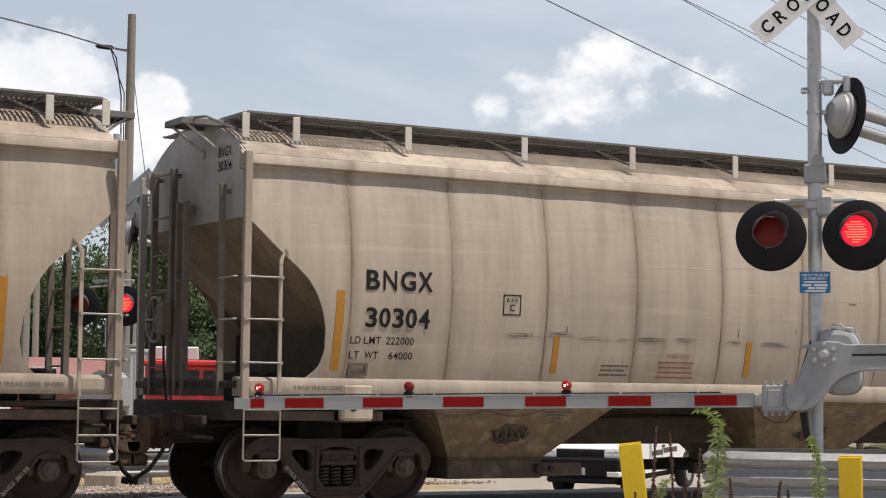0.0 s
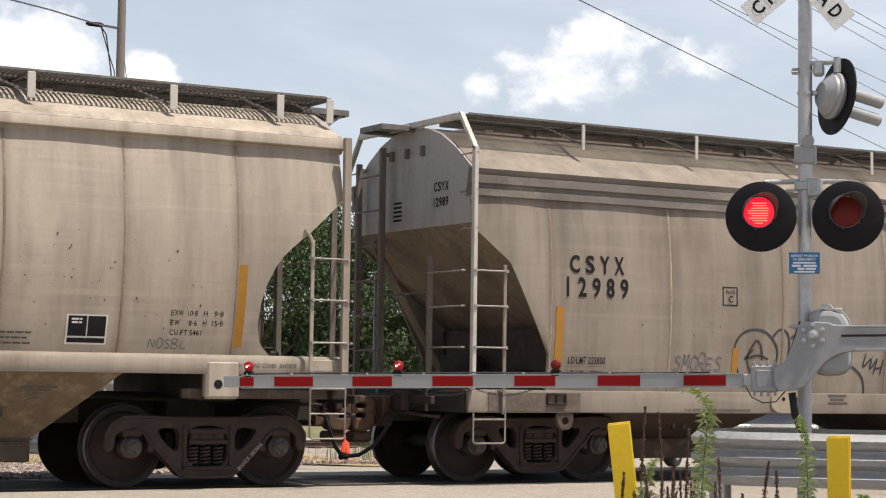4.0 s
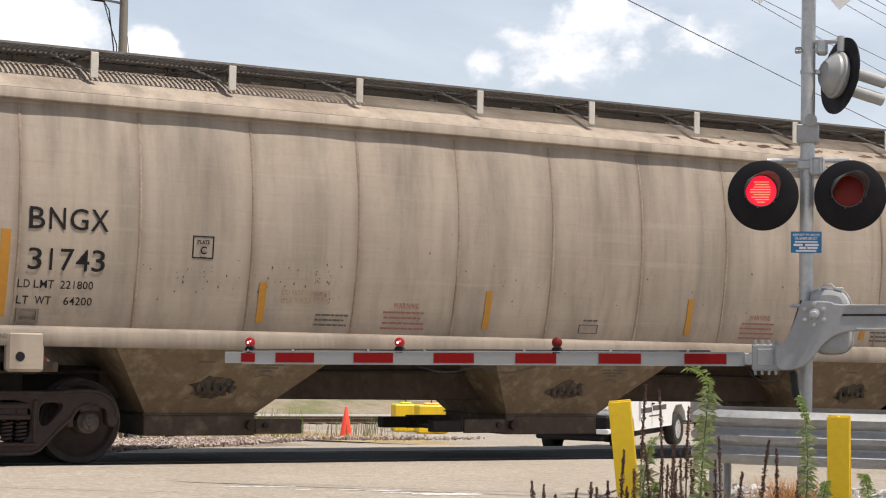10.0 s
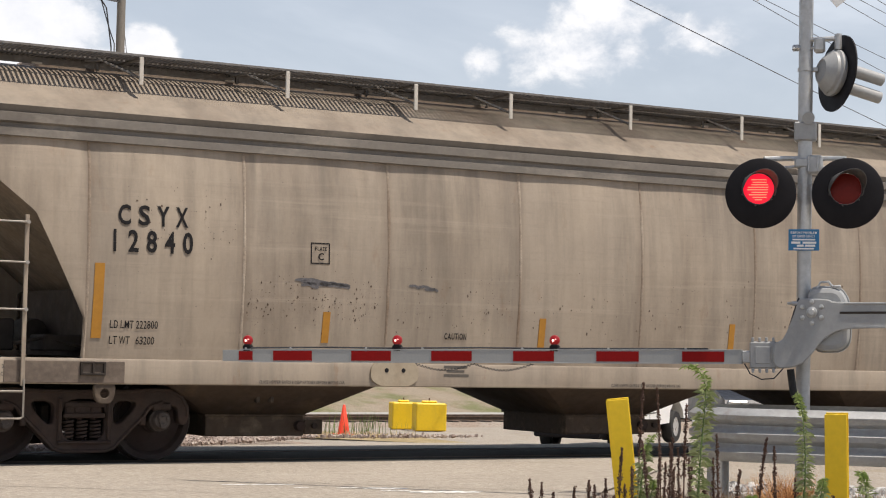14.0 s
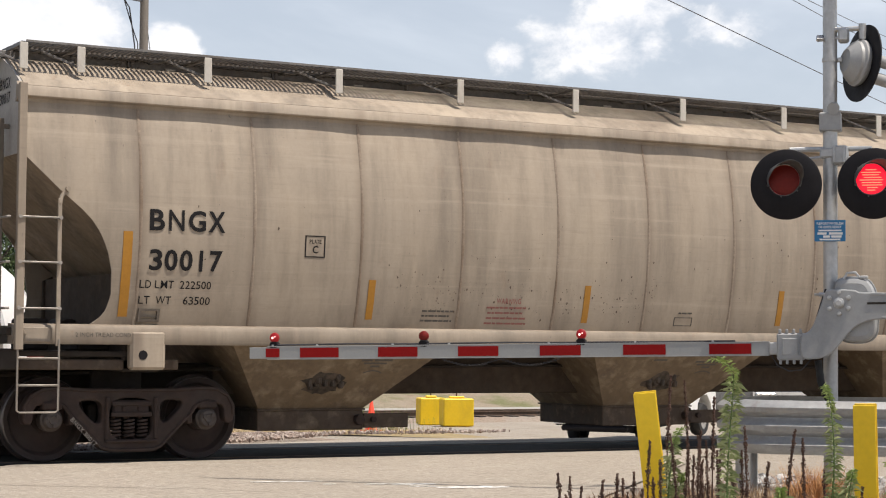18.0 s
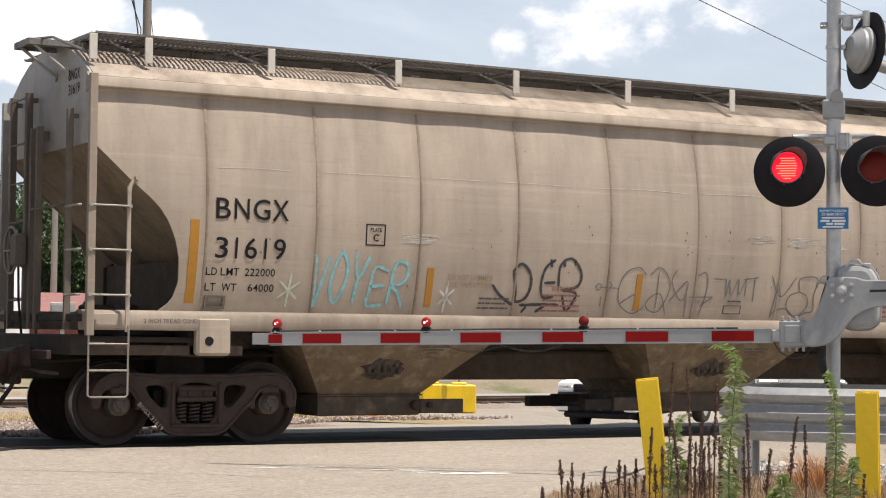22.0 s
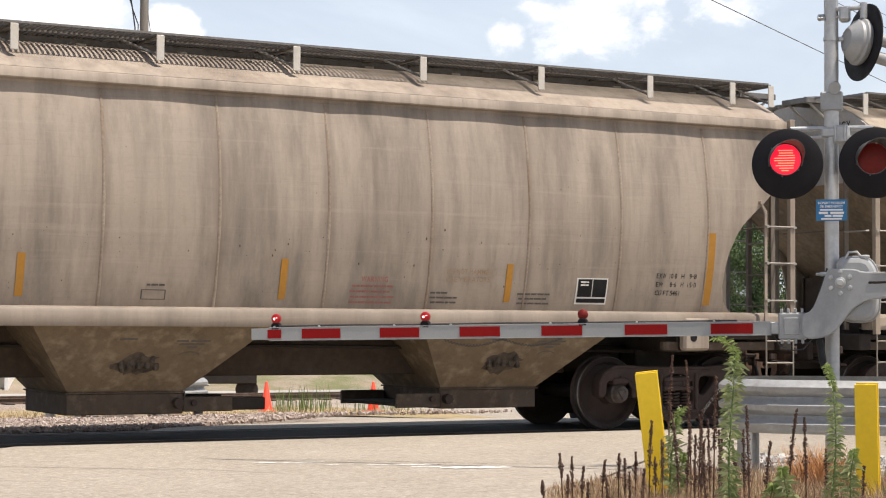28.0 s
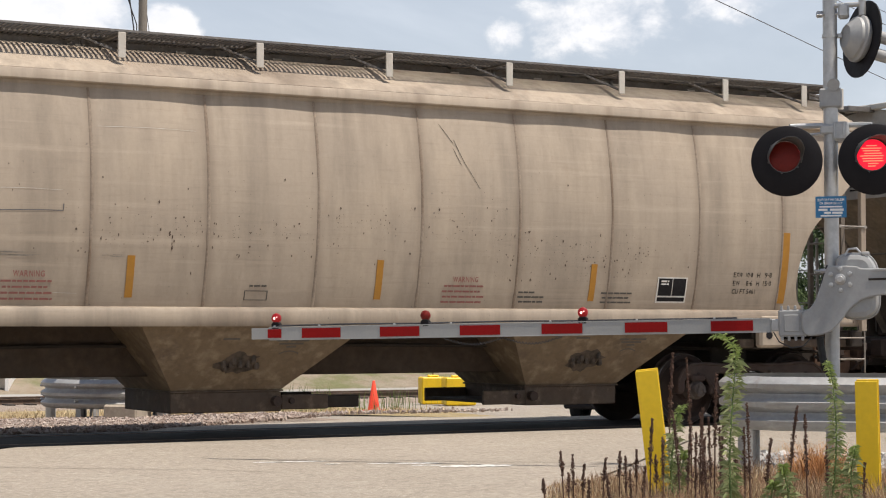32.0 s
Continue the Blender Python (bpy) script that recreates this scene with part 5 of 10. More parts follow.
def marks_a(car, number, light, load):
    k = A
    d = SHIFT.get(number, 0.0)
    g = Geo()
    for text, x0, x1, za, zb in (("BNGX", -7.20, -6.33, 2.50, 2.73), (number, -7.19, -6.35, 2.07, 2.30)):
        v, f = letters(text, zb - za, x1 - x0, not number.startswith("31"))
        tagged(part("car_number" if text == number else "reporting_mark", on_side(k, Geo(), x0 + d, za, v, f), M["ink"], car), kind="stuff")
    g = Geo()
    for text, x0, x1, za in (("LD LMT  " + load, -7.28, -6.46, 1.88), ("LT  WT    " + light, -7.28, -6.46, 1.71)):
        v, f = letters(text, 0.085, x1 - x0, False)
        on_side(k, g, x0, za, v, f)
    tagged(part("weight_stencil", g, M["ink"], car), kind="stuff")
    # plate square
    g = Geo()
    for a, b, lo, hi in ((-5.36, -5.11, 2.265, 2.277), (-5.36, -5.11, 2.498, 2.51), (-5.36, -5.347, 2.277, 2.498), (-5.123, -5.11, 2.277, 2.498)):
        quad(g, k, a + d, b + d, lo, hi)
    v, f = letters("PLATE", 0.045, 0.15)
    on_side(k, g, -5.31 + d, 2.42, v, f)
    v, f = letters("C", 0.085)
    on_side(k, g, -5.27 + d, 2.31, v, f)
    part("plate_stencil", g, M["ink"], car)
    # yellow strips
    for x, za, zb, w in ((-7.43, 1.57, 2.48, 0.105), (-4.47, 1.58, 2.03, 0.085), (-1.52, 1.58, 2.03, 0.085), (1.48, 1.58, 2.03, 0.085), (4.42, 1.58, 2.03, 0.085), (7.37, 1.57, 2.48, 0.105)):
        part("reflective_strip", quad(Geo(), k, x - w / 2 - 0.015, x + w / 2 - 0.015, za, zb, 0.007, lean=0.004), M["yellow"], car)
    g = Geo()
    for x in (-2.95, 2.30):
        v, f = letters("WARNING", 0.065, 0.34)
        on_side(k, g, x + 0.14, 1.79, v, f)
        bars(g, k, x, 1.755, (0.56, 0.52, 0.60, 0.58), 0.022, 0.040)
    tagged(part("warning_stencil", g, M["ink_red"], car), kind="stuff")
    for x in (-4.25, 3.55) if number in ("31743", "31619", "31777") else ():
        g = Geo()
        for text, z, w in (("DO NOT HAMMER", 1.90, 0.62), ("USE VIBRATORS", 1.81, 0.60)):
            v, f = letters(text, 0.06, w, False)
            on_side(k, g, x, z, v, f)
        tagged(part("hammer_stencil", g, M["ink_tan"], car), kind="stuff")
    g = Geo()
    for x, z, w in ((-3.83, 1.70, (0.45, 0.40, 0.44)), (3.34, 1.69, (0.26, 0.38, 0.40)), (4.54, 1.69, (0.46, 0.42, 0.46)), (-0.17, 1.73, (0.24,))):
        bars(g, k, x, z, w, 0.021, 0.035)
    for a in ((-0.19, 0.09, 1.56, 1.568), (-0.19, 0.09, 1.66, 1.668), (-0.19, -0.18, 1.568, 1.66), (0.08, 0.09, 1.568, 1.66)):
        quad(g, k, *a)
    tagged(part("small_stencil", g, M["ink_soft"], car), kind="stuff")
    # black inspection block with white rules
    part("inspection_frame", quad(Geo(), k, 5.37, 5.83, 1.565, 1.885, 0.006), M["ink_white"], car)
    for a in ((5.39, 5.595, 1.655, 1.87), (5.61, 5.81, 1.655, 1.87), (5.39, 5.81, 1.585, 1.635)):
        part("inspection_field", quad(Geo(), k, *a, lift=0.009), M["ink"], car)
    tagged(part("block_rules", bars(Geo(), k, 5.42, 1.845, (0.12, 0.12), 0.02, 0.016, 0.012), M["ink_white"], car), kind="stuff")
    g = Geo()
    for i, (a, b) in enumerate((("EXW  10-8", "H   9-8"), ("EW     8-6", "H  15-0"), ("CU FT 5461", ""))):
        v, f = letters(a, 0.06, 0.31 if b else 0.37, False)
        on_side(k, g, 6.54, 1.90 - i * 0.106, v, f)
        if b:
            v, f = letters(b, 0.06, 0.24, False)
            on_side(k, g, 6.92, 1.90 - i * 0.106, v, f)
    tagged(part("dimension_stencil", g, M["ink"], car), kind="stuff")
    # small placard holder and sill stencil
    g = Geo()
    for a in ((-7.27, -7.03, 1.515, 1.545), (-7.27, -7.03, 1.635, 1.66), (-7.27, -7.24, 1.545, 1.635), (-7.06, -7.03, 1.545, 1.635), (-7.24, -7.06, 1.57, 1.58)):
        quad(g, k, *a, lift=0.03, n=1)
    part("card_holder", g, M["dark_end"], car)
    g = Geo()
    ys = k.sill_y
    v, f = letters("2 INCH TREAD COND. SHOES", 0.045, 0.86, False)
    for x in (-7.98, 7.20):
        g.add([(x + p[0], ys - 0.064, 1.35 + p[1]) for p in v], f)
    tagged(part("sill_stencil", g, M["ink_soft"], car), kind="stuff")
    # end sheet mark
    g = Geo()
    for text, z in (("BNGX", 4.00), (number, 3.84)):
        v, f = letters(text, 0.115, 0.38, False)
        g.add([(-k.half - 0.003, -0.72 - p[0], z + p[1]) for p in v], f)
    part("end_mark", g, M["ink"], car)


def marks_b(car, number, light, load):
    k = B
    g = Geo()
    d = SHIFT.get(number, 0.0)
    for text, x0, x1, za, zb in (("C S Y X", d - 6.90, d - 6.10, 2.57, 2.79), (" ".join(number), d - 6.95, d - 6.04, 2.28, 2.52)):
        v, f = letters(text, zb - za, x1 - x0)
        tagged(part("car_number" if text.replace(" ", "") == number else "reporting_mark", on_side(k, Geo(), x0, za, v, f), M["ink"], car), kind="stuff")
    g = Geo()
    for text, x0, x1, za in (("LD LMT " + load, -6.95, -6.41, 1.46), ("LT WT   " + light, -6.95, -6.44, 1.29)):
        v, f = letters(text, 0.085, x1 - x0, False)
        on_side(k, g, x0, za, v, f)
    tagged(part("weight_stencil", g, M["ink"], car), kind="stuff")
    g = Geo()
    for a in ((-4.61, -4.37, 2.24, 2.252), (-4.61, -4.37, 2.468, 2.48), (-4.61, -4.597, 2.252, 2.468), (-4.383, -4.37, 2.252, 2.468)):
        quad(g, k, *a)
    v, f = letters("PLATE", 0.045, 0.15)
    on_side(k, g, -4.56, 2.39, v, f)
    v, f = letters("C", 0.085)
    on_side(k, g, -4.52, 2.28, v, f)
    part("plate_stencil", g, M["ink"], car)
    for x, za, zb, w in ((-7.08, 1.35, 2.15, 0.11), (-4.37, 1.35, 1.70, 0.09), (-1.45, 1.35, 1.70, 0.09), (1.45, 1.35, 1.70, 0.09), (4.37, 1.35, 1.70, 0.09), (7.05, 1.35, 2.15, 0.11)):
        part("reflective_strip", quad(Geo(), k, x - w / 2 - 0.02, x + w / 2 - 0.02, za, zb, 0.007, lean=0.01), M["yellow"], car)
    g = Geo()
    for i, (a, b) in enumerate((("EXW 10-8", "H  9-9"), ("EW   8-6", "H 15-0"), ("CU FT 5400", ""))):
        v, f = letters(a, 0.05, 0.26)
        on_side(k, g, 6.48, 1.86 - i * 0.088, v, f)
        if b:
            v, f = letters(b, 0.05, 0.16)
            on_side(k, g, 6.77, 1.86 - i * 0.088, v, f)
    for text, z, w in (("EXTERIOR PAINT", 1.87, 0.39), ("APPLIED 6-11", 1.784, 0.30)):
        v, f = letters(text, 0.05, w)
        on_side(k, g, 6.10 - w / 2, z, v, f)
    for i, w in enumerate((0.22, 0.42, 0.58, 0.60, 0.28)):
        bars(g, k, 6.10 - w / 2, 1.748 - i * 0.086, (w,), 0.045, 0.03)
    tagged(part("dimension_stencil", g, M["ink_soft"], car), kind="stuff")
    g = Geo()
    for a in ((6.45, 6.98, 1.40, 1.41), (6.45, 6.98, 1.68, 1.69), (6.45, 6.462, 1.41, 1.68), (6.968, 6.98, 1.41, 1.68), (6.45, 6.98, 1.46, 1.468), (6.71, 6.718, 1.47, 1.68)):
        quad(g, k, *a, lift=0.006, n=1)
    part("inspection_frame", g, M["ink_white"], car)
    g = quad(Geo(), k, 6.475, 6.70, 1.48, 1.665, lift=0.004, n=1)
    part("inspection_field", g, M["ink_soft"], car)
    ys = k.sill_y - 0.043
    g = Geo()
    for text, x, z, h, w in (("2 INCH HI", -8.12, 1.02, 0.04, 0.26), ("COMP SHOES", -8.13, 0.94, 0.04, 0.28), ("2 INCH HI", 7.78, 1.02, 0.04, 0.28), ("COMP SHOES", 7.77, 0.94, 0.04, 0.30),
                             ("CLOSE HOPPER GATES & KEEP HATCHES BEFORE MOVING CAR", -5.2, 0.885, 0.035, 1.06), ("CLOSE HOPPER GATES & KEEP HATCHES BEFORE MOVING CAR", -0.45, 0.885, 0.035, 1.06), ("JACK HERE", -7.2, 0.885, 0.035, 0.2)):
        v, f = letters(text, h, w)
        if z > 1.15:
            on_side(k, g, x, z, v, f)
        else:
            g.add([(x + p[0], ys, z + p[1]) for p in v], f)
    for i, (xa, xb) in enumerate(((-2.84, -2.52), (-2.80, -2.56), (-2.84, -2.50))):
        z = 1.085 - i * 0.05
        g.add([(xa, ys, z), (xb, ys, z), (xb, ys, z + 0.03), (xa, ys, z + 0.03)], [(0, 1, 2, 3)])
    for z in (1.035, 0.985, 0.935):
        g.add([(7.52, ys, z), (7.61, ys, z), (7.61, ys, z + 0.03), (7.52, ys, z + 0.03)], [(0, 1, 2, 3)])
    bars(g, k, 5.05, 1.36, (0.30, 0.22), 0.05, 0.03)
    tagged(part("sill_stencil", g, M["ink_soft"], car), kind="stuff")
    g = Geo()
    for a, b, lo, hi in ((5.91, 6.19, 1.055, 1.075), (5.91, 6.19, 0.985, 1.005), (5.91, 5.93, 0.985, 1.075), (6.17, 6.19, 0.985, 1.075)):
        g.box(a, b, ys - 0.03, ys + 0.006, lo, hi, 0.005)
    g.box(5.93, 6.17, ys - 0.006, ys + 0.006, 1.0, 1.06, 0.003)
    part("card_bracket", g, M["seam"], car)
    v, f = letters("CAUTION", 0.075, 0.3)
    tagged(part("caution_stencil", on_side(k, Geo(), -2.83, 1.42, v, f), M["ink"], car), kind="stuff")
    g = Geo()
    for text, z in (("CSYX", 3.05), (number, 2.86)):
        v, f = letters(text, 0.115, 0.36)
        g.add([(-k.half - 0.003, -0.62 - p[0], z + p[1] + 0.50) for p in v], f)
    for i in range(5):
        g.add([(-k.half - 0.003, 0.42 - dy, 3.24 + i * 0.055 + dz) for dy, dz in ((0, 0), (0.22, 0), (0.22, 0.026), (0, 0.026))], [(0, 1, 2, 3)])
    part("end_mark", g, M["ink"], car)


ROOF_TONE = {"12989": 1.0, "30304": 1.12, "30198": 1.25, "12840": 0.72, "31619": 1.15}
TURNED = ("12989", "12840", "30017", "31777", "30186", "12871")      # cars whose braked end trails
proto_cars = {}
cars = []
weights = {"30198": ("64000", "222000"), "30304": ("64000", "222000"), "12989": ("63200", "222800"), "31743": ("64200", "221800"), "12840": ("63200", "222800"),
           "30017": ("63500", "222500"), "31619": ("64000", "222000"), "31777": ("64100", "221900"), "30186": ("63800", "222200"), "12871": ("63200", "222800")}
for i, (k, number, x, tone, streak, soot, rust, scuffs) in enumerate(TRAIN):
    key = (k, number in TURNED)
    if key not in proto_cars:
        proto_cars[key] = hopper_car(*key)
        cars.append(proto_cars[key])
    else:
        cars.append(copy_thing(proto_cars[key], pose(x, 0, 0)))
for car, spec in zip(cars, TRAIN):
    car.matrix_basis = pose(spec[2], 0, 0)
for i, (k, number, x, tone, streak, soot, rust, scuffs) in enumerate(TRAIN):
    car = cars[i]
    coat = paint("weathered_car_paint", tone, i + 1, streak, soot, rust, scuffs, k.ribs[0], k.ribs[1] - k.ribs[0], k.z1)
    roof_coat = paint("stained_roof_paint", tuple(q * ROOF_TONE.get(number, 1.02 if k is A else 0.66) for q in tone), i + 21, 0.5, 0.6, 0.45, 0.1)
    sill_coat = paint("dirty_sill_paint", tuple(q * 0.82 for q in tone), i + 41, 0.45, 0.6, 0.5, 0.5)
    for o in car.children_recursive:
        if o.type == "MESH" and o.material_slots[0].material == M["paint_proto"]:
            o.material_slots[0].material = coat
        elif o.type == "MESH" and o.material_slots[0].material == M["roof_proto"]:
            o.material_slots[0].material = roof_coat
        elif o.type == "MESH" and o.material_slots[0].material == M["sill_proto"]:
            o.material_slots[0].material = sill_coat
    brake_gear(k, car, 1 if number in TURNED else -1)
    (marks_a if k is A else marks_b)(car, number, *weights[number])
    tagged(car, ("dusty beige covered hopper car with curved sides, rolling on the rails" if k is A else "dusty beige covered hopper car with straight-cut ends and deep side sill"), "freight car", "cars of the freight train")


# ---- spray-paint tags on the sides
# strokes of hand-sprayed capitals in a unit box
STROKES = {
    "V": [[(0, 1), (0.15, 0.75), (0.42, 0.0), (0.6, 0.5), (0.85, 1.0)]],
    "O": [[(0.5, 1), (0.1, 0.75), (0.08, 0.3), (0.45, 0), (0.85, 0.3), (0.88, 0.75), (0.5, 1.0), (0.4, 1.05)]],
    "Y": [[(0, 1), (0.4, 0.5), (0.9, 1)], [(0.4, 0.5), (0.35, 0)]],
    "E": [[(0.85, 0.95), (0.2, 1.0), (0.1, 0.5), (0.15, 0.05), (0.9, 0.1)], [(0.1, 0.55), (0.75, 0.55)]],
    "R": [[(0.1, 0), (0.15, 1.0), (0.75, 1.0), (0.9, 0.75), (0.7, 0.5), (0.15, 0.45), (0.5, 0.3), (0.95, -0.1)]],
    "M": [[(0, 0), (0.15, 1), (0.45, 0.35), (0.8, 1.0), (0.95, 0)]],
    "C": [[(0.85, 0.95), (0.4, 1.0), (0.1, 0.55), (0.3, 0.05), (0.9, 0.05)]],
    "L": [[(0.15, 1), (0.12, 0.05), (0.9, 0.1)]],
    "S": [[(0.85, 0.9), (0.4, 1), (0.15, 0.75), (0.75, 0.4), (0.6, 0.02), (0.05, 0.1)]],
    "N": [[(0.05, 0), (0.1, 1), (0.8, 0.05), (0.9, 1)]],
    "W": [[(0, 1), (0.25, 0), (0.5, 0.7), (0.72, 0), (1, 1)]],
    "*": [[(0.5, 0), (0.5, 1)], [(0.05, 0.25), (0.95, 0.75)], [(0.05, 0.75), (0.95, 0.25)]],
    "D": [[(0.1, 0), (0.15, 1), (0.7, 0.85), (0.9, 0.45), (0.6, 0.05), (0.1, 0)]],
    "B": [[(0.1, 0), (0.12, 1), (0.7, 0.9), (0.65, 0.6), (0.15, 0.52), (0.8, 0.35), (0.7, 0.05), (0.1, 0)]],
}


def ribbon(geo, k, pts, w, rnd):
    """A sprayed line: a narrow band on the curved side, with rounded run and uneven width."""
    fine = []
    n = len(pts)
    for i in range(n - 1):
        p0, p1, p2, p3 = pts[max(0, i - 1)], pts[i], pts[i + 1], pts[min(n - 1, i + 2)]
        for j in range(5):
            t = j / 5
            fine.append(tuple(0.5 * (2 * p1[a] + (p2[a] - p0[a]) * t + (2 * p0[a] - 5 * p1[a] + 4 * p2[a] - p3[a]) * t * t + (3 * p1[a] - p0[a] - 3 * p2[a] + p3[a]) * t ** 3) for a in (0, 1)))
    fine.append(pts[-1])
    v, f = [], []
    for i, p in enumerate(fine):
        a, b = fine[max(0, i - 1)], fine[min(len(fine) - 1, i + 1)]
        dx, dz = b[0] - a[0], b[1] - a[1]
        ln = math.hypot(dx, dz) or 1.0
        ww = w * rnd.uniform(0.8, 1.15) * (0.55 if i in (0, len(fine) - 1) else 1.0)
        for s in (-1, 1):
            x, z = p[0] - s * dz / ln * ww, p[1] + s * dx / ln * ww
            v.append((x, surf_y(k, x, z) - 0.0048, z))
    for i in range(len(fine) - 1):
        f.append((2 * i, 2 * i + 2, 2 * i + 3, 2 * i + 1))
    geo.add(v, f)


def tag(car, k, text, x, z, w, h, line, mat, seed, lean=0.12, label="sprayed graffiti tag"):
    rnd = random.Random(seed)
    g = Geo()
    cw = w / len(text)
    for i, ch in enumerate(text):
        sx, sz = cw * rnd.uniform(0.85, 1.12), h * rnd.uniform(0.8, 1.1)
        ox, oz = x + i * cw + rnd.uniform(-0.02, 0.02), z + rnd.uniform(-0.04, 0.05) * h
        for s in STROKES[ch]:
            pts = [(ox + p[0] * sx + p[1] * lean * h + rnd.uniform(-0.03, 0.03) * cw, oz + p[1] * sz + rnd.uniform(-0.03, 0.03) * h) for p in s]
            ribbon(g, k, pts, line, rnd)
    return tagged(part("graffiti_tag", g, mat, car, label, smooth=0), kind="stuff")


def line_tag(car, k, strokes, line, mat, seed, label="sprayed graffiti line"):
    g = Geo()
    rnd = random.Random(seed)
    for s in strokes:
        ribbon(g, k, s, line, rnd)
    return tagged(part("graffiti_line", g, mat, car, label, smooth=0), kind="stuff")


M["spray_black"] = material("black_spray_paint", (0.045, 0.04, 0.042), 0.8, grain=(30, 0.3))
M["spray_grey"] = material("faded_grey_spray", (0.15, 0.14, 0.135), 0.8, grain=(30, 0.3))
M["spray_faint"] = material("washed_out_grey_spray", (0.21, 0.19, 0.175), 0.8, grain=(30, 0.3))
M["spray_teal"] = material("faded_teal_spray", (0.20, 0.40, 0.42), 0.8, grain=(20, 0.25))
M["spray_green"] = material("dark_green_spray", (0.03, 0.055, 0.045), 0.8, grain=(30, 0.3))
M["spray_pale"] = material("pale_green_spray", (0.42, 0.46, 0.34), 0.8, grain=(20, 0.2))
M["scrape"] = material("pale_scraped_paint", (0.50, 0.475, 0.44), 0.7, grain=(12, 0.25), stain=[((0.40, 0.36, 0.30), 10, (0.3, 1, 1), 0.45, 0.62, 0.8)])
M["scrape_grey"] = material("grey_scrape", (0.10, 0.095, 0.10), 0.7, grain=(30, 0.4))
M["scrape_soft"] = material("soft_grey_scrape", (0.225, 0.20, 0.172), 0.75, grain=(24, 0.35))
by = {spec[1]: car for car, spec in zip(cars, TRAIN)}
c = by["31619"]
tag(c, A, "VOYER", -6.05, 1.58, 1.25, 0.55, 0.020, M["spray_teal"], 1)
tag(c, A, "*", -6.42, 1.55, 0.25, 0.36, 0.014, M["spray_pale"], 2)
tag(c, A, "*", -4.38, 1.52, 0.24, 0.36, 0.014, M["scrape"], 3)

def scuff(car, k, x0, x1, z, n, depth, mat, seed, label="", drop=0.0):
    """A rubbed patch: many short level scratches, falling by drop along its length."""
    rr = random.Random(seed)
    g = Geo()
    for _ in range(3 * n // 2):
        q = rr.uniform(-0.1, 0.6)
        a, zz, w = x0 + (x1 - x0) * q, z - drop * q + rr.uniform(-depth, depth), (x1 - x0) * rr.uniform(0.15, 0.6)
        fall = drop * w / (x1 - x0)
        ribbon(g, k, [(a, zz), (a + w * 0.5, zz - fall / 2 + rr.uniform(-0.12, 0.12) * depth), (a + w, zz - fall + rr.uniform(-0.18, 0.18) * depth)], rr.uniform(0.001, 0.0035), rr)
    tagged(part("paint_scrape", g, mat, car, label, smooth=0), kind="stuff")


for x0, x1, z in ((0.20, 0.55, 2.52), (0.78, 1.30, 2.50), (1.35, 1.70, 2.47), (2.45, 3.10, 2.54), (3.45, 3.95, 2.46), (3.95, 4.45, 2.42), (-4.9, -4.45, 2.36)):
    scuff(c, A, x0, x1, z, 26, 0.055, M["scrape"], int(x0 * 10))
pale_lines = [[(x0, 3.07 + 0.01 * math.sin(x0)), (x0 + w / 2, 3.075), (x0 + w, 3.065 + 0.01 * math.sin(x0 + w))]
              for x0, w in ((-7.2, 0.9), (-5.9, 1.2), (-4.5, 0.7), (-3.6, 1.1), (-2.3, 1.5), (-0.62, 1.25), (0.70, 1.26), (2.02, 1.26), (3.36, 1.26), (4.68, 1.26), (6.0, 1.26), (7.32, 0.7))]
line_tag(c, A, pale_lines, 0.0022, M["scrape"], 431, "long pale scratch in the paint")
c = by["12989"]
tag(c, B, "SMORES", -5.34, 1.40, 0.72, 0.20, 0.011, M["spray_grey"], 41)
tag(c, B, "SLLY", -1.30, 1.48, 0.36, 0.15, 0.006, M["spray_grey"], 44)
tag(c, B, "WC", -0.88, 1.50, 0.24, 0.15, 0.006, M["spray_grey"], 45)
line_tag(by["31619"], A, [[(-3.64, 1.86), (-3.52, 1.73), (-3.33, 1.62)], [(-3.33, 1.61), (-3.30, 1.77), (-3.36, 2.03)], [(-3.36, 2.02), (-3.25, 2.11), (-3.13, 2.01), (-3.10, 1.87), (-3.15, 1.72), (-3.25, 1.66), (-3.32, 1.68)], [(-2.78, 2.17), (-2.91, 2.08), (-2.96, 1.88), (-2.92, 1.72), (-2.77, 1.73)], [(-2.92, 1.89), (-2.76, 1.90)], [(-2.71, 1.83), (-2.71, 2.10), (-2.55, 2.19), (-2.40, 2.02), (-2.44, 1.86), (-2.67, 1.81)], [(-2.67, 1.81), (-2.45, 1.77), (-2.56, 1.56), (-2.65, 1.75)], [(-3.23, 1.62), (-2.94, 1.63), (-2.68, 1.63)], [(-3.19, 1.53), (-3.13, 1.61)], [(-3.00, 1.54), (-2.87, 1.62)], [(-2.85, 2.18), (-2.83, 2.08)], [(-2.66, 2.18), (-2.65, 2.09)]], 0.018, M["spray_black"], 400, "bold black sprayed graffiti tag")
line_tag(by["31619"], A, [[(-2.50, 2.18), (-2.49, 2.11)]], 0.018, M["spray_black"], 401, "bold black sprayed graffiti tag")
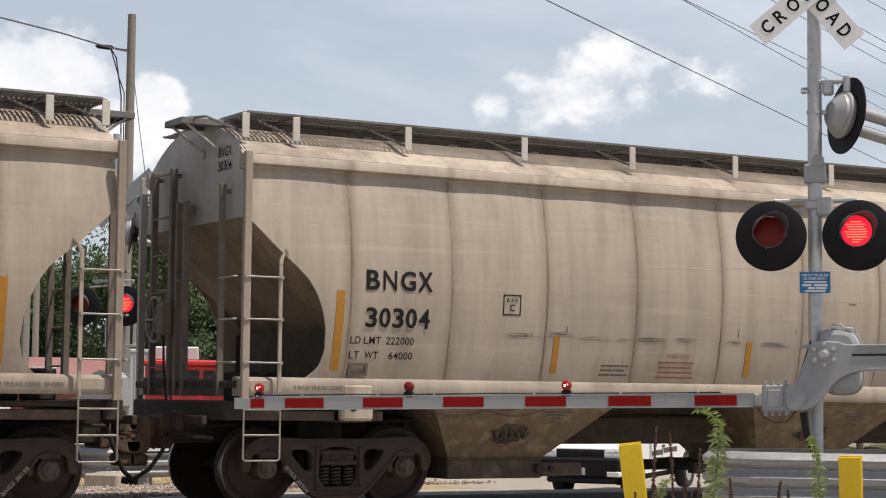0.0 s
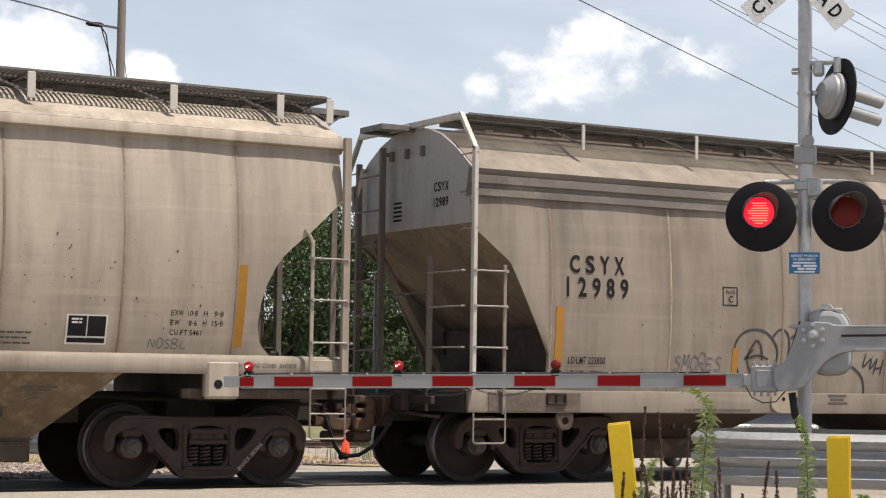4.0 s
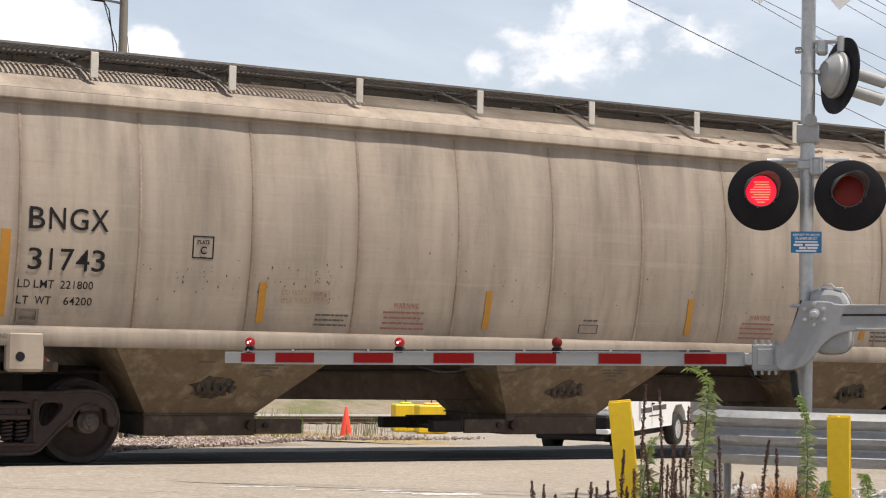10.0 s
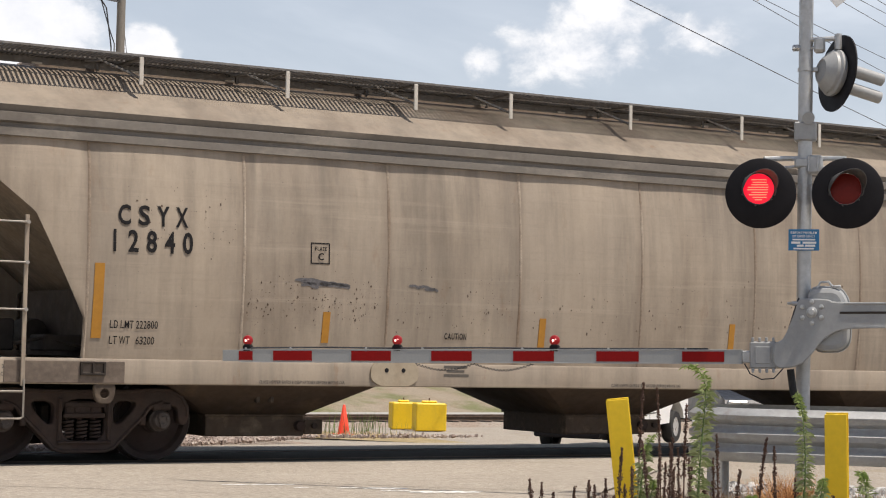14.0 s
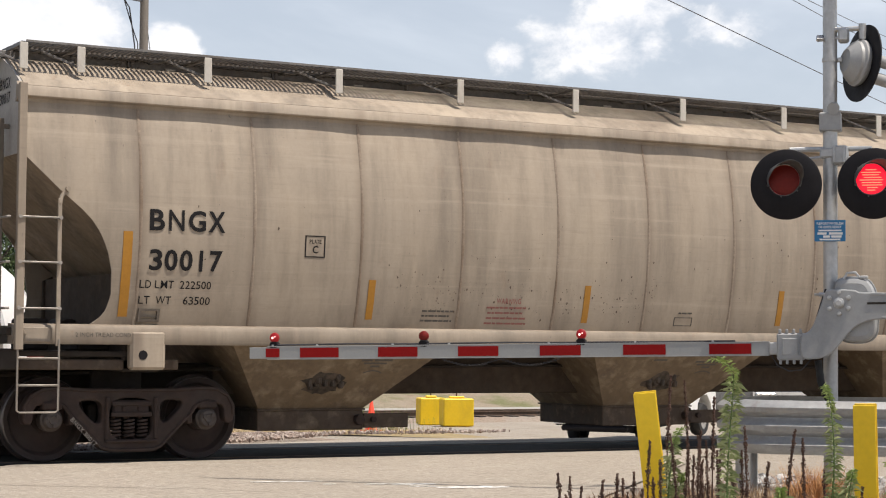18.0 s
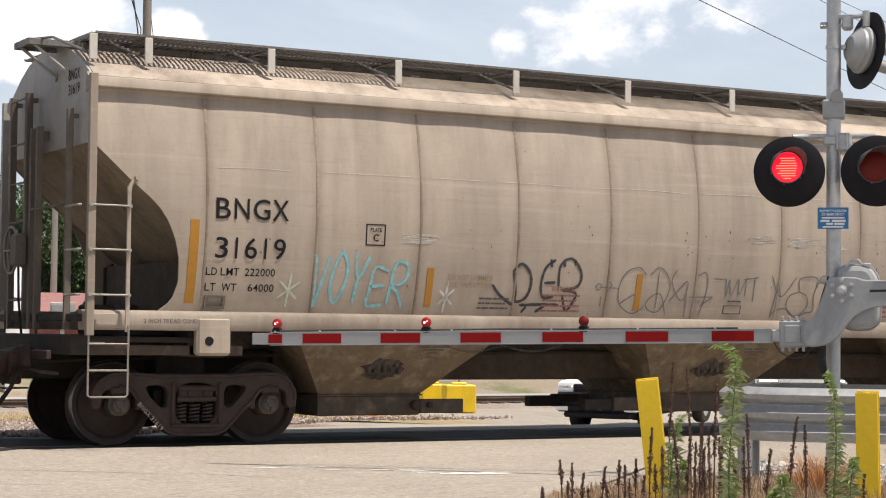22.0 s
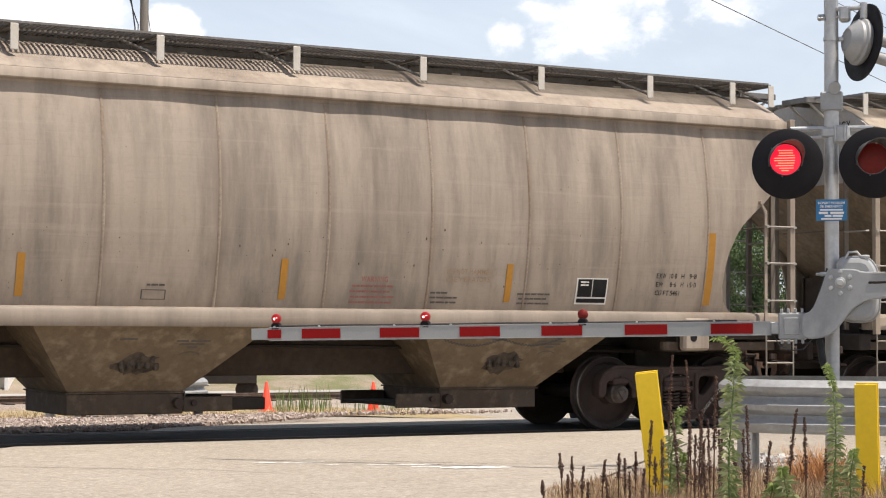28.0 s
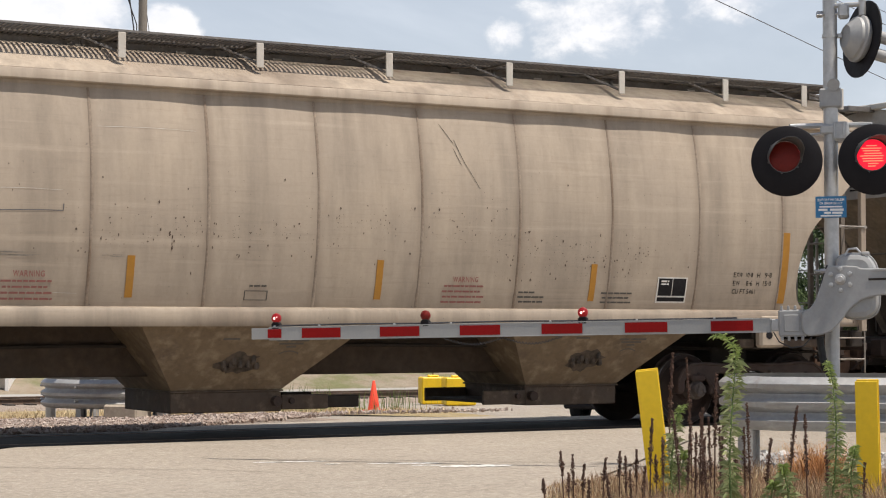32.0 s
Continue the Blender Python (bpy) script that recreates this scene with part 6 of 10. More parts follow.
line_tag(by["31619"], A, [[(-2.17, 1.87), (-2.13, 1.82), (-2.08, 1.87), (-2.12, 1.90), (-2.17, 1.87)], [(-2.08, 1.75), (-2.07, 1.62)], [(-2.12, 1.86), (-1.84, 1.85)], [(-2.01, 1.93), (-1.93, 1.89), (-2.01, 1.79)], [(-1.44, 2.02), (-1.55, 2.11), (-1.73, 2.05), (-1.82, 1.88), (-1.80, 1.67), (-1.63, 1.55), (-1.50, 1.57), (-1.42, 1.64)], [(-1.80, 1.65), (-1.63, 1.76), (-1.48, 1.81)], [(-1.38, 2.02), (-1.25, 2.12), (-1.12, 2.03), (-1.06, 1.88), (-1.12, 1.70), (-1.21, 1.57), (-1.35, 1.59), (-1.40, 1.68), (-1.29, 1.78), (-1.18, 1.77), (-1.08, 1.53)], [(-1.25, 2.08), (-1.25, 1.61)], [(-0.98, 2.09), (-1.04, 1.95), (-0.91, 1.74), (-0.82, 1.75), (-0.80, 1.96), (-1.06, 1.70)]], 0.008, M["spray_grey"], 410, "thin grey sprayed graffiti tag")
line_tag(by["31619"], A, [[(-0.80, 1.89), (-0.78, 1.50)], [(-0.64, 2.03), (-0.52, 2.07), (-0.48, 1.89), (-0.56, 1.52)], [(-0.76, 1.76), (-0.38, 1.77)], [(-0.38, 1.77), (-0.56, 1.65)], [(-0.40, 2.00), (-0.20, 1.99)], [(-0.20, 2.01), (-0.18, 1.78), (-0.14, 1.99), (-0.10, 1.80), (0.00, 2.00), (0.02, 1.80), (0.12, 2.00), (0.12, 1.79)], [(0.08, 2.00), (0.32, 2.03)], [(0.26, 2.02), (0.26, 1.72)]], 0.008, M["spray_grey"], 411, "thin grey sprayed graffiti tag")
line_tag(by["31619"], A, [[(0.54, 2.06), (0.71, 1.79), (0.94, 2.05)], [(0.71, 1.79), (0.65, 1.99), (0.63, 1.81), (0.58, 1.52)], [(0.58, 1.52), (0.65, 1.61), (0.81, 1.64), (0.90, 1.57), (1.02, 1.53), (1.15, 1.59), (1.27, 1.62), (1.25, 1.80), (1.28, 2.04), (1.00, 2.03), (1.02, 1.86)], [(1.00, 1.86), (0.85, 1.80), (0.83, 1.66), (1.00, 1.54), (1.16, 1.67), (1.13, 1.81), (1.00, 1.86)], [(1.28, 1.91), (1.34, 2.05), (1.42, 2.07), (1.53, 1.99)], [(1.53, 1.99), (1.70, 2.11), (1.84, 2.05), (1.86, 1.92), (1.74, 1.83), (1.57, 1.81), (1.55, 1.70), (1.70, 1.63), (1.86, 1.76)], [(1.89, 2.13), (1.89, 1.61)], [(1.44, 1.62), (1.89, 1.62)]], 0.009, M["spray_grey"], 420, "thin grey sprayed graffiti tag")
line_tag(by["31619"], A, [[(1.40, 1.64), (1.52, 1.52)], [(2.28, 2.21), (2.24, 2.04), (1.95, 1.89)], [(2.08, 1.98), (2.22, 1.93), (2.28, 1.78), (2.31, 1.54)], [(2.31, 1.54), (2.15, 1.62), (2.19, 1.74), (2.33, 1.83), (2.43, 1.80), (2.37, 1.64), (2.31, 1.54)], [(2.44, 1.69), (2.87, 1.64)], [(2.60, 1.81), (2.87, 1.64), (2.60, 1.55)]], 0.009, M["spray_grey"], 421, "thin grey sprayed graffiti tag")
line_tag(by["31619"], A, [[(4.48, 2.06), (4.36, 2.05), (4.34, 1.94), (4.43, 1.82)], [(4.52, 1.79), (4.53, 2.12), (4.64, 2.12), (4.68, 2.00), (4.54, 1.94), (4.68, 1.77)], [(4.69, 2.18), (4.74, 1.89), (4.83, 1.87), (4.87, 2.15)], [(4.87, 2.13), (4.91, 1.89), (5.00, 1.91), (4.99, 2.17)], [(4.99, 1.99), (5.10, 2.13), (5.07, 2.19), (5.00, 2.07), (5.05, 1.86), (5.19, 1.86)], [(5.18, 2.19), (5.12, 1.88), (5.20, 1.76)], [(5.38, 2.14), (5.19, 1.68), (5.33, 1.66)], [(4.62, 1.71), (5.06, 1.72), (4.71, 1.79)], [(4.72, 1.77), (4.67, 1.65)], [(5.06, 1.72), (4.69, 1.63)]], 0.014, M["spray_black"], 430, "black sprayed graffiti tag with an arrow")
line_tag(by["30017"], A, [[(4.59, 2.16), (4.66, 2.10), (4.74, 2.06), (4.79, 1.91), (4.84, 1.73)], [(4.57, 2.13), (4.61, 2.17), (4.65, 2.13), (4.61, 2.08), (4.57, 2.12)], [(4.77, 2.38), (4.84, 2.18), (4.95, 1.97), (4.86, 1.98), (4.80, 2.07), (4.74, 2.08)], [(5.10, 2.08), (5.00, 2.06), (4.97, 1.99), (5.04, 1.97), (5.13, 2.00)], [(4.97, 2.04), (5.11, 2.06)], [(5.12, 2.37), (5.16, 2.07), (5.27, 1.66)], [(4.96, 2.16), (5.12, 2.35), (5.31, 2.16)], [(4.99, 1.90), (5.10, 1.92)], [(5.04, 1.84), (5.13, 1.87)], [(5.48, 2.23), (5.40, 2.20), (5.42, 2.10), (5.54, 2.14), (5.56, 2.27), (5.58, 2.31), (5.55, 2.18), (5.46, 2.09)]], 0.013, M["spray_black"], 440, "black sprayed graffiti tag with a circle")
line_tag(by["30017"], A, [[(5.64, 2.21), (5.58, 1.94)], [(5.48, 2.07), (5.74, 2.10)], [(5.59, 2.08), (5.73, 1.99)], [(5.76, 2.10), (5.89, 2.09)], [(5.74, 2.07), (5.82, 2.08), (5.80, 1.98), (5.95, 1.98)], [(5.81, 2.15), (5.84, 2.14)], [(5.98, 2.14), (6.09, 2.16), (6.22, 2.14), (6.22, 2.07), (6.12, 2.04), (6.03, 2.08), (6.09, 2.13), (6.21, 2.11)], [(6.02, 2.23), (6.15, 2.29), (6.33, 2.22), (6.36, 2.10), (6.28, 1.98), (6.10, 1.96), (5.97, 2.04), (5.97, 2.16), (6.02, 2.23)], [(6.51, 2.18), (6.43, 2.15), (6.46, 2.09), (6.54, 2.12), (6.51, 2.18)], [(6.65, 2.16), (6.59, 2.13), (6.63, 2.09), (6.76, 2.23), (6.60, 1.98)]], 0.013, M["spray_black"], 441, "black sprayed graffiti tag with a circle")
line_tag(by["30017"], A, [[(6.47, 2.02), (6.55, 2.02)], [(6.36, 2.04), (6.40, 2.02)], [(6.68, 2.02), (6.72, 2.00)], [(6.02, 1.92), (6.05, 1.89)], [(6.10, 1.89), (6.12, 1.87)], [(4.61, 1.86), (4.64, 1.84)], [(4.71, 1.89), (4.73, 1.87)], [(5.27, 1.98), (5.40, 2.00)], [(5.43, 1.99), (5.45, 2.05)]], 0.013, M["spray_black"], 442, "black sprayed graffiti tag with a circle")
line_tag(by["31777"], A, [[(-3.68, 2.10), (-3.62, 2.32), (-3.44, 2.55), (-3.28, 2.67), (-3.17, 2.65)], [(-3.35, 2.78), (-3.28, 2.74), (-3.18, 2.73), (-3.17, 2.53)], [(-3.35, 2.78), (-3.31, 2.80), (-3.25, 2.74)], [(-3.03, 2.88), (-3.13, 2.82), (-3.15, 2.67), (-3.02, 2.61), (-2.97, 2.74), (-3.05, 2.76)], [(-2.90, 2.86), (-2.97, 2.67), (-2.84, 2.63), (-2.77, 2.78), (-2.90, 2.86)], [(-2.75, 2.88), (-2.76, 2.67), (-2.64, 2.65), (-2.62, 2.82), (-2.72, 2.88)], [(-2.65, 3.01), (-2.62, 2.90), (-2.50, 3.01), (-2.47, 2.93)], [(-2.55, 2.93), (-2.59, 2.71), (-2.46, 2.63)], [(-2.47, 2.90), (-2.31, 2.86), (-2.39, 2.74), (-2.46, 2.78)]], 0.019, M["spray_faint"], 450, "faded grey sprayed graffiti tag")
line_tag(by["31777"], A, [[(-2.26, 2.82), (-2.33, 2.67), (-2.18, 2.61), (-2.13, 2.78), (-2.26, 2.82)], [(-2.10, 2.74), (-1.93, 2.74), (-1.87, 2.59), (-2.02, 2.46), (-2.12, 2.53), (-2.00, 2.63)], [(-2.95, 2.93), (-2.78, 2.93), (-2.65, 2.99)], [(-2.39, 2.93), (-2.21, 2.86), (-2.08, 2.78)]], 0.019, M["spray_faint"], 451, "faded grey sprayed graffiti tag")
line_tag(by["31777"], A, [[(-2.97, 2.59), (-2.84, 2.52)], [(-2.90, 2.63), (-2.94, 2.48)], [(-2.84, 2.61), (-2.79, 2.50), (-2.74, 2.63), (-2.68, 2.52)], [(-2.58, 2.61), (-2.67, 2.57), (-2.63, 2.52), (-2.56, 2.55)], [(-2.38, 2.59), (-2.51, 2.57), (-2.55, 2.44), (-2.42, 2.40), (-2.33, 2.44)], [(-2.35, 2.44), (-2.17, 2.35)], [(-2.25, 2.48), (-2.27, 2.31)], [(-2.17, 2.44), (-2.34, 2.34)], [(-1.97, 2.46), (-2.06, 2.29), (-2.00, 2.15), (-1.96, 2.21), (-1.88, 2.13), (-1.79, 2.13), (-2.00, 2.13)], [(-1.87, 2.67), (-1.89, 2.48), (-2.01, 2.40)]], 0.016, M["spray_grey"], 460, "grey sprayed graffiti tag")
line_tag(by["31777"], A, [[(-6.27, 1.65), (-6.35, 1.90), (-6.19, 1.73), (-6.10, 1.91), (-6.02, 1.68)], [(-5.92, 1.84), (-5.93, 1.68)], [(-5.93, 1.76), (-5.79, 1.77)], [(-5.78, 1.86), (-5.80, 1.68)], [(-5.51, 1.83), (-5.52, 1.89), (-5.63, 1.88), (-5.70, 1.68), (-5.59, 1.68)], [(-5.47, 1.86), (-5.48, 1.68)], [(-5.48, 1.75), (-5.23, 1.73)], [(-5.21, 1.85), (-5.23, 1.69)], [(-5.10, 1.91), (-5.10, 1.75), (-5.04, 1.61), (-4.96, 1.68), (-5.02, 1.76), (-5.14, 1.69), (-5.18, 1.73)]], 0.016, M["spray_green"], 470, "dark green sprayed graffiti tag")
line_tag(by["12989"], B, [[(-4.30, 1.34), (-4.40, 1.60), (-4.36, 1.81), (-4.18, 1.93), (-3.94, 1.93), (-3.76, 1.81), (-3.68, 1.63), (-3.76, 1.35)], [(-4.05, 1.81), (-4.18, 1.60), (-4.13, 1.42), (-4.02, 1.39), (-3.94, 1.53), (-3.97, 1.74), (-4.05, 1.81)], [(-4.23, 1.56), (-4.00, 1.61), (-3.83, 1.56)], [(-4.23, 1.56), (-4.09, 1.69)], [(-3.78, 1.84), (-3.66, 1.95), (-3.53, 1.91), (-3.49, 1.74), (-3.52, 1.47)], [(-3.47, 1.84), (-3.32, 1.93), (-3.13, 1.89), (-3.11, 1.77), (-3.26, 1.56), (-3.32, 1.42), (-3.21, 1.39), (-2.90, 1.49), (-2.58, 1.54), (-2.35, 1.46), (-2.19, 1.31), (-2.15, 1.10)], [(-3.68, 1.31), (-3.55, 1.37), (-3.42, 1.31), (-3.41, 1.10)]], 0.016, M["spray_black"], 480, "bold black sprayed graffiti outline")
line_tag(by["12989"], B, [[(-2.16, 1.67), (-2.20, 1.49), (-2.06, 1.60), (-2.08, 1.46), (-1.95, 1.60)], [(-1.95, 1.61), (-2.01, 1.39)], [(-2.01, 1.46), (-1.85, 1.49)], [(-1.84, 1.60), (-1.89, 1.39)]], 0.014, M["spray_black"], 490, "black sprayed graffiti initials")
c = by["30304"]
for i, (x0, x1, z, n) in enumerate(((-5.2, -4.75, 2.03, 16), (-4.6, -4.2, 2.05, 18), (-4.15, -3.7, 2.02, 8), (-3.6, -3.4, 2.02, 7), (-3.28, -2.75, 2.02, 24), (-2.7, -2.3, 2.03, 9),
                                    (-1.9, -1.65, 2.02, 9), (-1.32, -0.87, 2.0, 18), (-0.45, 0.0, 2.01, 10), (0.72, 1.2, 2.03, 9), (2.72, 3.2, 2.0, 12))):
    scuff(c, A, x0, x1, z, n, 0.026, M["scrape_soft"], 500 + i, "grey rub marks across the paint")
line_tag(c, A, [[(0.10, 2.57), (0.17, 2.575), (0.23, 2.56)], [(0.14, 2.19), (0.20, 2.22), (0.24, 2.21)], [(0.15, 2.16), (0.21, 2.18)], [(0.17, 2.16), (0.165, 1.95), (0.17, 1.76)], [(1.62, 2.39), (1.72, 2.40), (1.79, 2.37)], [(1.68, 2.37), (1.78, 2.36)], [(1.42, 2.5), (1.47, 2.5)],
                [(-4.35, 2.16), (-4.35, 2.08)], [(0.42, 2.08), (0.42, 1.9)], [(-0.78, 2.22), (-0.78, 2.16)], [(-1.72, 2.2), (-1.72, 2.08)]], 0.006, M["scrape_grey"], 52, "small dark gouges in the paint")
line_tag(c, A, [[(x0, z), (x0 + w / 2, z + 0.012), (x0 + w, z + 0.005)] for x0, z, w in ((-3.2, 2.93, 1.1), (-1.95, 2.98, 1.2), (-0.6, 3.0, 1.1), (0.7, 2.99, 0.6), (-4.5, 2.55, 1.1), (-1.9, 2.62, 1.0), (-0.6, 2.6, 1.2))], 0.002, M["scrape"], 53, "long pale scratch in the paint")
tag(c, A, "NDSBL", 6.32, 1.54, 0.42, 0.10, 0.006, M["spray_grey"], 51)
c = by["30186"]
line_tag(c, A, [[(2.26, 3.64), (2.35, 3.52), (2.44, 3.40)], [(2.44, 3.46), (2.56, 3.2), (2.76, 2.89)], [(2.42, 3.36), (2.52, 3.16)]], 0.003, M["grime"], 61, "dark scrape in the paint")
for i, (x0, x1, z, n, drop, mat) in enumerate(((-4.46, -3.73, 2.26, 22, -0.34, M["scrape"]), (-4.40, -3.75, 2.28, 7, -0.34, M["seam"]), (-5.14, -4.87, 2.64, 4, 0.02, M["scrape_grey"]), (-4.93, -4.70, 2.22, 8, 0.0, M["scrape_grey"]),
                                               (-5.86, -5.76, 1.97, 5, 0.0, M["scrape_grey"]), (-5.35, -5.24, 2.04, 5, 0.0, M["scrape_grey"]), (-3.24, -2.6, 2.03, 12, 0.0, M["scrape_soft"]), (-4.6, -3.5, 2.20, 14, 0.01, M["scrape_soft"]),
                                               (-1.85, -1.6, 2.02, 5, 0.0, M["scrape_soft"]))):
    scuff(c, A, x0, x1, z, n, 0.022 if drop > -0.1 else 0.035, mat, 520 + i, "rub marks across the paint", drop)
line_tag(c, A, [[(-4.93 + 0.035 * q, 2.42 - 0.03 * (q % 3)), (-4.93 + 0.035 * q, 2.1), (-4.925 + 0.035 * q, 1.72 + 0.09 * (q % 4))] for q in range(8)], 0.0025, M["scrape_grey"], 64, "thin dark drips in the paint")
line_tag(c, A, [[(-3.68, 2.07), (-3.66, 2.0), (-3.55, 1.985), (-3.43, 1.985)], [(-3.05, 2.47), (-2.6, 2.485), (-2.30, 2.485)], [(-2.30, 2.49), (-2.30, 2.56)]], 0.005, M["scrape_grey"], 65, "dark scratch in the paint")
line_tag(c, A, [[(x0, z), (x0 + w / 2, z + 0.01), (x0 + w, z)] for x0, z, w in ((-7.1, 1.66, 1.1), (-5.9, 1.65, 1.2), (-4.5, 1.63, 1.1), (-3.2, 1.62, 1.1), (-5.8, 3.46, 0.8), (-4.5, 3.1, 0.7), (-5.9, 2.68, 0.9), (-3.2, 2.7, 0.9), (-1.9, 3.4, 1.1))], 0.002, M["scrape"], 66, "long pale scratch in the paint")
c = by["12840"]
line_tag(c, B, [[(7.0 + 0.07 * q, 2.85), (7.02 + 0.07 * q, 2.55), (6.99 + 0.07 * q, 2.32)] for q in range(5)], 0.003, M["scrape_grey"], 62, "dark drip marks in the paint")
rnd = random.Random(8)
strokes = [[(x0 + rnd.uniform(-0.03, 0.03), z), (x0 + w * 0.4, z + rnd.uniform(-0.012, 0.012)), (x0 + w * 0.7, z + rnd.uniform(-0.02, 0.0)), (x0 + w, z - 0.02)]
           for x0, z, w in ((-4.78, 2.05, 0.5), (-4.74, 2.035, 0.62), (-4.72, 2.02, 0.34), (-4.55, 2.005, 0.45), (-4.70, 1.995, 0.2), (-4.30, 2.02, 0.2), (-3.20, 2.02, 0.22), (-3.10, 2.0, 0.16), (-3.3, 2.03, 0.12))]
line_tag(c, B, strokes, 0.016, M["scrape_grey"], 63, "grey scrape marks across the paint")
# Dark dirty end of the sill, laid on as an added thin plate.
M["sill_plate"] = material("dirty_sill_patch", (0.13, 0.10, 0.078), 0.75, grain=(16, 0.25), stain=[((0.05, 0.038, 0.03), 2.2, (1, 1, 1.5), 0.45, 0.7, 0.7), ((0.27, 0.22, 0.16), 5, (1, 1, 0.6), 0.58, 0.75, 0.5)])
for number in ("12989", "12840", "12871"):
    car = by[number]
    ya = B.sill_y - 0.048
    part("sill_plate", Geo().box(-8.10, -6.78, ya, ya + 0.02, 0.872, 1.105, 0.006), M["sill_plate"], car, "dark dirty stretch of the sill, added as a thin plate")
    g = Geo().box(-7.28, -7.0, ya - 0.03, ya + 0.002, 1.075, 1.10, 0.005).box(-7.28, -7.0, ya - 0.03, ya + 0.002, 0.955, 0.98, 0.005)
    for x in (-7.28, -7.15, -7.025):
        g.box(x, x + 0.025, ya - 0.03, ya + 0.002, 0.975, 1.08, 0.004)
    part("card_bracket", g, M["grime"], car)
# rounded lifting plates on the sill of the straight-ended cars
M["plate_beige"] = material("worn_plate_paint", (0.33, 0.275, 0.20), 0.65, grain=(20, 0.12), stain=[((0.17, 0.115, 0.07), 3, (1, 1, 0.5), 0.5, 0.72, 0.6)])
for number in ("12989", "12840", "12871"):
    for x in (-3.5,):
        car = by[number]
        o = [(x + 0.31 * max(-1, min(1, 1.08 * math.cos(a))), 1.02 + 0.15 * max(-1, min(1, 1.2 * math.sin(a)))) for a in [2 * math.pi * q / 24 for q in range(24)]]
        yb = B.sill_y - 0.04
        plate_ = part("lifting_plate", Geo().prism(o, yb - 0.022, yb + 0.004, "y"), M["plate_beige"], car, "rounded beige lifting plate with two holes")
        for d in (-0.11, 0.11):
            part("plate_hole", Geo().rod((x + d, yb - 0.026, 1.05), (x + d, yb - 0.018, 1.05), 0.026, 12), M["black"], plate_)


# ---- chipped paint: small rusty specks in drifts along the sides
def chips(car, k, drifts, seed, mat="chip", label="dark rusty chips in the paint"):
    rnd = random.Random(seed)
    g = Geo()
    for x0, x1, z0, z1, n in drifts:
        for _ in range(int(2.4 * n)):
            x, z = rnd.uniform(x0, x1), z0 + (z1 - z0) * (rnd.random() + rnd.random()) / 2
            if min(abs(x - r) for r in k.ribs) < 0.05:
                continue
            s = 0.002 + 0.010 * rnd.random() ** 3.5
            h = s * rnd.uniform(0.7, 2.2)
            pts = [(x + s * math.cos(a) * rnd.uniform(0.6, 1.2), z + h * math.sin(a) * rnd.uniform(0.6, 1.2)) for a in [2 * math.pi * q / 6 for q in range(6)]]
            g.add([(a, surf_y(k, a, b) - 0.0045, b) for a, b in pts], [tuple(range(6))])
    tagged(part("chip_scatter", g, M[mat], car, label, smooth=0), kind="stuff")


M["chip"] = material("rusty_chip", (0.085, 0.055, 0.04), 0.85, grain=(40, 0.4))
chips(by["12840"], B, [(-5.4, -3.7, 1.4, 2.2, 130), (-3.5, -1.8, 1.35, 2.3, 60), (-1.7, 7.0, 1.3, 2.4, 160), (-6.8, -5.5, 2.2, 3.2, 40)], 101)
chips(by["30186"], A, [(-2.2, 1.0, 2.0, 2.5, 90), (0.9, 3.2, 2.2, 2.7, 50), (3.0, 5.2, 1.7, 2.5, 110), (-7, 7, 1.6, 3.2, 90)], 102)
chips(by["30017"], A, [(-4.2, -0.5, 1.55, 2.2, 130), (-7, 7, 1.6, 3.2, 80), (2.0, 4.5, 1.8, 2.4, 60)], 103)
chips(by["31619"], A, [(-1, 5, 2.2, 2.7, 60), (-7, 7, 1.6, 3.0, 60)], 104)
chips(by["30304"], A, [(-0.5, 3.5, 1.6, 2.4, 90), (4.0, 7.0, 1.6, 2.8, 60)], 105)
chips(by["31743"], A, [(-5.6, -3.5, 1.8, 2.3, 60), (-6, 6, 1.6, 2.6, 60)], 106)
chips(by["12989"], B, [(-6, 6, 1.3, 2.6, 90)], 107)
chips(by["12989"], B, [(6.45, 6.98, 2.1, 2.95, 150)], 109, "scrape", "pale spatter on the paint")
chips(by["31777"], A, [(-6, 6, 1.6, 2.6, 70)], 108)


def roof_flakes(car, k, x0, x1, n, seed):
    """Rusty patches along the eave where the roof paint has peeled."""
    rnd = random.Random(seed)
    g = Geo()
    slope = [(y, z) for y, z in k.roof if -1.41 < y < -1.0]
    (ya, za), (yb, zb) = slope[0], slope[1]
    for _ in range(n):
        x, q = rnd.uniform(x0, x1), abs(rnd.gauss(0.0, 0.28))
        s = 0.012 + 0.07 * rnd.random() ** 3
        h = s * rnd.uniform(0.35, 0.8)
        ring = []
        for i in range(9):
            a, r = 2 * math.pi * i / 9, rnd.uniform(0.55, 1.2)
            w = min(1.0, max(0.02, q + 0.08 + h * r * math.sin(a) / (yb - ya)))
            ring.append((x + 1.6 * s * r * math.cos(a), ya + (yb - ya) * w - 0.002, za + (zb - za) * w + 0.004))
        g.add(ring, [tuple(range(9))])
    tagged(part("roof_flake", g, M["rust"], car, "rusty patches of peeled roof paint", smooth=0), kind="stuff")


roof_flakes(by["31743"], A, 1.2, 8.4, 110, 301)

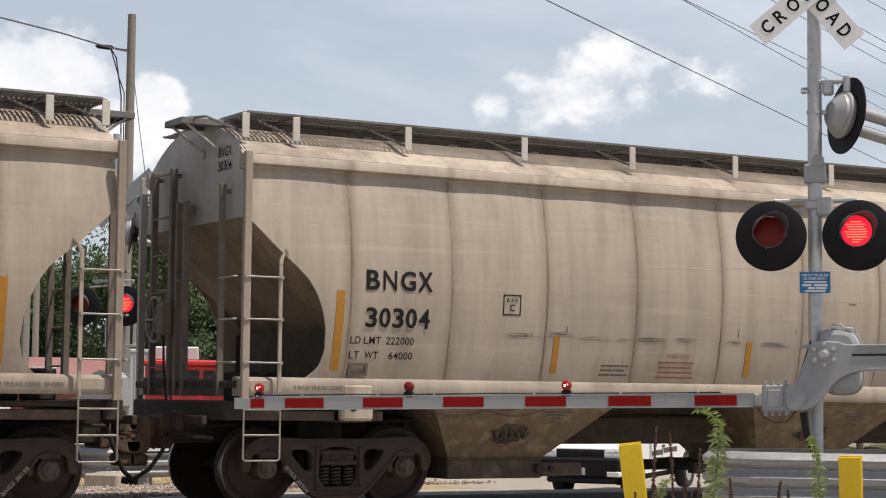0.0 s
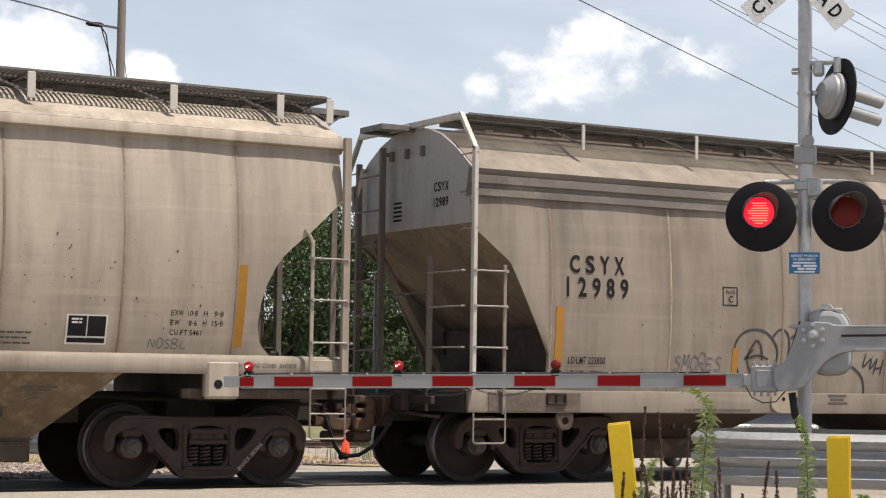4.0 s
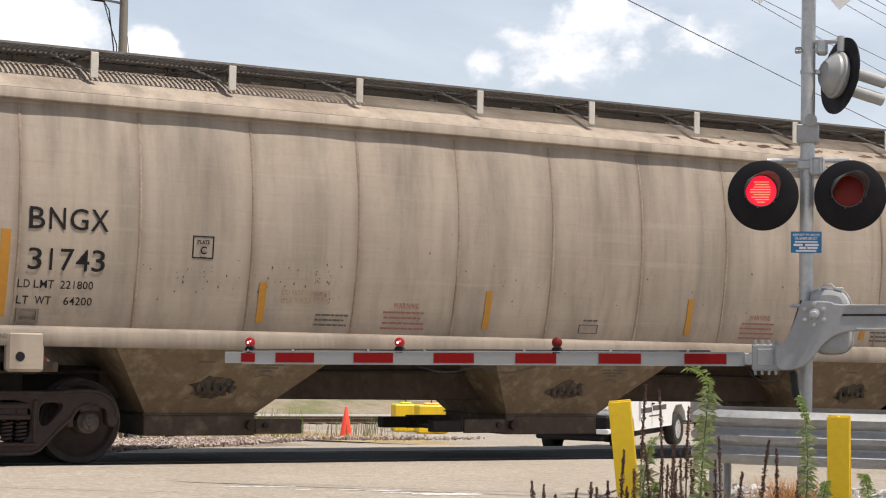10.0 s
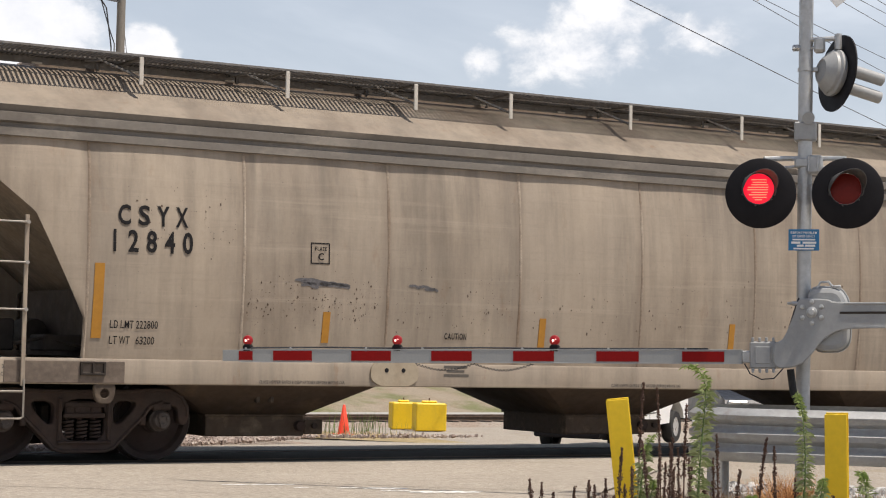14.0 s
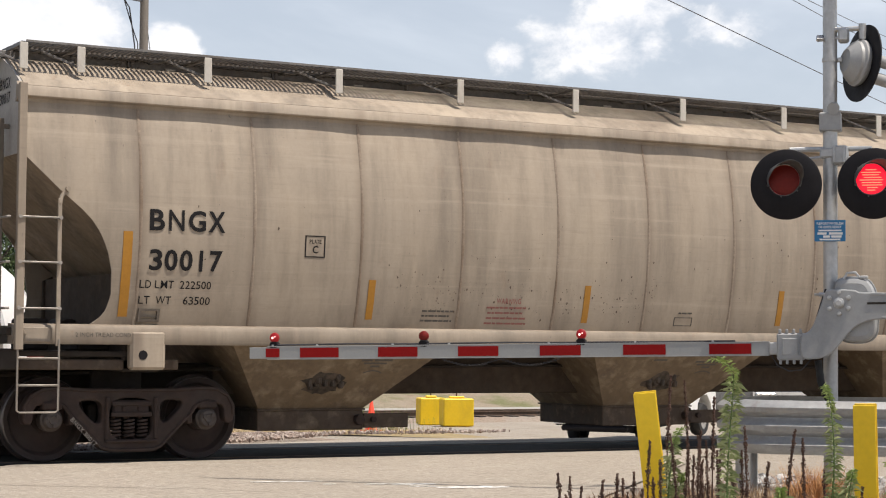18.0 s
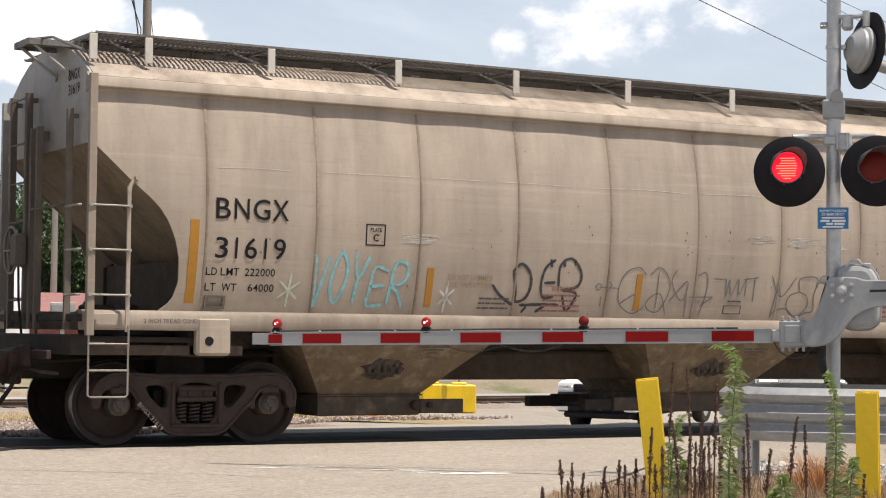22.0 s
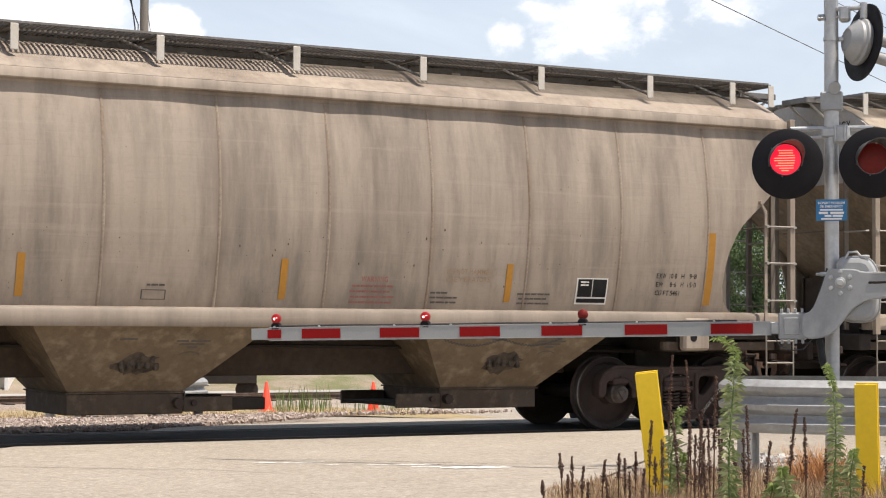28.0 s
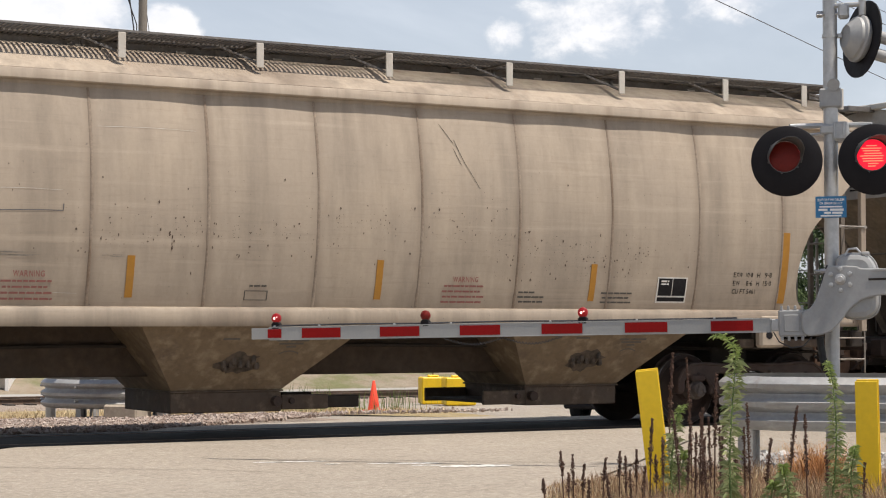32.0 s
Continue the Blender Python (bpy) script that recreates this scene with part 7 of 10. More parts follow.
# ---- truck stencils: the car's number sprayed in white along the tension member of the near frames
for car, spec in zip(cars, TRAIN):
    if spec[0] is not A:
        continue
    for o in [q for q in car.children if q.name.split(".")[0] == "truck"]:
        v, f = letters("BNGX " + spec[1], 0.05, 0.40)
        if o.matrix_basis.translation.x > 0:
            c, s, ax, az = math.cos(radians(46)), math.sin(radians(46)), 0.385, 0.185
        else:
            c, s, ax, az = math.cos(radians(-46)), math.sin(radians(-46)), -0.70, 0.455
        tagged(part("frame_stencil", Geo().add([(ax + p[0] * c - p[1] * s, -1.1275, az + p[0] * s + p[1] * c) for p in v], f), M["ink_dusty"], o), kind="stuff")
# ================= ground, road, track =================
ROAD = Vector((0.70, 0.714, 0)).normalized()      # the way of the road across the track
SIDE = Vector((ROAD.y, -ROAD.x, 0))               # to its right


def ground_z(y, x=0.0):
    """The ground's height: level at the track, falling away beyond it, with a dip where the road leaves the crossing."""
    z = lerp_table([(-400, -0.6), (-60, -0.2), (-20, -0.02), (-3, -0.015), (2, -0.015), (8, -0.18), (15, -0.56), (18, -0.69), (25, -0.82), (30, -1.02), (60, -1.2), (400, -1.2)], y)

    off = x * 0.714 - y * 0.70
    dip = lerp_table([(2, 0.0), (4, 0.06), (8, 0.19), (15, 0.20), (18, 0.26), (25, 0.2), (40, 0.0)], y)
    return z - dip * min(1.0, max(0.0, (off - 3.0) / 3.0)) * min(1.0, max(0.0, (40 - off) / 20))


def sheet(name, mat, xs, ys, lift=0.0, rough=0.0, label="", category="ground"):
    g = Geo()
    v = []
    for x in xs:
        for y in ys:
            v.append((x, y, ground_z(y, x) + lift + (rough * (noise.noise(Vector((x * 0.7, y * 0.7, 3))) if abs(y) < 80 else 0))))
    n = len(ys)
    g.add(v, [(i * n + j, (i + 1) * n + j, (i + 1) * n + j + 1, i * n + j + 1) for i in range(len(xs) - 1) for j in range(n - 1)])
    ob = part(name, g, mat)
    return tagged(ob, label, category, kind="structure")


def steps(a, b, d):
    n = max(1, round((b - a) / d))
    return [a + (b - a) * i / n for i in range(n + 1)]


sheet("ground", M["gravel"], [-1500, -400, -120] + steps(-60, 90, 3) + [160, 400, 1500], [-1500, -400, -120] + steps(-60, 60, 1.5) + [90, 160, 400, 1500], -0.012, 0.0, "pale gravel and dirt ground", "ground")


def strip_along(origin, along, across, length, width, nl, nw, lift):
    """A band that follows the ground's height."""
    g = Geo()
    v = []
    for i in range(nl + 1):
        for j in range(nw + 1):
            p = origin + along * (length[0] + (length[1] - length[0]) * i / nl) + across * (width[0] + (width[1] - width[0]) * j / nw)
            v.append((p.x, p.y, ground_z(p.y, p.x) + lift))
    g.add(v, [(i * (nw + 1) + j, (i + 1) * (nw + 1) + j, (i + 1) * (nw + 1) + j + 1, i * (nw + 1) + j + 1) for i in range(nl) for j in range(nw)])
    return g


O = Vector((0, 0, 0))
tagged(part("road", strip_along(O, ROAD, SIDE, (-60, 75), (5.0, 11.7), 90, 10, 0.006), M["asphalt"]), "sun-bleached grey asphalt road over the crossing", "road", kind="structure")
# stop line, worn away to ragged scraps, and a long crack beside it
def road_scrap(name, r0, r1, u0, u1, half, mat, label, category, seed, n=14, lift=0.010):
    rnd = random.Random(seed)
    g = Geo()
    v = []
    for i in range(n + 1):
        q = i / n
        w = half * (0.25 + 0.75 * math.sin(math.pi * min(1, max(0, 0.06 + q * 0.88))) ** 0.6)
        for s in (-1, 1):
            p = ROAD * (u0 + (u1 - u0) * q + s * w * rnd.uniform(0.55, 1.1)) + SIDE * (r0 + (r1 - r0) * q)
            v.append((p.x, p.y, ground_z(p.y, p.x) + lift))
    g.add(v, [(2 * i, 2 * i + 2, 2 * i + 3, 2 * i + 1) for i in range(n)])
    return tagged(part(name, g, mat), label, category, kind="structure")


for i, (r0, r1, u0, u1, half) in enumerate(((8.26, 8.86, 1.88, 2.24, 0.07), (8.98, 9.10, 1.86, 1.93, 0.045), (9.34, 9.62, 2.02, 2.16, 0.06), (9.58, 9.96, 2.12, 2.28, 0.11), (9.80, 10.06, 1.92, 2.0, 0.07), (10.08, 10.68, 1.90, 2.16, 0.17))):
    road_scrap("stop_line", r0, r1, u0, u1, half, M["road_white"], "worn white stop line scrap on the asphalt", "road marking", 60 + i)
for i, (r0, r1, u0, u1, half) in enumerate(((7.8, 8.8, 2.2, 2.56, 0.016), (8.7, 10.6, 2.55, 2.58, 0.020), (10.5, 11.65, 2.58, 2.96, 0.018), (5.2, 8.0, 0.6, 0.9, 0.014), (7.6, 9.0, 1.1, 0.8, 0.012), (6.0, 7.6, -0.9, -0.6, 0.013))):
    road_scrap("road_crack", r0, r1, u0, u1, half, M["crack"], "thin dark crack across the asphalt", "crack", 80 + i, 26, 0.008)


def rail_line(name, y, z, x0, x1, mat):
    g = Geo()
    o = [(-0.07, -0.17), (0.07, -0.17), (0.07, -0.158), (0.012, -0.13), (0.012, -0.045), (0.036, -0.036), (0.036, -0.006), (0.028, 0.0), (-0.028, 0.0), (-0.036, -0.006), (-0.036, -0.036), (-0.012, -0.045), (-0.012, -0.13), (-0.07, -0.158)]
    g.prism([(a + y, b + z) for a, b in o], x0, x1, "x")
    ob = part(name, g, mat)
    tagged(ob, "steel rail with a shiny worn head", "rail", "rails of the track", "structure")
    return ob


M["rail"] = material("rusty_rail", (0.10, 0.065, 0.045), 0.7, 0.3, grain=(8, 0.3), stain=[((0.22, 0.2, 0.19), 3, (1, 1, 1), 0.5, 0.7, 0.4)])
for y in (-0.755, 0.755):
    rail_line("rail", y, 0.0, -80, 140, M["rail"])
# dark flangeway panels beside and between the rails at the crossing
for y0, y1 in ((-1.06, -0.80), (-0.68, 0.68), (0.80, 1.06)):
    g = Geo().box(-2.0, 26.0, y0, y1, -0.10, -0.004, 0.012)
    tagged(part("crossing_panel", g, M["dark_panel"]), "black rubber crossing panel between the rails", "crossing panel", "crossing panels", "structure")

# ================= crossing signal, near side =================
def signal_frame(origin, facing_deg):
    """Signal space: x to the right as a driver sees it, -y toward the driver, z up."""
    return pose(origin[0], origin[1], 0, 0, 0, facing_deg)


LENS = (-0.018, 0.04)      # the lens sits a little off the disc's middle


def lamp_unit(sig, x, z, y=-0.30):
    """A flasher: round black background, hood, housing and the turning lens element."""
    e = thing_part("flashing_light", sig, pose(x, y, z))
    rim = [[(r * math.cos(2 * math.pi * q / 56) + dx, y_, r * math.sin(2 * math.pi * q / 56) + dz) for q in range(56)] for r, y_, dx, dz in ((0.140, -0.004, LENS[0], LENS[1]), (0.300, -0.008, 0, 0), (0.313, 0.0, 0, 0), (0.315, 0.012, 0, 0), (0.140, 0.012, LENS[0], LENS[1]), (0.140, -0.004, LENS[0], LENS[1]))]
    g = Geo().ring_loft(rim, caps=False)
    part("background_disc", g, M["black"], e, "round matt black target disc")
    g = Geo()
    n = 22
    # hood: a half tube, longer at the top
    v, f = [], []
    for j in range(n + 1):
        a = radians(-25 + 230 * j / n)
        reach = 0.05 + 0.27 * max(0.0, math.sin(a)) ** 0.7 if math.sin(a) > 0 else 0.05
        for r in (0.146, 0.152):
            v += [(r * math.cos(a), -0.004, r * math.sin(a)), (r * math.cos(a) + 0.24 * reach, -reach, r * math.sin(a))]
    for j in range(n):
        o, p = j * 4, (j + 1) * 4
        f += [(o, o + 1, p + 1, p), (o + 2, p + 2, p + 3, o + 3), (o + 1, o + 3, p + 3, p + 1)]
    g.add(v, f)
    part("hood", g, M["hood"], e, "grey hood, coloured for its sunlit inside", at=pose(LENS[0], 0, LENS[1]))
    g = Geo().lathe([(0.138, -0.010), (0.146, -0.010), (0.146, 0.02), (0.138, 0.02)], n=32, hole=True)
    for q in range(6):
        a = radians(60 * q + 20)
        g.rod((0.152 * math.cos(a), -0.02, 0.152 * math.sin(a)), (0.152 * math.cos(a), 0.0, 0.152 * math.sin(a)), 0.008, 6)
    part("lens_ring", g, M["hood"], e, at=pose(LENS[0], 0, LENS[1]))
    g = Geo().lathe([(0.17, 0.012), (0.175, 0.10), (0.165, 0.22), (0.12, 0.30), (0.05, 0.33), (0.01, 0.335), (0.01, 0.33), (0.05, 0.325), (0.115, 0.29), (0.16, 0.215), (0.168, 0.012)], n=28, hole=True)
    part("housing", g, M["alu"], e)
    el = thing_part("lens_element", e, pose(LENS[0], 0.012, LENS[1]))
    g = Geo().lathe([(0.0001, -0.012), (0.08, -0.011), (0.136, -0.003), (0.136, 0.0)], n=32)
    part("dark_lens", g, M["lamp_off"], el)
    g = Geo().lathe([(0.136, 0.001), (0.136, 0.004), (0.08, 0.012), (0.0001, 0.013)], n=32)
    part("lit_lens", g, M["lamp_on"], el, "glowing red lens")
    glint = random.Random(int(100 * x) + int(100 * z))
    # bright bands of the lit lens, added as thin glowing bars
    for q in range(9):
        zz = -0.100 + 0.0225 * q
        w = math.sqrt(max(0.0, 0.108 ** 2 - zz ** 2)) * glint.uniform(0.6, 0.95)
        if w > 0.02:
            o = glint.uniform(-0.012, 0.012)
            g = Geo().box(o - w, o + w, 0.010, 0.0155, zz - 0.004, zz + 0.0045, 0.002)
            part("lamp_filament", g, M["lamp_core"], el)
    return el


near_elements, far_elements, arm_lamps = [], [], []


def bell_lamp_pair(sig, x, z, ry):
    """The side-facing flashers seen from behind: disc, domed housing, hood."""
    e = thing_part("cross_light", sig, pose(x, 0.02, z, 0, 8, 0) @ pose(0, 0, 0, 0, 0, ry))
    g = Geo().lathe([(0.16, -0.006), (0.335, -0.008), (0.348, 0.0), (0.348, 0.012), (0.16, 0.012)], n=56, hole=True)
    part("background_disc", g, M["black"], e)
    g = Geo().lathe([(0.20, 0.012), (0.212, 0.03), (0.212, 0.06), (0.19, 0.075), (0.185, 0.10), (0.115, 0.165), (0.10, 0.175), (0.092, 0.168), (0.01, 0.168)], n=40)
    part("housing", g, M["alu"], e, "domed aluminium lamp housing")
    g = Geo()
    g.lathe([(0.152, -0.10), (0.158, -0.10), (0.160, 0.0), (0.152, 0.0)], n=24, hole=True)
    part("hood", g, M["black"], e)
    for dz in (0.06, -0.10):
        part("hood_tube", Geo().rod((0.0, -0.06, dz), (0.0, -0.44, dz - 0.04), 0.056, 16), M["alu"], e)
    g = Geo().lathe([(0.0001, -0.002), (0.15, -0.002), (0.15, 0.01), (0.0001, 0.01)], n=24)
    part("dark_lens", g, M["lamp_off"], e)


def crossbuck(sig, z, x, far):
    for ang, text in ((45, "CROSSING"), (-45, "RAILROAD")):
        m = pose(x, -0.10 - (0.02 if ang > 0 else 0), z) @ pose(0, 0, 0, 0, 5.5 - ang, 0)
        e = thing_part("crossbuck_blade", sig, m)
        g = Geo().box(-0.61, 0.61, -0.004, 0.004, -0.115, 0.115, 0.002)
        part("blade", g, M["alu"] if far else M["white"], e, "bare metal back of a blade" if far else "white blade")
        if not far:
            v, f = letters(" ".join(text), 0.125, 1.06)
            part("lettering", Geo().add([(p[0] - 0.54, -0.007, p[1] - 0.0625) for p in v], f), M["ink"], e)


def crossing_signal(name, origin, facing, elements, label, top=5.4, far=False):
    sig = thing(name, signal_frame(origin, facing), label, "crossing signal")
    g = Geo().lathe([(0.0635, -0.3), (0.0635, 2.75), (0.0635, top)], axis="z", n=24)
    part("mast", g, M["galv"], sig, "galvanised steel mast")
    g = Geo().box(-0.095, 0.10, -0.078, 0.075, 3.22, 3.39, 0.012)
    g.rod((0.03, -0.10, 3.415), (0.03, -0.03, 3.43), 0.055, 16)
    for q in (-0.07, 0.075):
        for z in (3.245, 3.365):
            g.rod((q, -0.088, z), (q, -0.07, z), 0.010, 6)
    part("junction_box", g, M["alu"], sig)
    # cross arm
    g = Geo()
    g.tube([(-0.36, -0.02, 3.06), (-0.30, 0.0, 3.065), (0.30, 0.0, 3.065), (0.36, -0.02, 3.06)], 0.024, 10)
    g.tube([(-0.36, -0.10, 2.96), (-0.05, -0.03, 2.99), (0.05, -0.03, 2.99), (0.36, -0.10, 2.96)], 0.014, 8)
    g.box(0.02, 0.16, -0.09, 0.09, 2.92, 3.09, 0.02)
    for q in (0.04, 0.12):
        g.rod((q, -0.11, 3.08), (q, -0.11, 2.94), 0.012, 6)
    g.box(-0.09, 0.09, -0.075, 0.075, 2.98, 3.07, 0.015)
    part("cross_arm", g, M["galv"], sig)
    for x in (-0.48, 0.30) if far else (-0.381, 0.381):
        elements.append((lamp_unit(sig, x, 2.66 if far else 2.742, -0.14), x < 0))
    # upper side lights
    g = Geo()
    g.tube([(0.0, -0.03, 4.13), (0.17, -0.03, 4.135), (0.30, -0.03, 4.14)], 0.024, 10)
    g.box(0.07, 0.17, -0.07, 0.07, 4.02, 4.15, 0.02)
    g.rod((0.285, -0.03, 4.04), (0.285, -0.03, 4.18), 0.033, 12)
    g.tube([(-0.10, -0.03, 4.06), (-0.02, -0.03, 4.06), (0.1, -0.03, 4.06)], 0.014, 8)
    for q in (-0.10, -0.075):
        g.rod((q, -0.05, 4.04), (q, -0.01, 4.08), 0.02, 6)
    part("side_arm", g, M["galv"], sig)
    g = Geo().lathe([(0.0635, 3.85), (0.072, 3.85), (0.072, 3.88), (0.0635, 3.88)], axis="z", n=20)
    g.box(0.06, 0.11, -0.02, 0.02, 3.845, 3.885, 0.005)
    part("mast_clamp", g, M["galv"], sig)
    bell_lamp_pair(sig, 0.285, 3.83, 119)
    crossbuck(sig, 4.36 if far else 4.95, 0.22 if far else -0.03, far)
    if far:
        return sig
    g = Geo().box(-0.135, 0.135, -0.082, -0.076, 2.235, 2.425, 0.002)
    part("notice_plate", g, M["blue"], sig, "small blue notice plate with white writing")
    g = Geo()
    for text, z, w in (("REPORT PROBLEM", 2.383, 0.23), ("OR EMERGENCY", 2.352, 0.20)):
        v, f = letters(text, 0.022, w)
        g.add([(p[0] - w / 2, -0.0835, z + p[1]) for p in v], f)
    for z, a, b in ((2.325, -0.10, 0.10), (2.295, -0.11, -0.03), (2.295, -0.01, 0.11), (2.268, -0.06, 0.0), (2.268, 0.01, 0.10), (2.245, -0.09, 0.09)):
        h = 0.014 if z > 2.3 or z < 2.25 else 0.02
        g.add([(a, -0.0835, z), (b, -0.0835, z), (b, -0.0835, z + h), (a, -0.0835, z + h)], [(0, 1, 2, 3)])
    part("notice_writing", g, M["white"], sig)
    return sig


crossing_signal("crossing_signal", (11.31, -7.86), -43.0, near_elements, "grade crossing signal with crossbuck, round black flashers and blue notice")
# ---- gate arm with its mechanism, lowered across the lane
GATE_ROOT, GATE_TIP = Vector((10.807, -7.631, 1.281)), Vector((7.345, -4.113, 1.198))


def gate_arm():
    d = (GATE_TIP - GATE_ROOT)
    length = d.length
    ang = math.degrees(math.atan2(-d.y, -d.x))
    tilt = math.degrees(math.asin(d.z / length))
    # space: -x runs along the arm to its tip, -y toward the driver
    gate = thing("crossing_gate", Matrix.Translation(GATE_ROOT) @ pose(0, 0, 0, 0, tilt, ang),
                 "lowered crossing gate arm with red and white stripes and red lamps", "crossing gate")
    h = 0.058
    # stripes: grey and red sleeves, 0.406 m each, narrower after the tip's telescoped joint
    pieces = [("g", 0.165), ("r", 0.393), ("g", 0.412), ("r", 0.406), ("g", 0.412), ("r", 0.400), ("g", 0.412), ("r", 0.406), ("g", 0.412), ("r", 0.406), ("g", 0.412), ("r", 0.406), ("g", 0.22), ("r", 0.146), ("g", 0.175)]
    x = 0.0
    total = sum(w for _, w in pieces)
    for i, (c, w) in enumerate(pieces):
        w = w * length / total
        hh = h if i < 13 else h - 0.004
        g = Geo().box(-(x + w), -x, -0.030, 0.030, -hh, hh, 0.002)
        part("arm_section", g, M["grey_tape"], gate)
        if c == "r":
            part("red_stripe", Geo().box(-(x + w), -x, -0.034, -0.0305, -hh + 0.012, hh - 0.012), M["red_tape"], gate, "red reflective stripe")
        x += w
    for s in (-1, 1):
        part("arm_edge", Geo().box(-length + 0.18, 0.0, -0.033, 0.033, s * (h + 0.002) - 0.004, s * (h + 0.002) + 0.004, 0.001), M["alu"], gate)
    # lamp cable: straight on top, sagging coil below
    g = Geo().tube([(-length + 0.25, -0.02, h + 0.016), (-3.9, -0.02, h + 0.022), (-3.3, -0.02, h + 0.015), (-2.4, -0.02, h + 0.02), (-1.9, -0.02, h + 0.014), (-0.3, -0.02, h + 0.012)], 0.008, 5)
    part("lamp_cable", g, M["cable"], gate)
    g = Geo()
    pts = []
    for i in range(160):
        q = i / 159
        a = q * 2 * math.pi * 36
        pts.append((-3.02 + 1.12 * q, -0.02 + 0.010 * math.cos(a), -h - 0.012 - 0.06 * abs(math.sin(2 * math.pi * q)) + 0.010 * math.sin(a)))
    g.tube(pts, 0.0045, 4)
    part("coil_cable", g, M["cable"], gate)
    for x in (-4.7, -4.25, -3.5, -2.95, -2.0, -1.2, -0.5):
        part("cable_clip", Geo().box(x - 0.01, x + 0.01, -0.034, -0.0, h + 0.004, h + 0.02, 0.003), M["galv"], gate)
    for i, x in enumerate((-length + 0.246, -length + 1.735, -length + 3.235)):
        e = thing_part("arm_lamp", gate, pose(x, 0, h + 0.062))
        part("lamp_foot", Geo().box(-0.045, 0.045, -0.03, 0.03, -0.085, -0.02, 0.01).box(-0.03, 0.03, -0.035, 0.035, -0.03, -0.012, 0.005), M["black"], e)
        el = thing_part("lamp_element", e, pose(0, 0, 0.025))
        g = Geo().lathe([(0.0001, -0.034), (0.026, -0.031), (0.046, -0.015), (0.049, 0.0)], n=20)
        part("dark_lens", g, M["lamp_off"], el)
        g = Geo().lathe([(0.049, 0.0005), (0.046, 0.015), (0.026, 0.031), (0.0001, 0.034)], n=20)
        part("lit_lens", g, M["lamp_ball"], el, "glowing red lens")
        for q, zq, r in ((0.010, -0.002, 0.0125), (-0.014, 0.010, 0.006)):
            part("lamp_spot", Geo().lathe([(0.0001, 0.031), (r, 0.032), (r * 0.8, 0.036), (0.0001, 0.037)], (q, 0, zq), n=10), M["lamp_spot"], el)
        arm_lamps.append((el, i))
    # elbow bracket, curved plate and hub
    g = Geo()
    g.box(0.0, 0.09, -0.045, 0.045, -0.055, 0.055, 0.01)
    part("shear_pin_joint", g, M["galv"], gate)
    g = Geo()
    g.box(0.07, 0.31, -0.075, 0.06, -0.105, 0.135, 0.015)
    for q in (0.10, 0.16, 0.22, 0.28):
        g.box(q - 0.012, q + 0.012, -0.07, -0.05, 0.13, 0.17, 0.004)
        g.box(q - 0.012, q + 0.012, -0.07, -0.05, -0.14, -0.10, 0.004)
    g.box(0.12, 0.26, -0.082, -0.07, -0.06, 0.09, 0.006)
    part("arm_clamp", g, M["alu"], gate)
    outline = [(0.28, -0.10), (0.44, -0.098), (0.54, -0.06), (0.615, 0.02), (0.70, 0.135), (0.79, 0.205), (0.90, 0.24), (1.10, 0.25), (1.9, 0.25), (1.9, 0.475), (0.80, 0.475), (0.77, 0.505),
               (0.53, 0.515), (0.50, 0.49), (0.46, 0.36), (0.37, 0.145), (0.28, 0.12)]
    part("support_arm", cast_plate(outline, [], -0.112, -0.075, 0.012), M["alu"], gate, "curved grey cast support arm")
    g = Geo()
    g.box(0.90, 1.9, -0.122, -0.110, 0.455, 0.475, 0.003)
    g.box(0.98, 1.9, -0.122, -0.110, 0.25, 0.27, 0.003)
    part("arm_rib", g, M["alu"], gate)
    # dark strip laid on the arm for the shade inside its slot
    part("arm_slot", Geo().box(0.86, 1.9, -0.118, -0.110, 0.375, 0.395, 0.003), M["grime"], gate)
    g = Geo().lathe([(0.0001, -0.15), (0.025, -0.15), (0.03, -0.135), (0.045, -0.13), (0.05, -0.10)], (0.62, 0, 0.39), n=16)
    part("hub_nut", g, M["galv"], gate)
    for q in range(6):
        a = radians(60 * q + 30)
        c = (0.62 + 0.094 * math.cos(a), 0, 0.39 + 0.094 * math.sin(a))
        part("hub_bolt", Geo().lathe([(0.0001, -0.135), (0.019, -0.132), (0.021, -0.11)], c, n=10), M["galv"], gate)
    # mechanism case behind, on the mast
    g = cast_plate([(0.60, 0.10), (0.68, 0.05), (0.85, 0.05), (0.93, 0.12), (0.94, 0.30), (0.925, 0.50), (0.85, 0.61), (0.64, 0.615), (0.57, 0.56)], [], -0.065, 0.28, 0.05)
    part("mechanism_case", g, M["alu"], gate, "rounded grey gate mechanism case")
    part("case_rim", cast_plate([(0.59, 0.09), (0.67, 0.035), (0.86, 0.035), (0.945, 0.11), (0.955, 0.30), (0.94, 0.51), (0.86, 0.625), (0.63, 0.63), (0.56, 0.57)], [], 0.06, 0.09, 0.006), M["alu"], gate)
    g = Geo().tube([(0.66, -0.03, 0.60), (0.69, -0.03, 0.655), (0.76, -0.03, 0.66), (0.80, -0.03, 0.61)], 0.011, 6)
    g.box(0.80, 0.87, -0.05, -0.02, 0.60, 0.63, 0.008)
    part("case_latch", g, M["galv"], gate)
    g = Geo().tube([(0.44, 0.0, 0.47), (0.55, 0.0, 0.47)], 0.020, 8)
    g.rod((0.40, 0, 0.47), (0.45, 0, 0.47), 0.012, 6)
    part("cable_gland", g, M["galv"], gate)
    g = Geo().tube([(0.50, 0.0, 0.52), (0.46, -0.01, 0.40), (0.40, -0.03, 0.20), (0.36, -0.03, 0.13)], 0.009, 6)
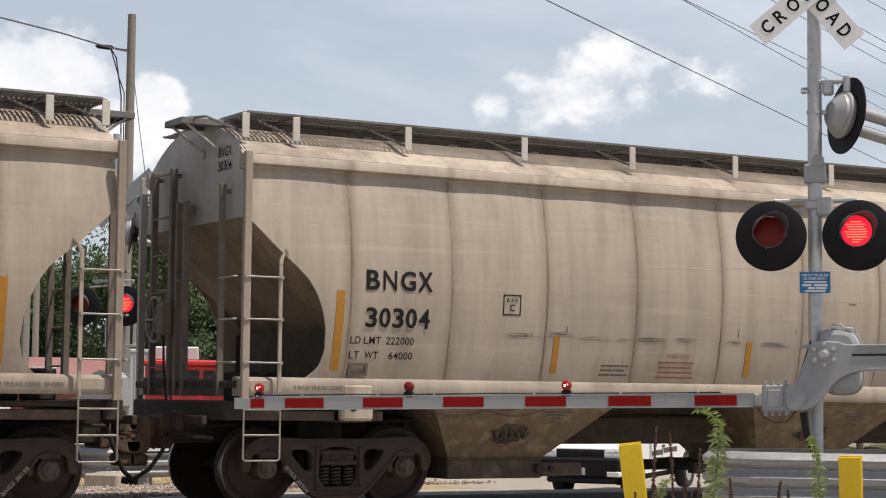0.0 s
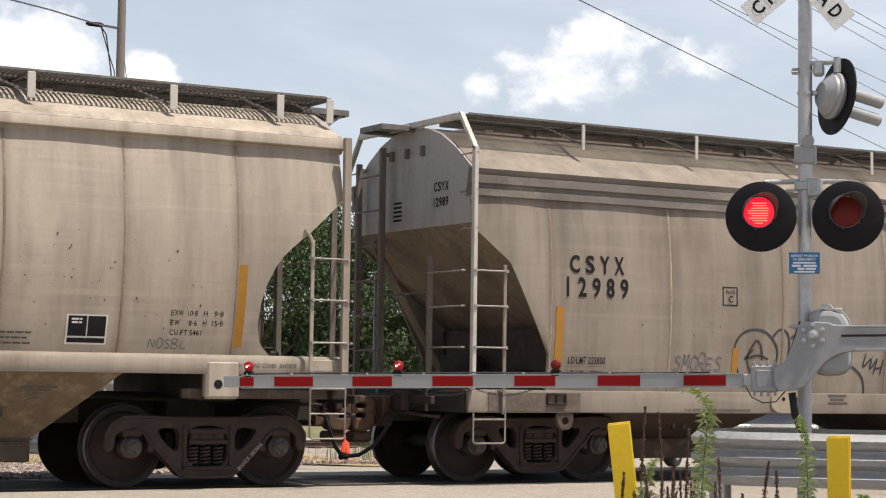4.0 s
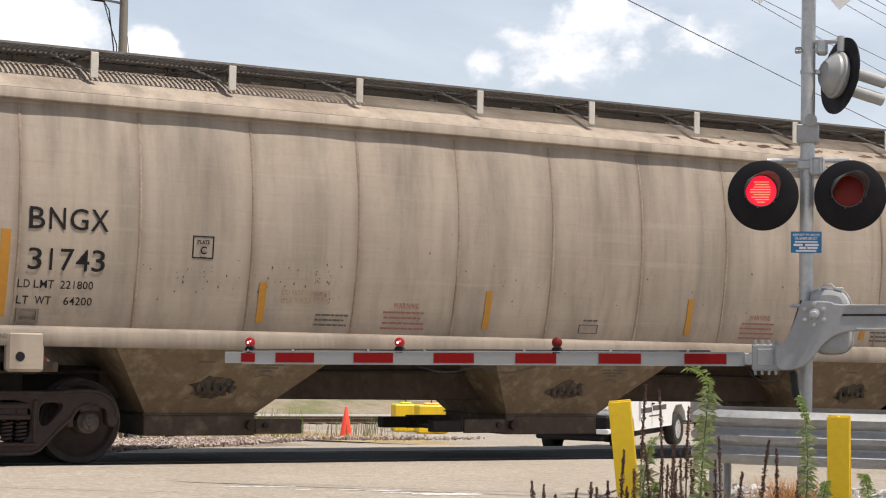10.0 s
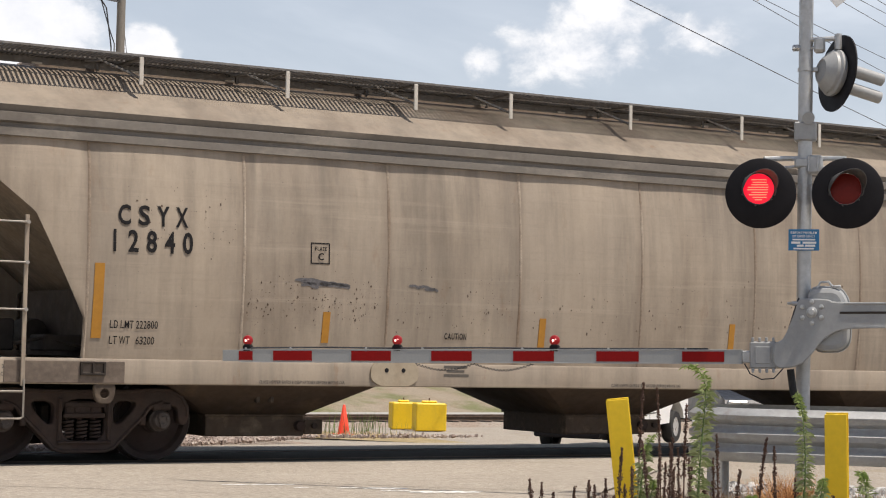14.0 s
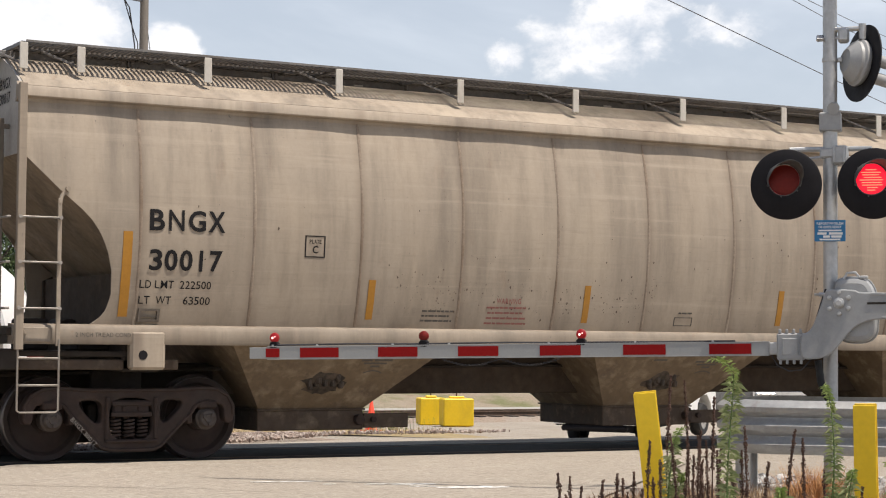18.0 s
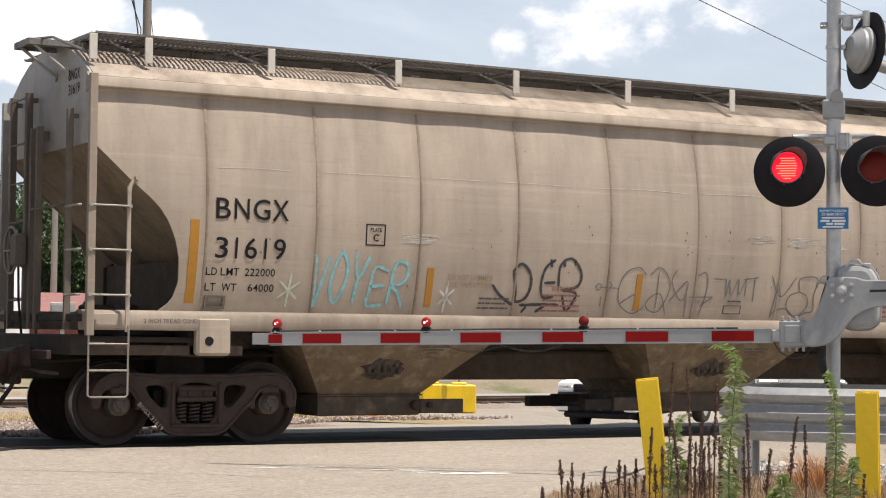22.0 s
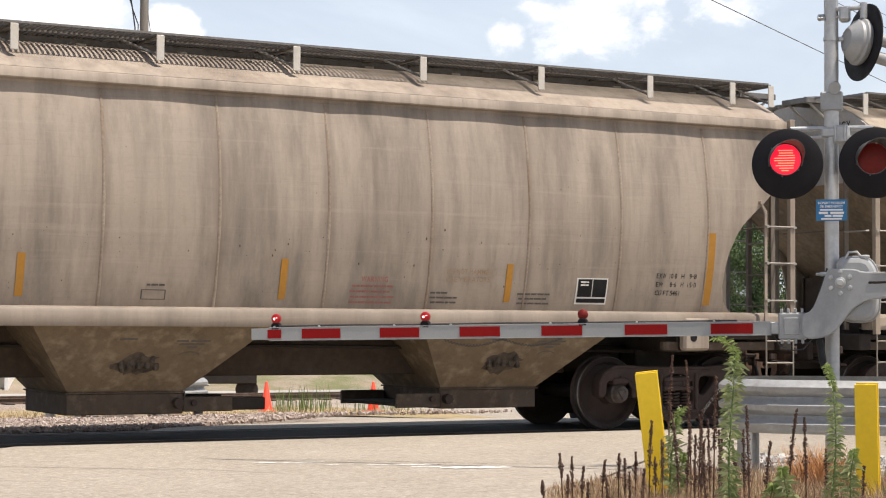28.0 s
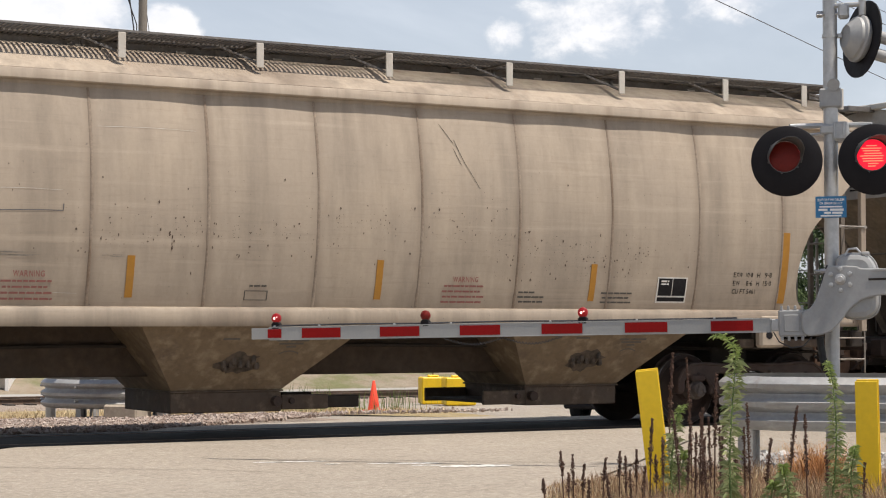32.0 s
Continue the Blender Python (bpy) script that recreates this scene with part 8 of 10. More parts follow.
    part("arm_lead", g, M["cable"], gate)
    g = Geo().tube([(0.42, 0.02, -0.11), (0.44, 0.03, -0.30), (0.52, 0.05, -0.50), (0.58, 0.08, -0.66)], 0.033, 8)
    part("conduit", g, M["rubber"], gate)
    g = Geo().tube([(0.02, -0.02, -0.06), (0.07, -0.02, -0.15), (0.17, -0.02, -0.20), (0.28, -0.02, -0.19), (0.36, 0, -0.10)], 0.006, 5)
    part("lamp_lead", g, M["cable"], gate)
    return gate


gate_arm()


# ---- rings of thrie beam round the signal masts
def beam_ring(origin, radius, top, label, straight=0.0, turn=0.0):
    """An oval of beam: half rounds of that radius joined by straight runs 2 x straight long."""
    ob = thing("guardrail_ring", pose(origin[0], origin[1], 0, 0, 0, turn), label, "guardrail", "guardrail rings")
    base = ground_z(origin[1])
    n = 56
    prof = [(0.0, 0.0), (-0.02, 0.004), (-0.075, 0.045), (-0.080, 0.085), (-0.01, 0.130), (-0.005, 0.155), (-0.075, 0.200), (-0.080, 0.245), (-0.01, 0.290), (-0.005, 0.315), (-0.075, 0.360), (-0.080, 0.40), (-0.02, 0.455), (0.0, 0.46)]
    prof = prof + [(a + 0.006, b) for a, b in prof[::-1]]
    for seg in range(4):
        g = Geo()
        rings = []
        for i in range(n // 4 + 1):
            a = 2 * math.pi * (seg * (n // 4) + i) / n + 0.3
            r0 = radius - (0.004 if i == 0 or i == n // 4 else 0)
            shift = max(-1.0, min(1.0, math.cos(a) * 2.2)) * straight
            rings.append([((r0 - q) * math.cos(a) + shift, (r0 - q) * math.sin(a), top - 0.46 + z) for q, z in prof])
        g.ring_loft(rings)
        part("beam", g, M["beam"], ob, "corrugated galvanised beam", smooth=50)
    for q in range(6):
        a = 2 * math.pi * q / 6 + 0.62
        m = pose(math.cos(a) * (radius - 0.08) + max(-1.0, min(1.0, math.cos(a) * 2.2)) * straight, math.sin(a) * (radius - 0.08), 0, 0, 0, math.degrees(a))
        g = Geo()
        z0, z1 = base - 0.2, top - 0.05
        g.box(-0.075, 0.075, -0.004, 0.004, z0, z1)
        g.box(-0.079, -0.073, -0.05, 0.05, z0, z1)
        g.box(0.073, 0.079, -0.05, 0.05, z0, z1)
        part("beam_post", g, M["beam"], ob, at=m)
        for z in (top - 0.12, top - 0.34):
            part("beam_bolt", Geo().rod((0.09, 0, z), (0.175, 0, z), 0.018, 6), M["galv"], ob, at=m)
    return ob


beam_ring((12.49, -8.98), 0.85, 0.84, "galvanised corrugated guardrail round the signal mast", 1.7, -43)
beam_ring((10.75, 8.95), 1.28, 0.43, "galvanised guardrail ring on posts in gravel beyond the track")


# ---- yellow steel posts
def yellow_post(x, y, top, lean_x, lean_y, turn):
    ob = thing("yellow_marker_post", pose(x, y, ground_z(y) - 0.05, lean_x, lean_y, turn), "yellow painted steel beam post standing in dry grass", "post", "yellow posts")
    h = top - ground_z(y) + 0.05
    w = 0.078
    part("front_flange", Geo().box(-w, w, -0.062, -0.050, 0, h, 0.003), M["bollard"], ob)
    part("rear_flange", Geo().box(-w, w, 0.050, 0.062, 0, h + 0.01, 0.003), M["bollard"], ob)
    part("web", Geo().box(-0.006, 0.006, -0.050, 0.050, 0, h, 0.0), M["bollard"], ob)
    return ob


yellow_post(7.95, -9.97, 0.965, 0, -6.5, -38)
yellow_post(9.22, -10.68, 0.885, 0, -1.0, -47)


# ---- traffic cones and concrete blocks beyond the track
def cone(x, y):
    z = ground_z(y)
    ob = thing("traffic_cone", pose(x, y, z, 0, 0, 20), "orange plastic traffic cone on gravel", "traffic cone", "traffic cones")
    part("cone_body", Geo().lathe([(0.15, 0.02), (0.145, 0.03), (0.03, 0.70), (0.022, 0.71), (0.0001, 0.71)], axis="z", n=24), M["orange"], ob)
    part("cone_base", Geo().box(-0.19, 0.19, -0.19, 0.19, 0.0, 0.028, 0.01), M["orange"], ob)


for turn, depth in ((-2.72, 45.2), (-5.9, 46.5)):
    b = radians(HEADING + turn)
    cone(depth * math.sin(b), EYE[1] + depth * math.cos(b))


def concrete_block(x, y, turn, l, w, h):
    z = ground_z(y)
    ob = thing("concrete_block", pose(x, y, z, 0, 0, turn), "yellow painted concrete barrier block on gravel", "barrier", "yellow concrete blocks")
    part("block_body", Geo().box(-l / 2, l / 2, -w / 2, w / 2, 0, h, 0.03), M["bollard"], ob)
    part("block_key", Geo().box(-l / 2 + 0.2, l / 2 - 0.2, -0.09, 0.09, h, h + 0.06, 0.03), M["bollard"], ob)
    part("lifting_eye", Geo().tube([(0.0, -0.05, h + 0.05), (0.0, -0.03, h + 0.12), (0.0, 0.03, h + 0.12), (0.0, 0.05, h + 0.05)], 0.012, 6), M["rust"], ob)


# two keyed blocks side by side
for turn, depth, yaw, size in ((-0.95, 51.6, -20, (0.70, 0.74, 0.72)), (-0.18, 50.0, -20, (0.80, 0.75, 0.72))):
    b = radians(HEADING + turn)
    concrete_block(depth * math.sin(b), EYE[1] + depth * math.cos(b), yaw, *size)


# ---- utility pole and wires
def utility_pole(x, y, top, label, r=0.15):
    ob = thing("utility_pole", pose(x, y, ground_z(y) - 0.3), label, "utility pole", "utility poles")
    h = top - ground_z(y) + 0.3
    part("pole", Geo().lathe([(r * 1.25, 0), (r, h * 0.6), (r * 0.85, h), (0.001, h + 0.02)], axis="z", n=16), M["wood"], ob)
    return ob, h


POLE = (20.75, 35.45)
pole, ph = utility_pole(*POLE, 13.2, "weathered timber utility pole with a cable drop")
g = Geo().tube([(0.0, 0.0, ph - 1.15), (-0.5, 0.1, ph - 1.10), (-0.72, 0.15, ph - 1.08)], 0.02, 6)
part("drop_bracket", g, M["cable"], pole)
g = Geo().lathe([(0.02, -0.30), (0.07, -0.22), (0.08, 0.2), (0.03, 0.3)], (-0.80, 0.2, ph - 1.08), "x", 10)
part("splice_case", g, M["black"], pole)
g = Geo().tube([(-0.62, 0.15, ph - 1.12), (-0.45, 0.1, ph - 1.4), (-0.28, 0.05, ph - 2.6), (-0.25, 0.0, ph - 5.0)], 0.022, 6)
g.tube([(-0.62, 0.15, ph - 1.12), (-0.35, 0.1, ph - 2.0), (-0.18, 0.05, ph - 2.5), (-0.17, 0.0, ph - 6.0)], 0.018, 6)
part("riser_cable", g, M["cable"], pole)
# ================= beyond the track =================
def at_bearing(turn, depth, z=None):
    """The place at that turn from the camera's heading (degrees, to the right) and distance."""
    b = radians(HEADING + turn)
    x, y = depth * math.sin(b), EYE[1] + depth * math.cos(b)
    return Vector((x, y, ground_z(y) if z is None else z))


def facing_eye(p):
    """The turn about z that points local -y at the camera."""
    return -math.degrees(math.atan2(p.x - EYE[0], p.y - EYE[1]))


# ---- overhead wires
def sky_point(px, py, depth):
    """A point seen at that offset from the picture's middle at the clip's start."""
    m = aim(-0.20, 4.47, 0.60)
    f = 784 / math.tan(radians(26.1 / 2))
    d = m.to_3x3() @ Vector(((px - 784) / f, (441 - py) / f, -1))
    return m.translation + d * depth


def sky_wire(points, r):
    ob = part("overhead_wire", Geo().tube([sky_point(*p) for p in points], r, 5), M["wire"])
    tagged(ob, "thin dark overhead utility wire", "wire", "overhead wires")


sky_wire([(760, -92, 38), (966, 0, 44), (1180, 104, 52), (1424, 222, 64), (1700, 352, 82)], 0.015)
sky_wire([(1000, -100, 40), (1212, 0, 48), (1424, 104, 58), (1568, 172, 66), (1750, 255, 80)], 0.011)
sky_wire([(1000, -96, 40), (1212, 2, 48), (1424, 120, 58), (1568, 196, 66), (1750, 290, 80)], 0.011)
sky_wire([(1150, -110, 40), (1365, 0, 48), (1568, 114, 58), (1750, 215, 70)], 0.010)
sky_wire([(1300, -80, 40), (1517, 47, 48), (1700, 150, 58)], 0.010)
sky_wire([(1300, -45, 42), (1440, 26, 48), (1520, 67, 52), (1567, 91, 55), (1700, 158, 62)], 0.010)
sky_wire([(1380, -80, 40), (1534, 0, 48), (1700, 92, 58)], 0.010)
sky_wire([(-400, -84, 44), (-150, -14, 50), (0, 31, 54), (110, 59, 57), (176, 79, 58.5), (200, 86, 59), (226, 91, 59.9)], 0.026)
sky_wire([(234, 110, 60), (246, 220, 60.5), (256, 300, 61), (262, 420, 61)], 0.012)

# ---- far signal of the crossing
FAR = at_bearing(-9.98, 30.6)
far_sig = crossing_signal("crossing_signal", (FAR.x, FAR.y), -46.0, far_elements, "far grade crossing signal with round flashers on a galvanised mast", far=True)
g = Geo().box(-0.28, 0.30, -0.30, 0.18, 1.02, 1.62, 0.08)
part("mechanism_case", g, M["alu"], far_sig, "rounded grey gate mechanism case")
g = Geo().prism([(-0.75, 0.98), (-0.35, 0.92), (0.05, 1.05), (0.25, 1.35), (0.22, 1.62), (-0.05, 1.66), (-0.22, 1.45), (-0.42, 1.22), (-0.75, 1.18)], -0.36, -0.33, "y")
part("support_arm", g, M["alu"], far_sig)
part("footing", Geo().box(-0.30, 0.28, -0.28, 0.28, ground_z(FAR.y) - 0.2, ground_z(FAR.y) + 0.22, 0.03), M["concrete"], far_sig, "tan concrete footing")
g = Geo().box(-0.14, 0.50, -0.05, 0.05, 2.02, 2.06, 0.01)
for q in (-0.1, 0.05, 0.2, 0.38):
    g.rod((q, 0.0, 2.05), (q, 0.0, 2.42), 0.03, 8)
part("relay_bracket", g, M["galv"], far_sig)

# ---- second track, ballast and berm
M["ballast"] = material("ballast_stone", (0.34, 0.29, 0.24), 0.95, grain=(40, 0.3), bump=(30, 0.9, 0.04), stain=[((0.17, 0.12, 0.09), 18, (1, 1, 1), 0.48, 0.62, 0.8), ((0.24, 0.15, 0.09), 0.6, (1, 1, 1), 0.45, 0.7, 0.5)])
M["dry_ground"] = material("dry_grass_ground", (0.34, 0.26, 0.13), 0.95, grain=(20, 0.3), bump=(25, 0.8, 0.04), stain=[((0.20, 0.17, 0.09), 3, (1, 1, 1), 0.48, 0.66, 0.7), ((0.40, 0.34, 0.25), 0.8, (1, 1, 1), 0.5, 0.72, 0.7), ((0.13, 0.14, 0.05), 1.1, (1, 1, 1), 0.6, 0.78, 0.7)])
M["dirt"] = material("bare_dirt", (0.27, 0.225, 0.17), 0.95, grain=(16, 0.25), bump=(14, 0.8, 0.06), stain=[((0.22, 0.16, 0.10), 1.2, (1, 1, 1), 0.48, 0.7, 0.7), ((0.12, 0.135, 0.045), 0.35, (1, 1, 1), 0.48, 0.62, 0.8)])
z2 = -0.72
for y in (31.0, 32.435):
    rail_line("rail", y, z2, -60, 120, M["rail"])
g = Geo().prism([(28.6, -1.25), (29.9, z2 - 0.17), (33.5, z2 - 0.17), (34.8, -1.35)], -60, 120, "x")
tagged(part("ballast_bed", g, M["ballast"]), "brown ballast bed under the second track", "ballast", kind="structure")
g = Geo()
for i in range(130):
    x = -10 + 0.6 * i
    g.box(x - 0.11, x + 0.11, 30.4, 33.0, z2 - 0.20, z2 - 0.135, 0.01)
tagged(part("railway_sleepers", g, M["grime"]), "weathered timber sleepers of the second track", "sleepers", kind="stuff")
M["pale_road"] = material("pale_paved_yard", (0.36, 0.345, 0.32), 0.9, grain=(20, 0.15), stain=[((0.26, 0.24, 0.21), 0.5, (0.3, 1, 1), 0.45, 0.7, 0.6)])
tagged(part("yard_road", strip_along(Vector((0, 0, 0)), Vector((1, 0, 0)), Vector((0, 1, 0)), (-60, 120), (36.5, 43.5), 60, 4, 0.05), M["pale_road"]), "pale paved yard road behind the second track", "road", kind="structure")
g = Geo()


def berm(u, v):
    x, y = -60 + 190 * u, 45 + 16 * v
    h = math.sin(math.pi * v) * (1.15 + 0.45 * noise.noise(Vector((x * 0.12, y * 0.2, 5)))) + 0.12 * noise.noise(Vector((x * 0.7, y * 0.7, 1)))
    return (x, y, ground_z(y) - 0.05 + max(0.0, h))


g.grid(berm, 110, 14)
tagged(part("dirt_berm", g, M["dirt"], smooth=80), "low bare dirt berm with sparse grass", "berm", kind="structure")
# ballast shoulder between the main track and the far signal
g = strip_along(Vector((0, 0, 0)), Vector((1, 0, 0)), Vector((0, 1, 0)), (-30, 14.0), (1.6, 12.0), 60, 30, -0.004)
tagged(part("ballast_shoulder", g, M["ballast"]), "coarse ballast stones beside the track", "ballast", kind="structure")
g = strip_along(Vector((0, 0, 0)), Vector((1, 0, 0)), Vector((0, 1, 0)), (-30, 21.5), (12.0, 28.5), 60, 30, -0.002)
tagged(part("dry_verge", g, M["dry_ground"]), "dry yellow grass verge beyond the track", "verge", kind="structure")


def stones(name, n, place, size, seed, mat, label):
    """Loose angular stones, joined: too many to pick apart."""
    rnd = random.Random(seed)
    g = Geo()
    base = [(-1, -1, -1), (1, -1, -1), (1, 1, -1), (-1, 1, -1), (-0.7, -0.7, 0.8), (0.8, -0.6, 0.9), (0.6, 0.8, 0.7), (-0.8, 0.6, 1.0)]
    faces = [(0, 3, 2, 1), (4, 5, 6, 7), (0, 1, 5, 4), (1, 2, 6, 5), (2, 3, 7, 6), (3, 0, 4, 7)]
    for _ in range(n):
        x, y = place(rnd)
        s = size * rnd.uniform(0.5, 1.3)
        m = pose(x, y, ground_z(y) + s * 0.2, rnd.uniform(0, 360), rnd.uniform(0, 360), rnd.uniform(0, 360))
        sc = (s * rnd.uniform(0.7, 1.3), s * rnd.uniform(0.7, 1.2), s * rnd.uniform(0.5, 1.0))
        g.add([m @ Vector((a * sc[0] * rnd.uniform(0.75, 1.1), b * sc[1] * rnd.uniform(0.75, 1.1), c * sc[2] * rnd.uniform(0.75, 1.1))) for a, b, c in base], faces)
    ob = part(name, g, mat, smooth=0)
    return tagged(ob, label, "stones", kind="stuff")


def island_stone(name, c0, c1):
    m = material(name, c0, 0.9, grain=(30, 0.15))
    nt = m.node_tree
    geo = nt.nodes.new("ShaderNodeNewGeometry")
    mixn = nt.nodes.new("ShaderNodeMix")
    mixn.data_type = "RGBA"
    mixn.inputs["A"].default_value, mixn.inputs["B"].default_value = (*c0, 1), (*c1, 1)
    nt.links.new(geo.outputs["Random Per Island"], mixn.inputs["Factor"])
    nt.links.new(mixn.outputs["Result"], nt.nodes["Principled BSDF"].inputs["Base Color"])
    return m


M["stone"] = island_stone("ballast_rock", (0.20, 0.145, 0.12), (0.47, 0.40, 0.355))
M["stone_pale"] = island_stone("pale_rock", (0.30, 0.29, 0.28), (0.58, 0.57, 0.55))
def off_road(r, xa, xb, span, power):
    while True:
        x, y = r.uniform(xa, xb), 1.6 + span * r.random() ** power
        if x * SIDE.x + y * SIDE.y < 4.9:
            return x, y


stones("ballast_stones", 11000, lambda r: off_road(r, 4.5, 13.5, 7.5, 1.2), 0.024, 4, M["stone"], "loose brown ballast stones beside the rails")
stones("ballast_stones", 1500, lambda r: off_road(r, 10, 23, 18, 1.0), 0.028, 5, M["stone"], "scattered ballast stones beyond the crossing")


# ---- grass
def blades(name, n, place, height, width, seed, mat, label, bend=0.35):
    rnd = random.Random(seed)
    g = Geo()
    for _ in range(n):
        x, y, hs = place(rnd)
        z = ground_z(y) - 0.02
        h = height * hs * rnd.uniform(0.5, 1.15)
        a = rnd.uniform(0, 2 * math.pi)
        dx, dy = math.cos(a) * h * bend * rnd.random(), math.sin(a) * h * bend * rnd.random()
        w = width * rnd.uniform(0.6, 1.3)
        b = rnd.uniform(0, math.pi)
        wx, wy = math.cos(b) * w, math.sin(b) * w
        g.add([(x - wx, y - wy, z), (x + wx, y + wy, z), (x + dx * 0.4 + wx * 0.8, y + dy * 0.4 + wy * 0.8, z + h * 0.6), (x + dx * 0.4 - wx * 0.8, y + dy * 0.4 - wy * 0.8, z + h * 0.6),
               (x + dx, y + dy, z + h)], [(0, 1, 2, 3), (3, 2, 4)])
    ob = part(name, g, mat, smooth=0)
    return tagged(ob, label, "grass", kind="stuff")


M["straw"] = island_stone("dry_straw", (0.36, 0.25, 0.13), (0.62, 0.50, 0.32))
M["straw_brown"] = island_stone("brown_dead_grass", (0.19, 0.115, 0.07), (0.36, 0.22, 0.13))
M["rusty_grass"] = island_stone("rust_orange_grass", (0.42, 0.20, 0.08), (0.62, 0.36, 0.16))
M["green_grass"] = island_stone("green_grass", (0.06, 0.11, 0.025), (0.18, 0.24, 0.07))


def far_grass(r):
    while True:
        x, y = r.uniform(8, 21), r.uniform(9, 24)
        if x * SIDE.x + y * SIDE.y < 4.0:
            return x, y, (1.0 if r.random() < 0.5 else 0.6)


blades("dry_grass", 6000, far_grass, 0.16, 0.008, 11, M["straw"], "dry yellow grass beyond the track", 0.8)
blades("green_grass_tufts", 170, lambda r: (r.gauss(18.9, 0.35), r.gauss(19.6, 0.5), 1.0), 0.65, 0.007, 12, M["green_grass"], "thin tall green grass by the cones", 0.3)
blades("green_grass_tufts", 110, lambda r: (r.gauss(20.9, 0.5), r.gauss(19.2, 0.6), 1.0), 0.55, 0.007, 13, M["green_grass"], "thin tall green grass by the cones", 0.3)
blades("green_grass_tufts", 400, lambda r: (r.gauss(7.0, 1.0), r.gauss(20.0, 0.8), 1.0), 0.5, 0.01, 14, M["green_grass"], "green grass by the second track", 0.3)


# ---- near verge: dry grass, dead stalks, green weeds
def near_spot(r):
    """A spot on the verge: along the road and out from its edge."""
    while True:
        turn, d = r.uniform(-0.5, 14.5), r.uniform(11.0, 15.8)
        p = at_bearing(turn, d)
        off = p.x * SIDE.x + p.y * SIDE.y
        edge = 11.75 + 0.25 * math.sin(p.x * 2.1)
        if off > edge:
            return p.x, p.y, min(1.0, 0.25 + (off - edge) * 0.8)


M["verge"] = material("verge_soil", (0.24, 0.19, 0.13), 0.95, grain=(25, 0.3), bump=(30, 0.8, 0.03), stain=[((0.36, 0.32, 0.27), 6, (1, 1, 1), 0.5, 0.65, 0.7), ((0.13, 0.10, 0.06), 2, (1, 1, 1), 0.5, 0.7, 0.6)])
tagged(part("grass_verge", strip_along(Vector((0, 0, 0)), ROAD, SIDE, (-40, -1.2), (11.75, 30), 60, 20, 0.008), M["verge"]), "dry soil and gravel verge by the road", "verge", kind="structure")
blades("dry_grass", 26000, near_spot, 0.22, 0.0026, 21, M["straw"], "pale dry grass on the roadside verge", 0.7)
blades("dead_grass", 8000, near_spot, 0.30, 0.003, 22, M["straw_brown"], "brown dead grass on the roadside verge", 0.5)
RUST = at_bearing(10.45, 14.6)
blades("dry_grass_clump", 1300, lambda r: (r.gauss(RUST.x, 0.10), r.gauss(RUST.y, 0.10), 1.0), 0.42, 0.003, 23, M["rusty_grass"], "rust-orange dried grass clump by the guardrail", 0.7)
stones("roadside_stones", 2600, lambda r: (lambda p: (p.x, p.y))(at_bearing(r.uniform(8.6, 14.5), r.uniform(13.6, 19.5))), 0.034, 31, M["stone_pale"], "pale grey stones round the guardrail")

M["stalk"] = material("dead_brown_stalk", (0.10, 0.055, 0.04), 0.9, grain=(40, 0.3), stain=[((0.20, 0.12, 0.08), 8, (1, 1, 1), 0.5, 0.7, 0.6)])
M["stem_green"] = material("green_weed_stem", (0.13, 0.20, 0.06), 0.7, grain=(30, 0.15))
M["leaf_green"] = island_stone("weed_leaf", (0.19, 0.25, 0.085), (0.54, 0.58, 0.30))
M["leaf_pale"] = island_stone("young_weed_leaf", (0.28, 0.38, 0.10), (0.42, 0.50, 0.18))


def dock(p, h, seed):
    """A dead dock stalk: stem with clustered brown seed husks."""
    rnd = random.Random(seed)
    ob = thing("dead_dock_stalk", Matrix.Translation(p), "dead dark brown dock stalk with seed husks", "weed", "dead dock stalks")
    lx, ly = rnd.uniform(-0.06, 0.06), rnd.uniform(-0.06, 0.06)
    pts = [(lx * q * q * h, ly * q * q * h, h * q - 0.03) for q in (0, 0.25, 0.5, 0.75, 1.0)]
    part("stem", Geo().tube(pts, [0.007, 0.006, 0.005, 0.004, 0.002], 5), M["stalk"], ob)
    g = Geo()
    low = rnd.uniform(0.35, 0.6)
    for i in range(int(420 * h + 60)):
        q = rnd.uniform(low, 1.0) if rnd.random() < 0.92 else rnd.uniform(0.2, 1.0)
        a = rnd.uniform(0, 6.3)
        r = rnd.uniform(0.0, 0.017) * (1.2 - 0.75 * max(0.0, (q - low) / (1 - low)) ** 2) * (0.8 + 0.35 * math.sin(q * h * 55 + seed))
        c = Vector((lx * q * q * h + r * math.cos(a), ly * q * q * h + r * math.sin(a), h * q))
        s = rnd.uniform(0.004, 0.0075)
        m = Matrix.Translation(c) @ pose(0, 0, 0, rnd.uniform(0, 360), rnd.uniform(0, 360), 0)
        g.add([m @ Vector(v) for v in ((-s, 0, 0), (s, 0, 0), (0, s, s * 0.6), (0, -s, s * 1.4))], [(0, 1, 2), (0, 3, 1), (1, 3, 2), (0, 2, 3)])
    tagged(part("seed_head", g, M["stalk"], ob, smooth=0), kind="stuff")
    return ob


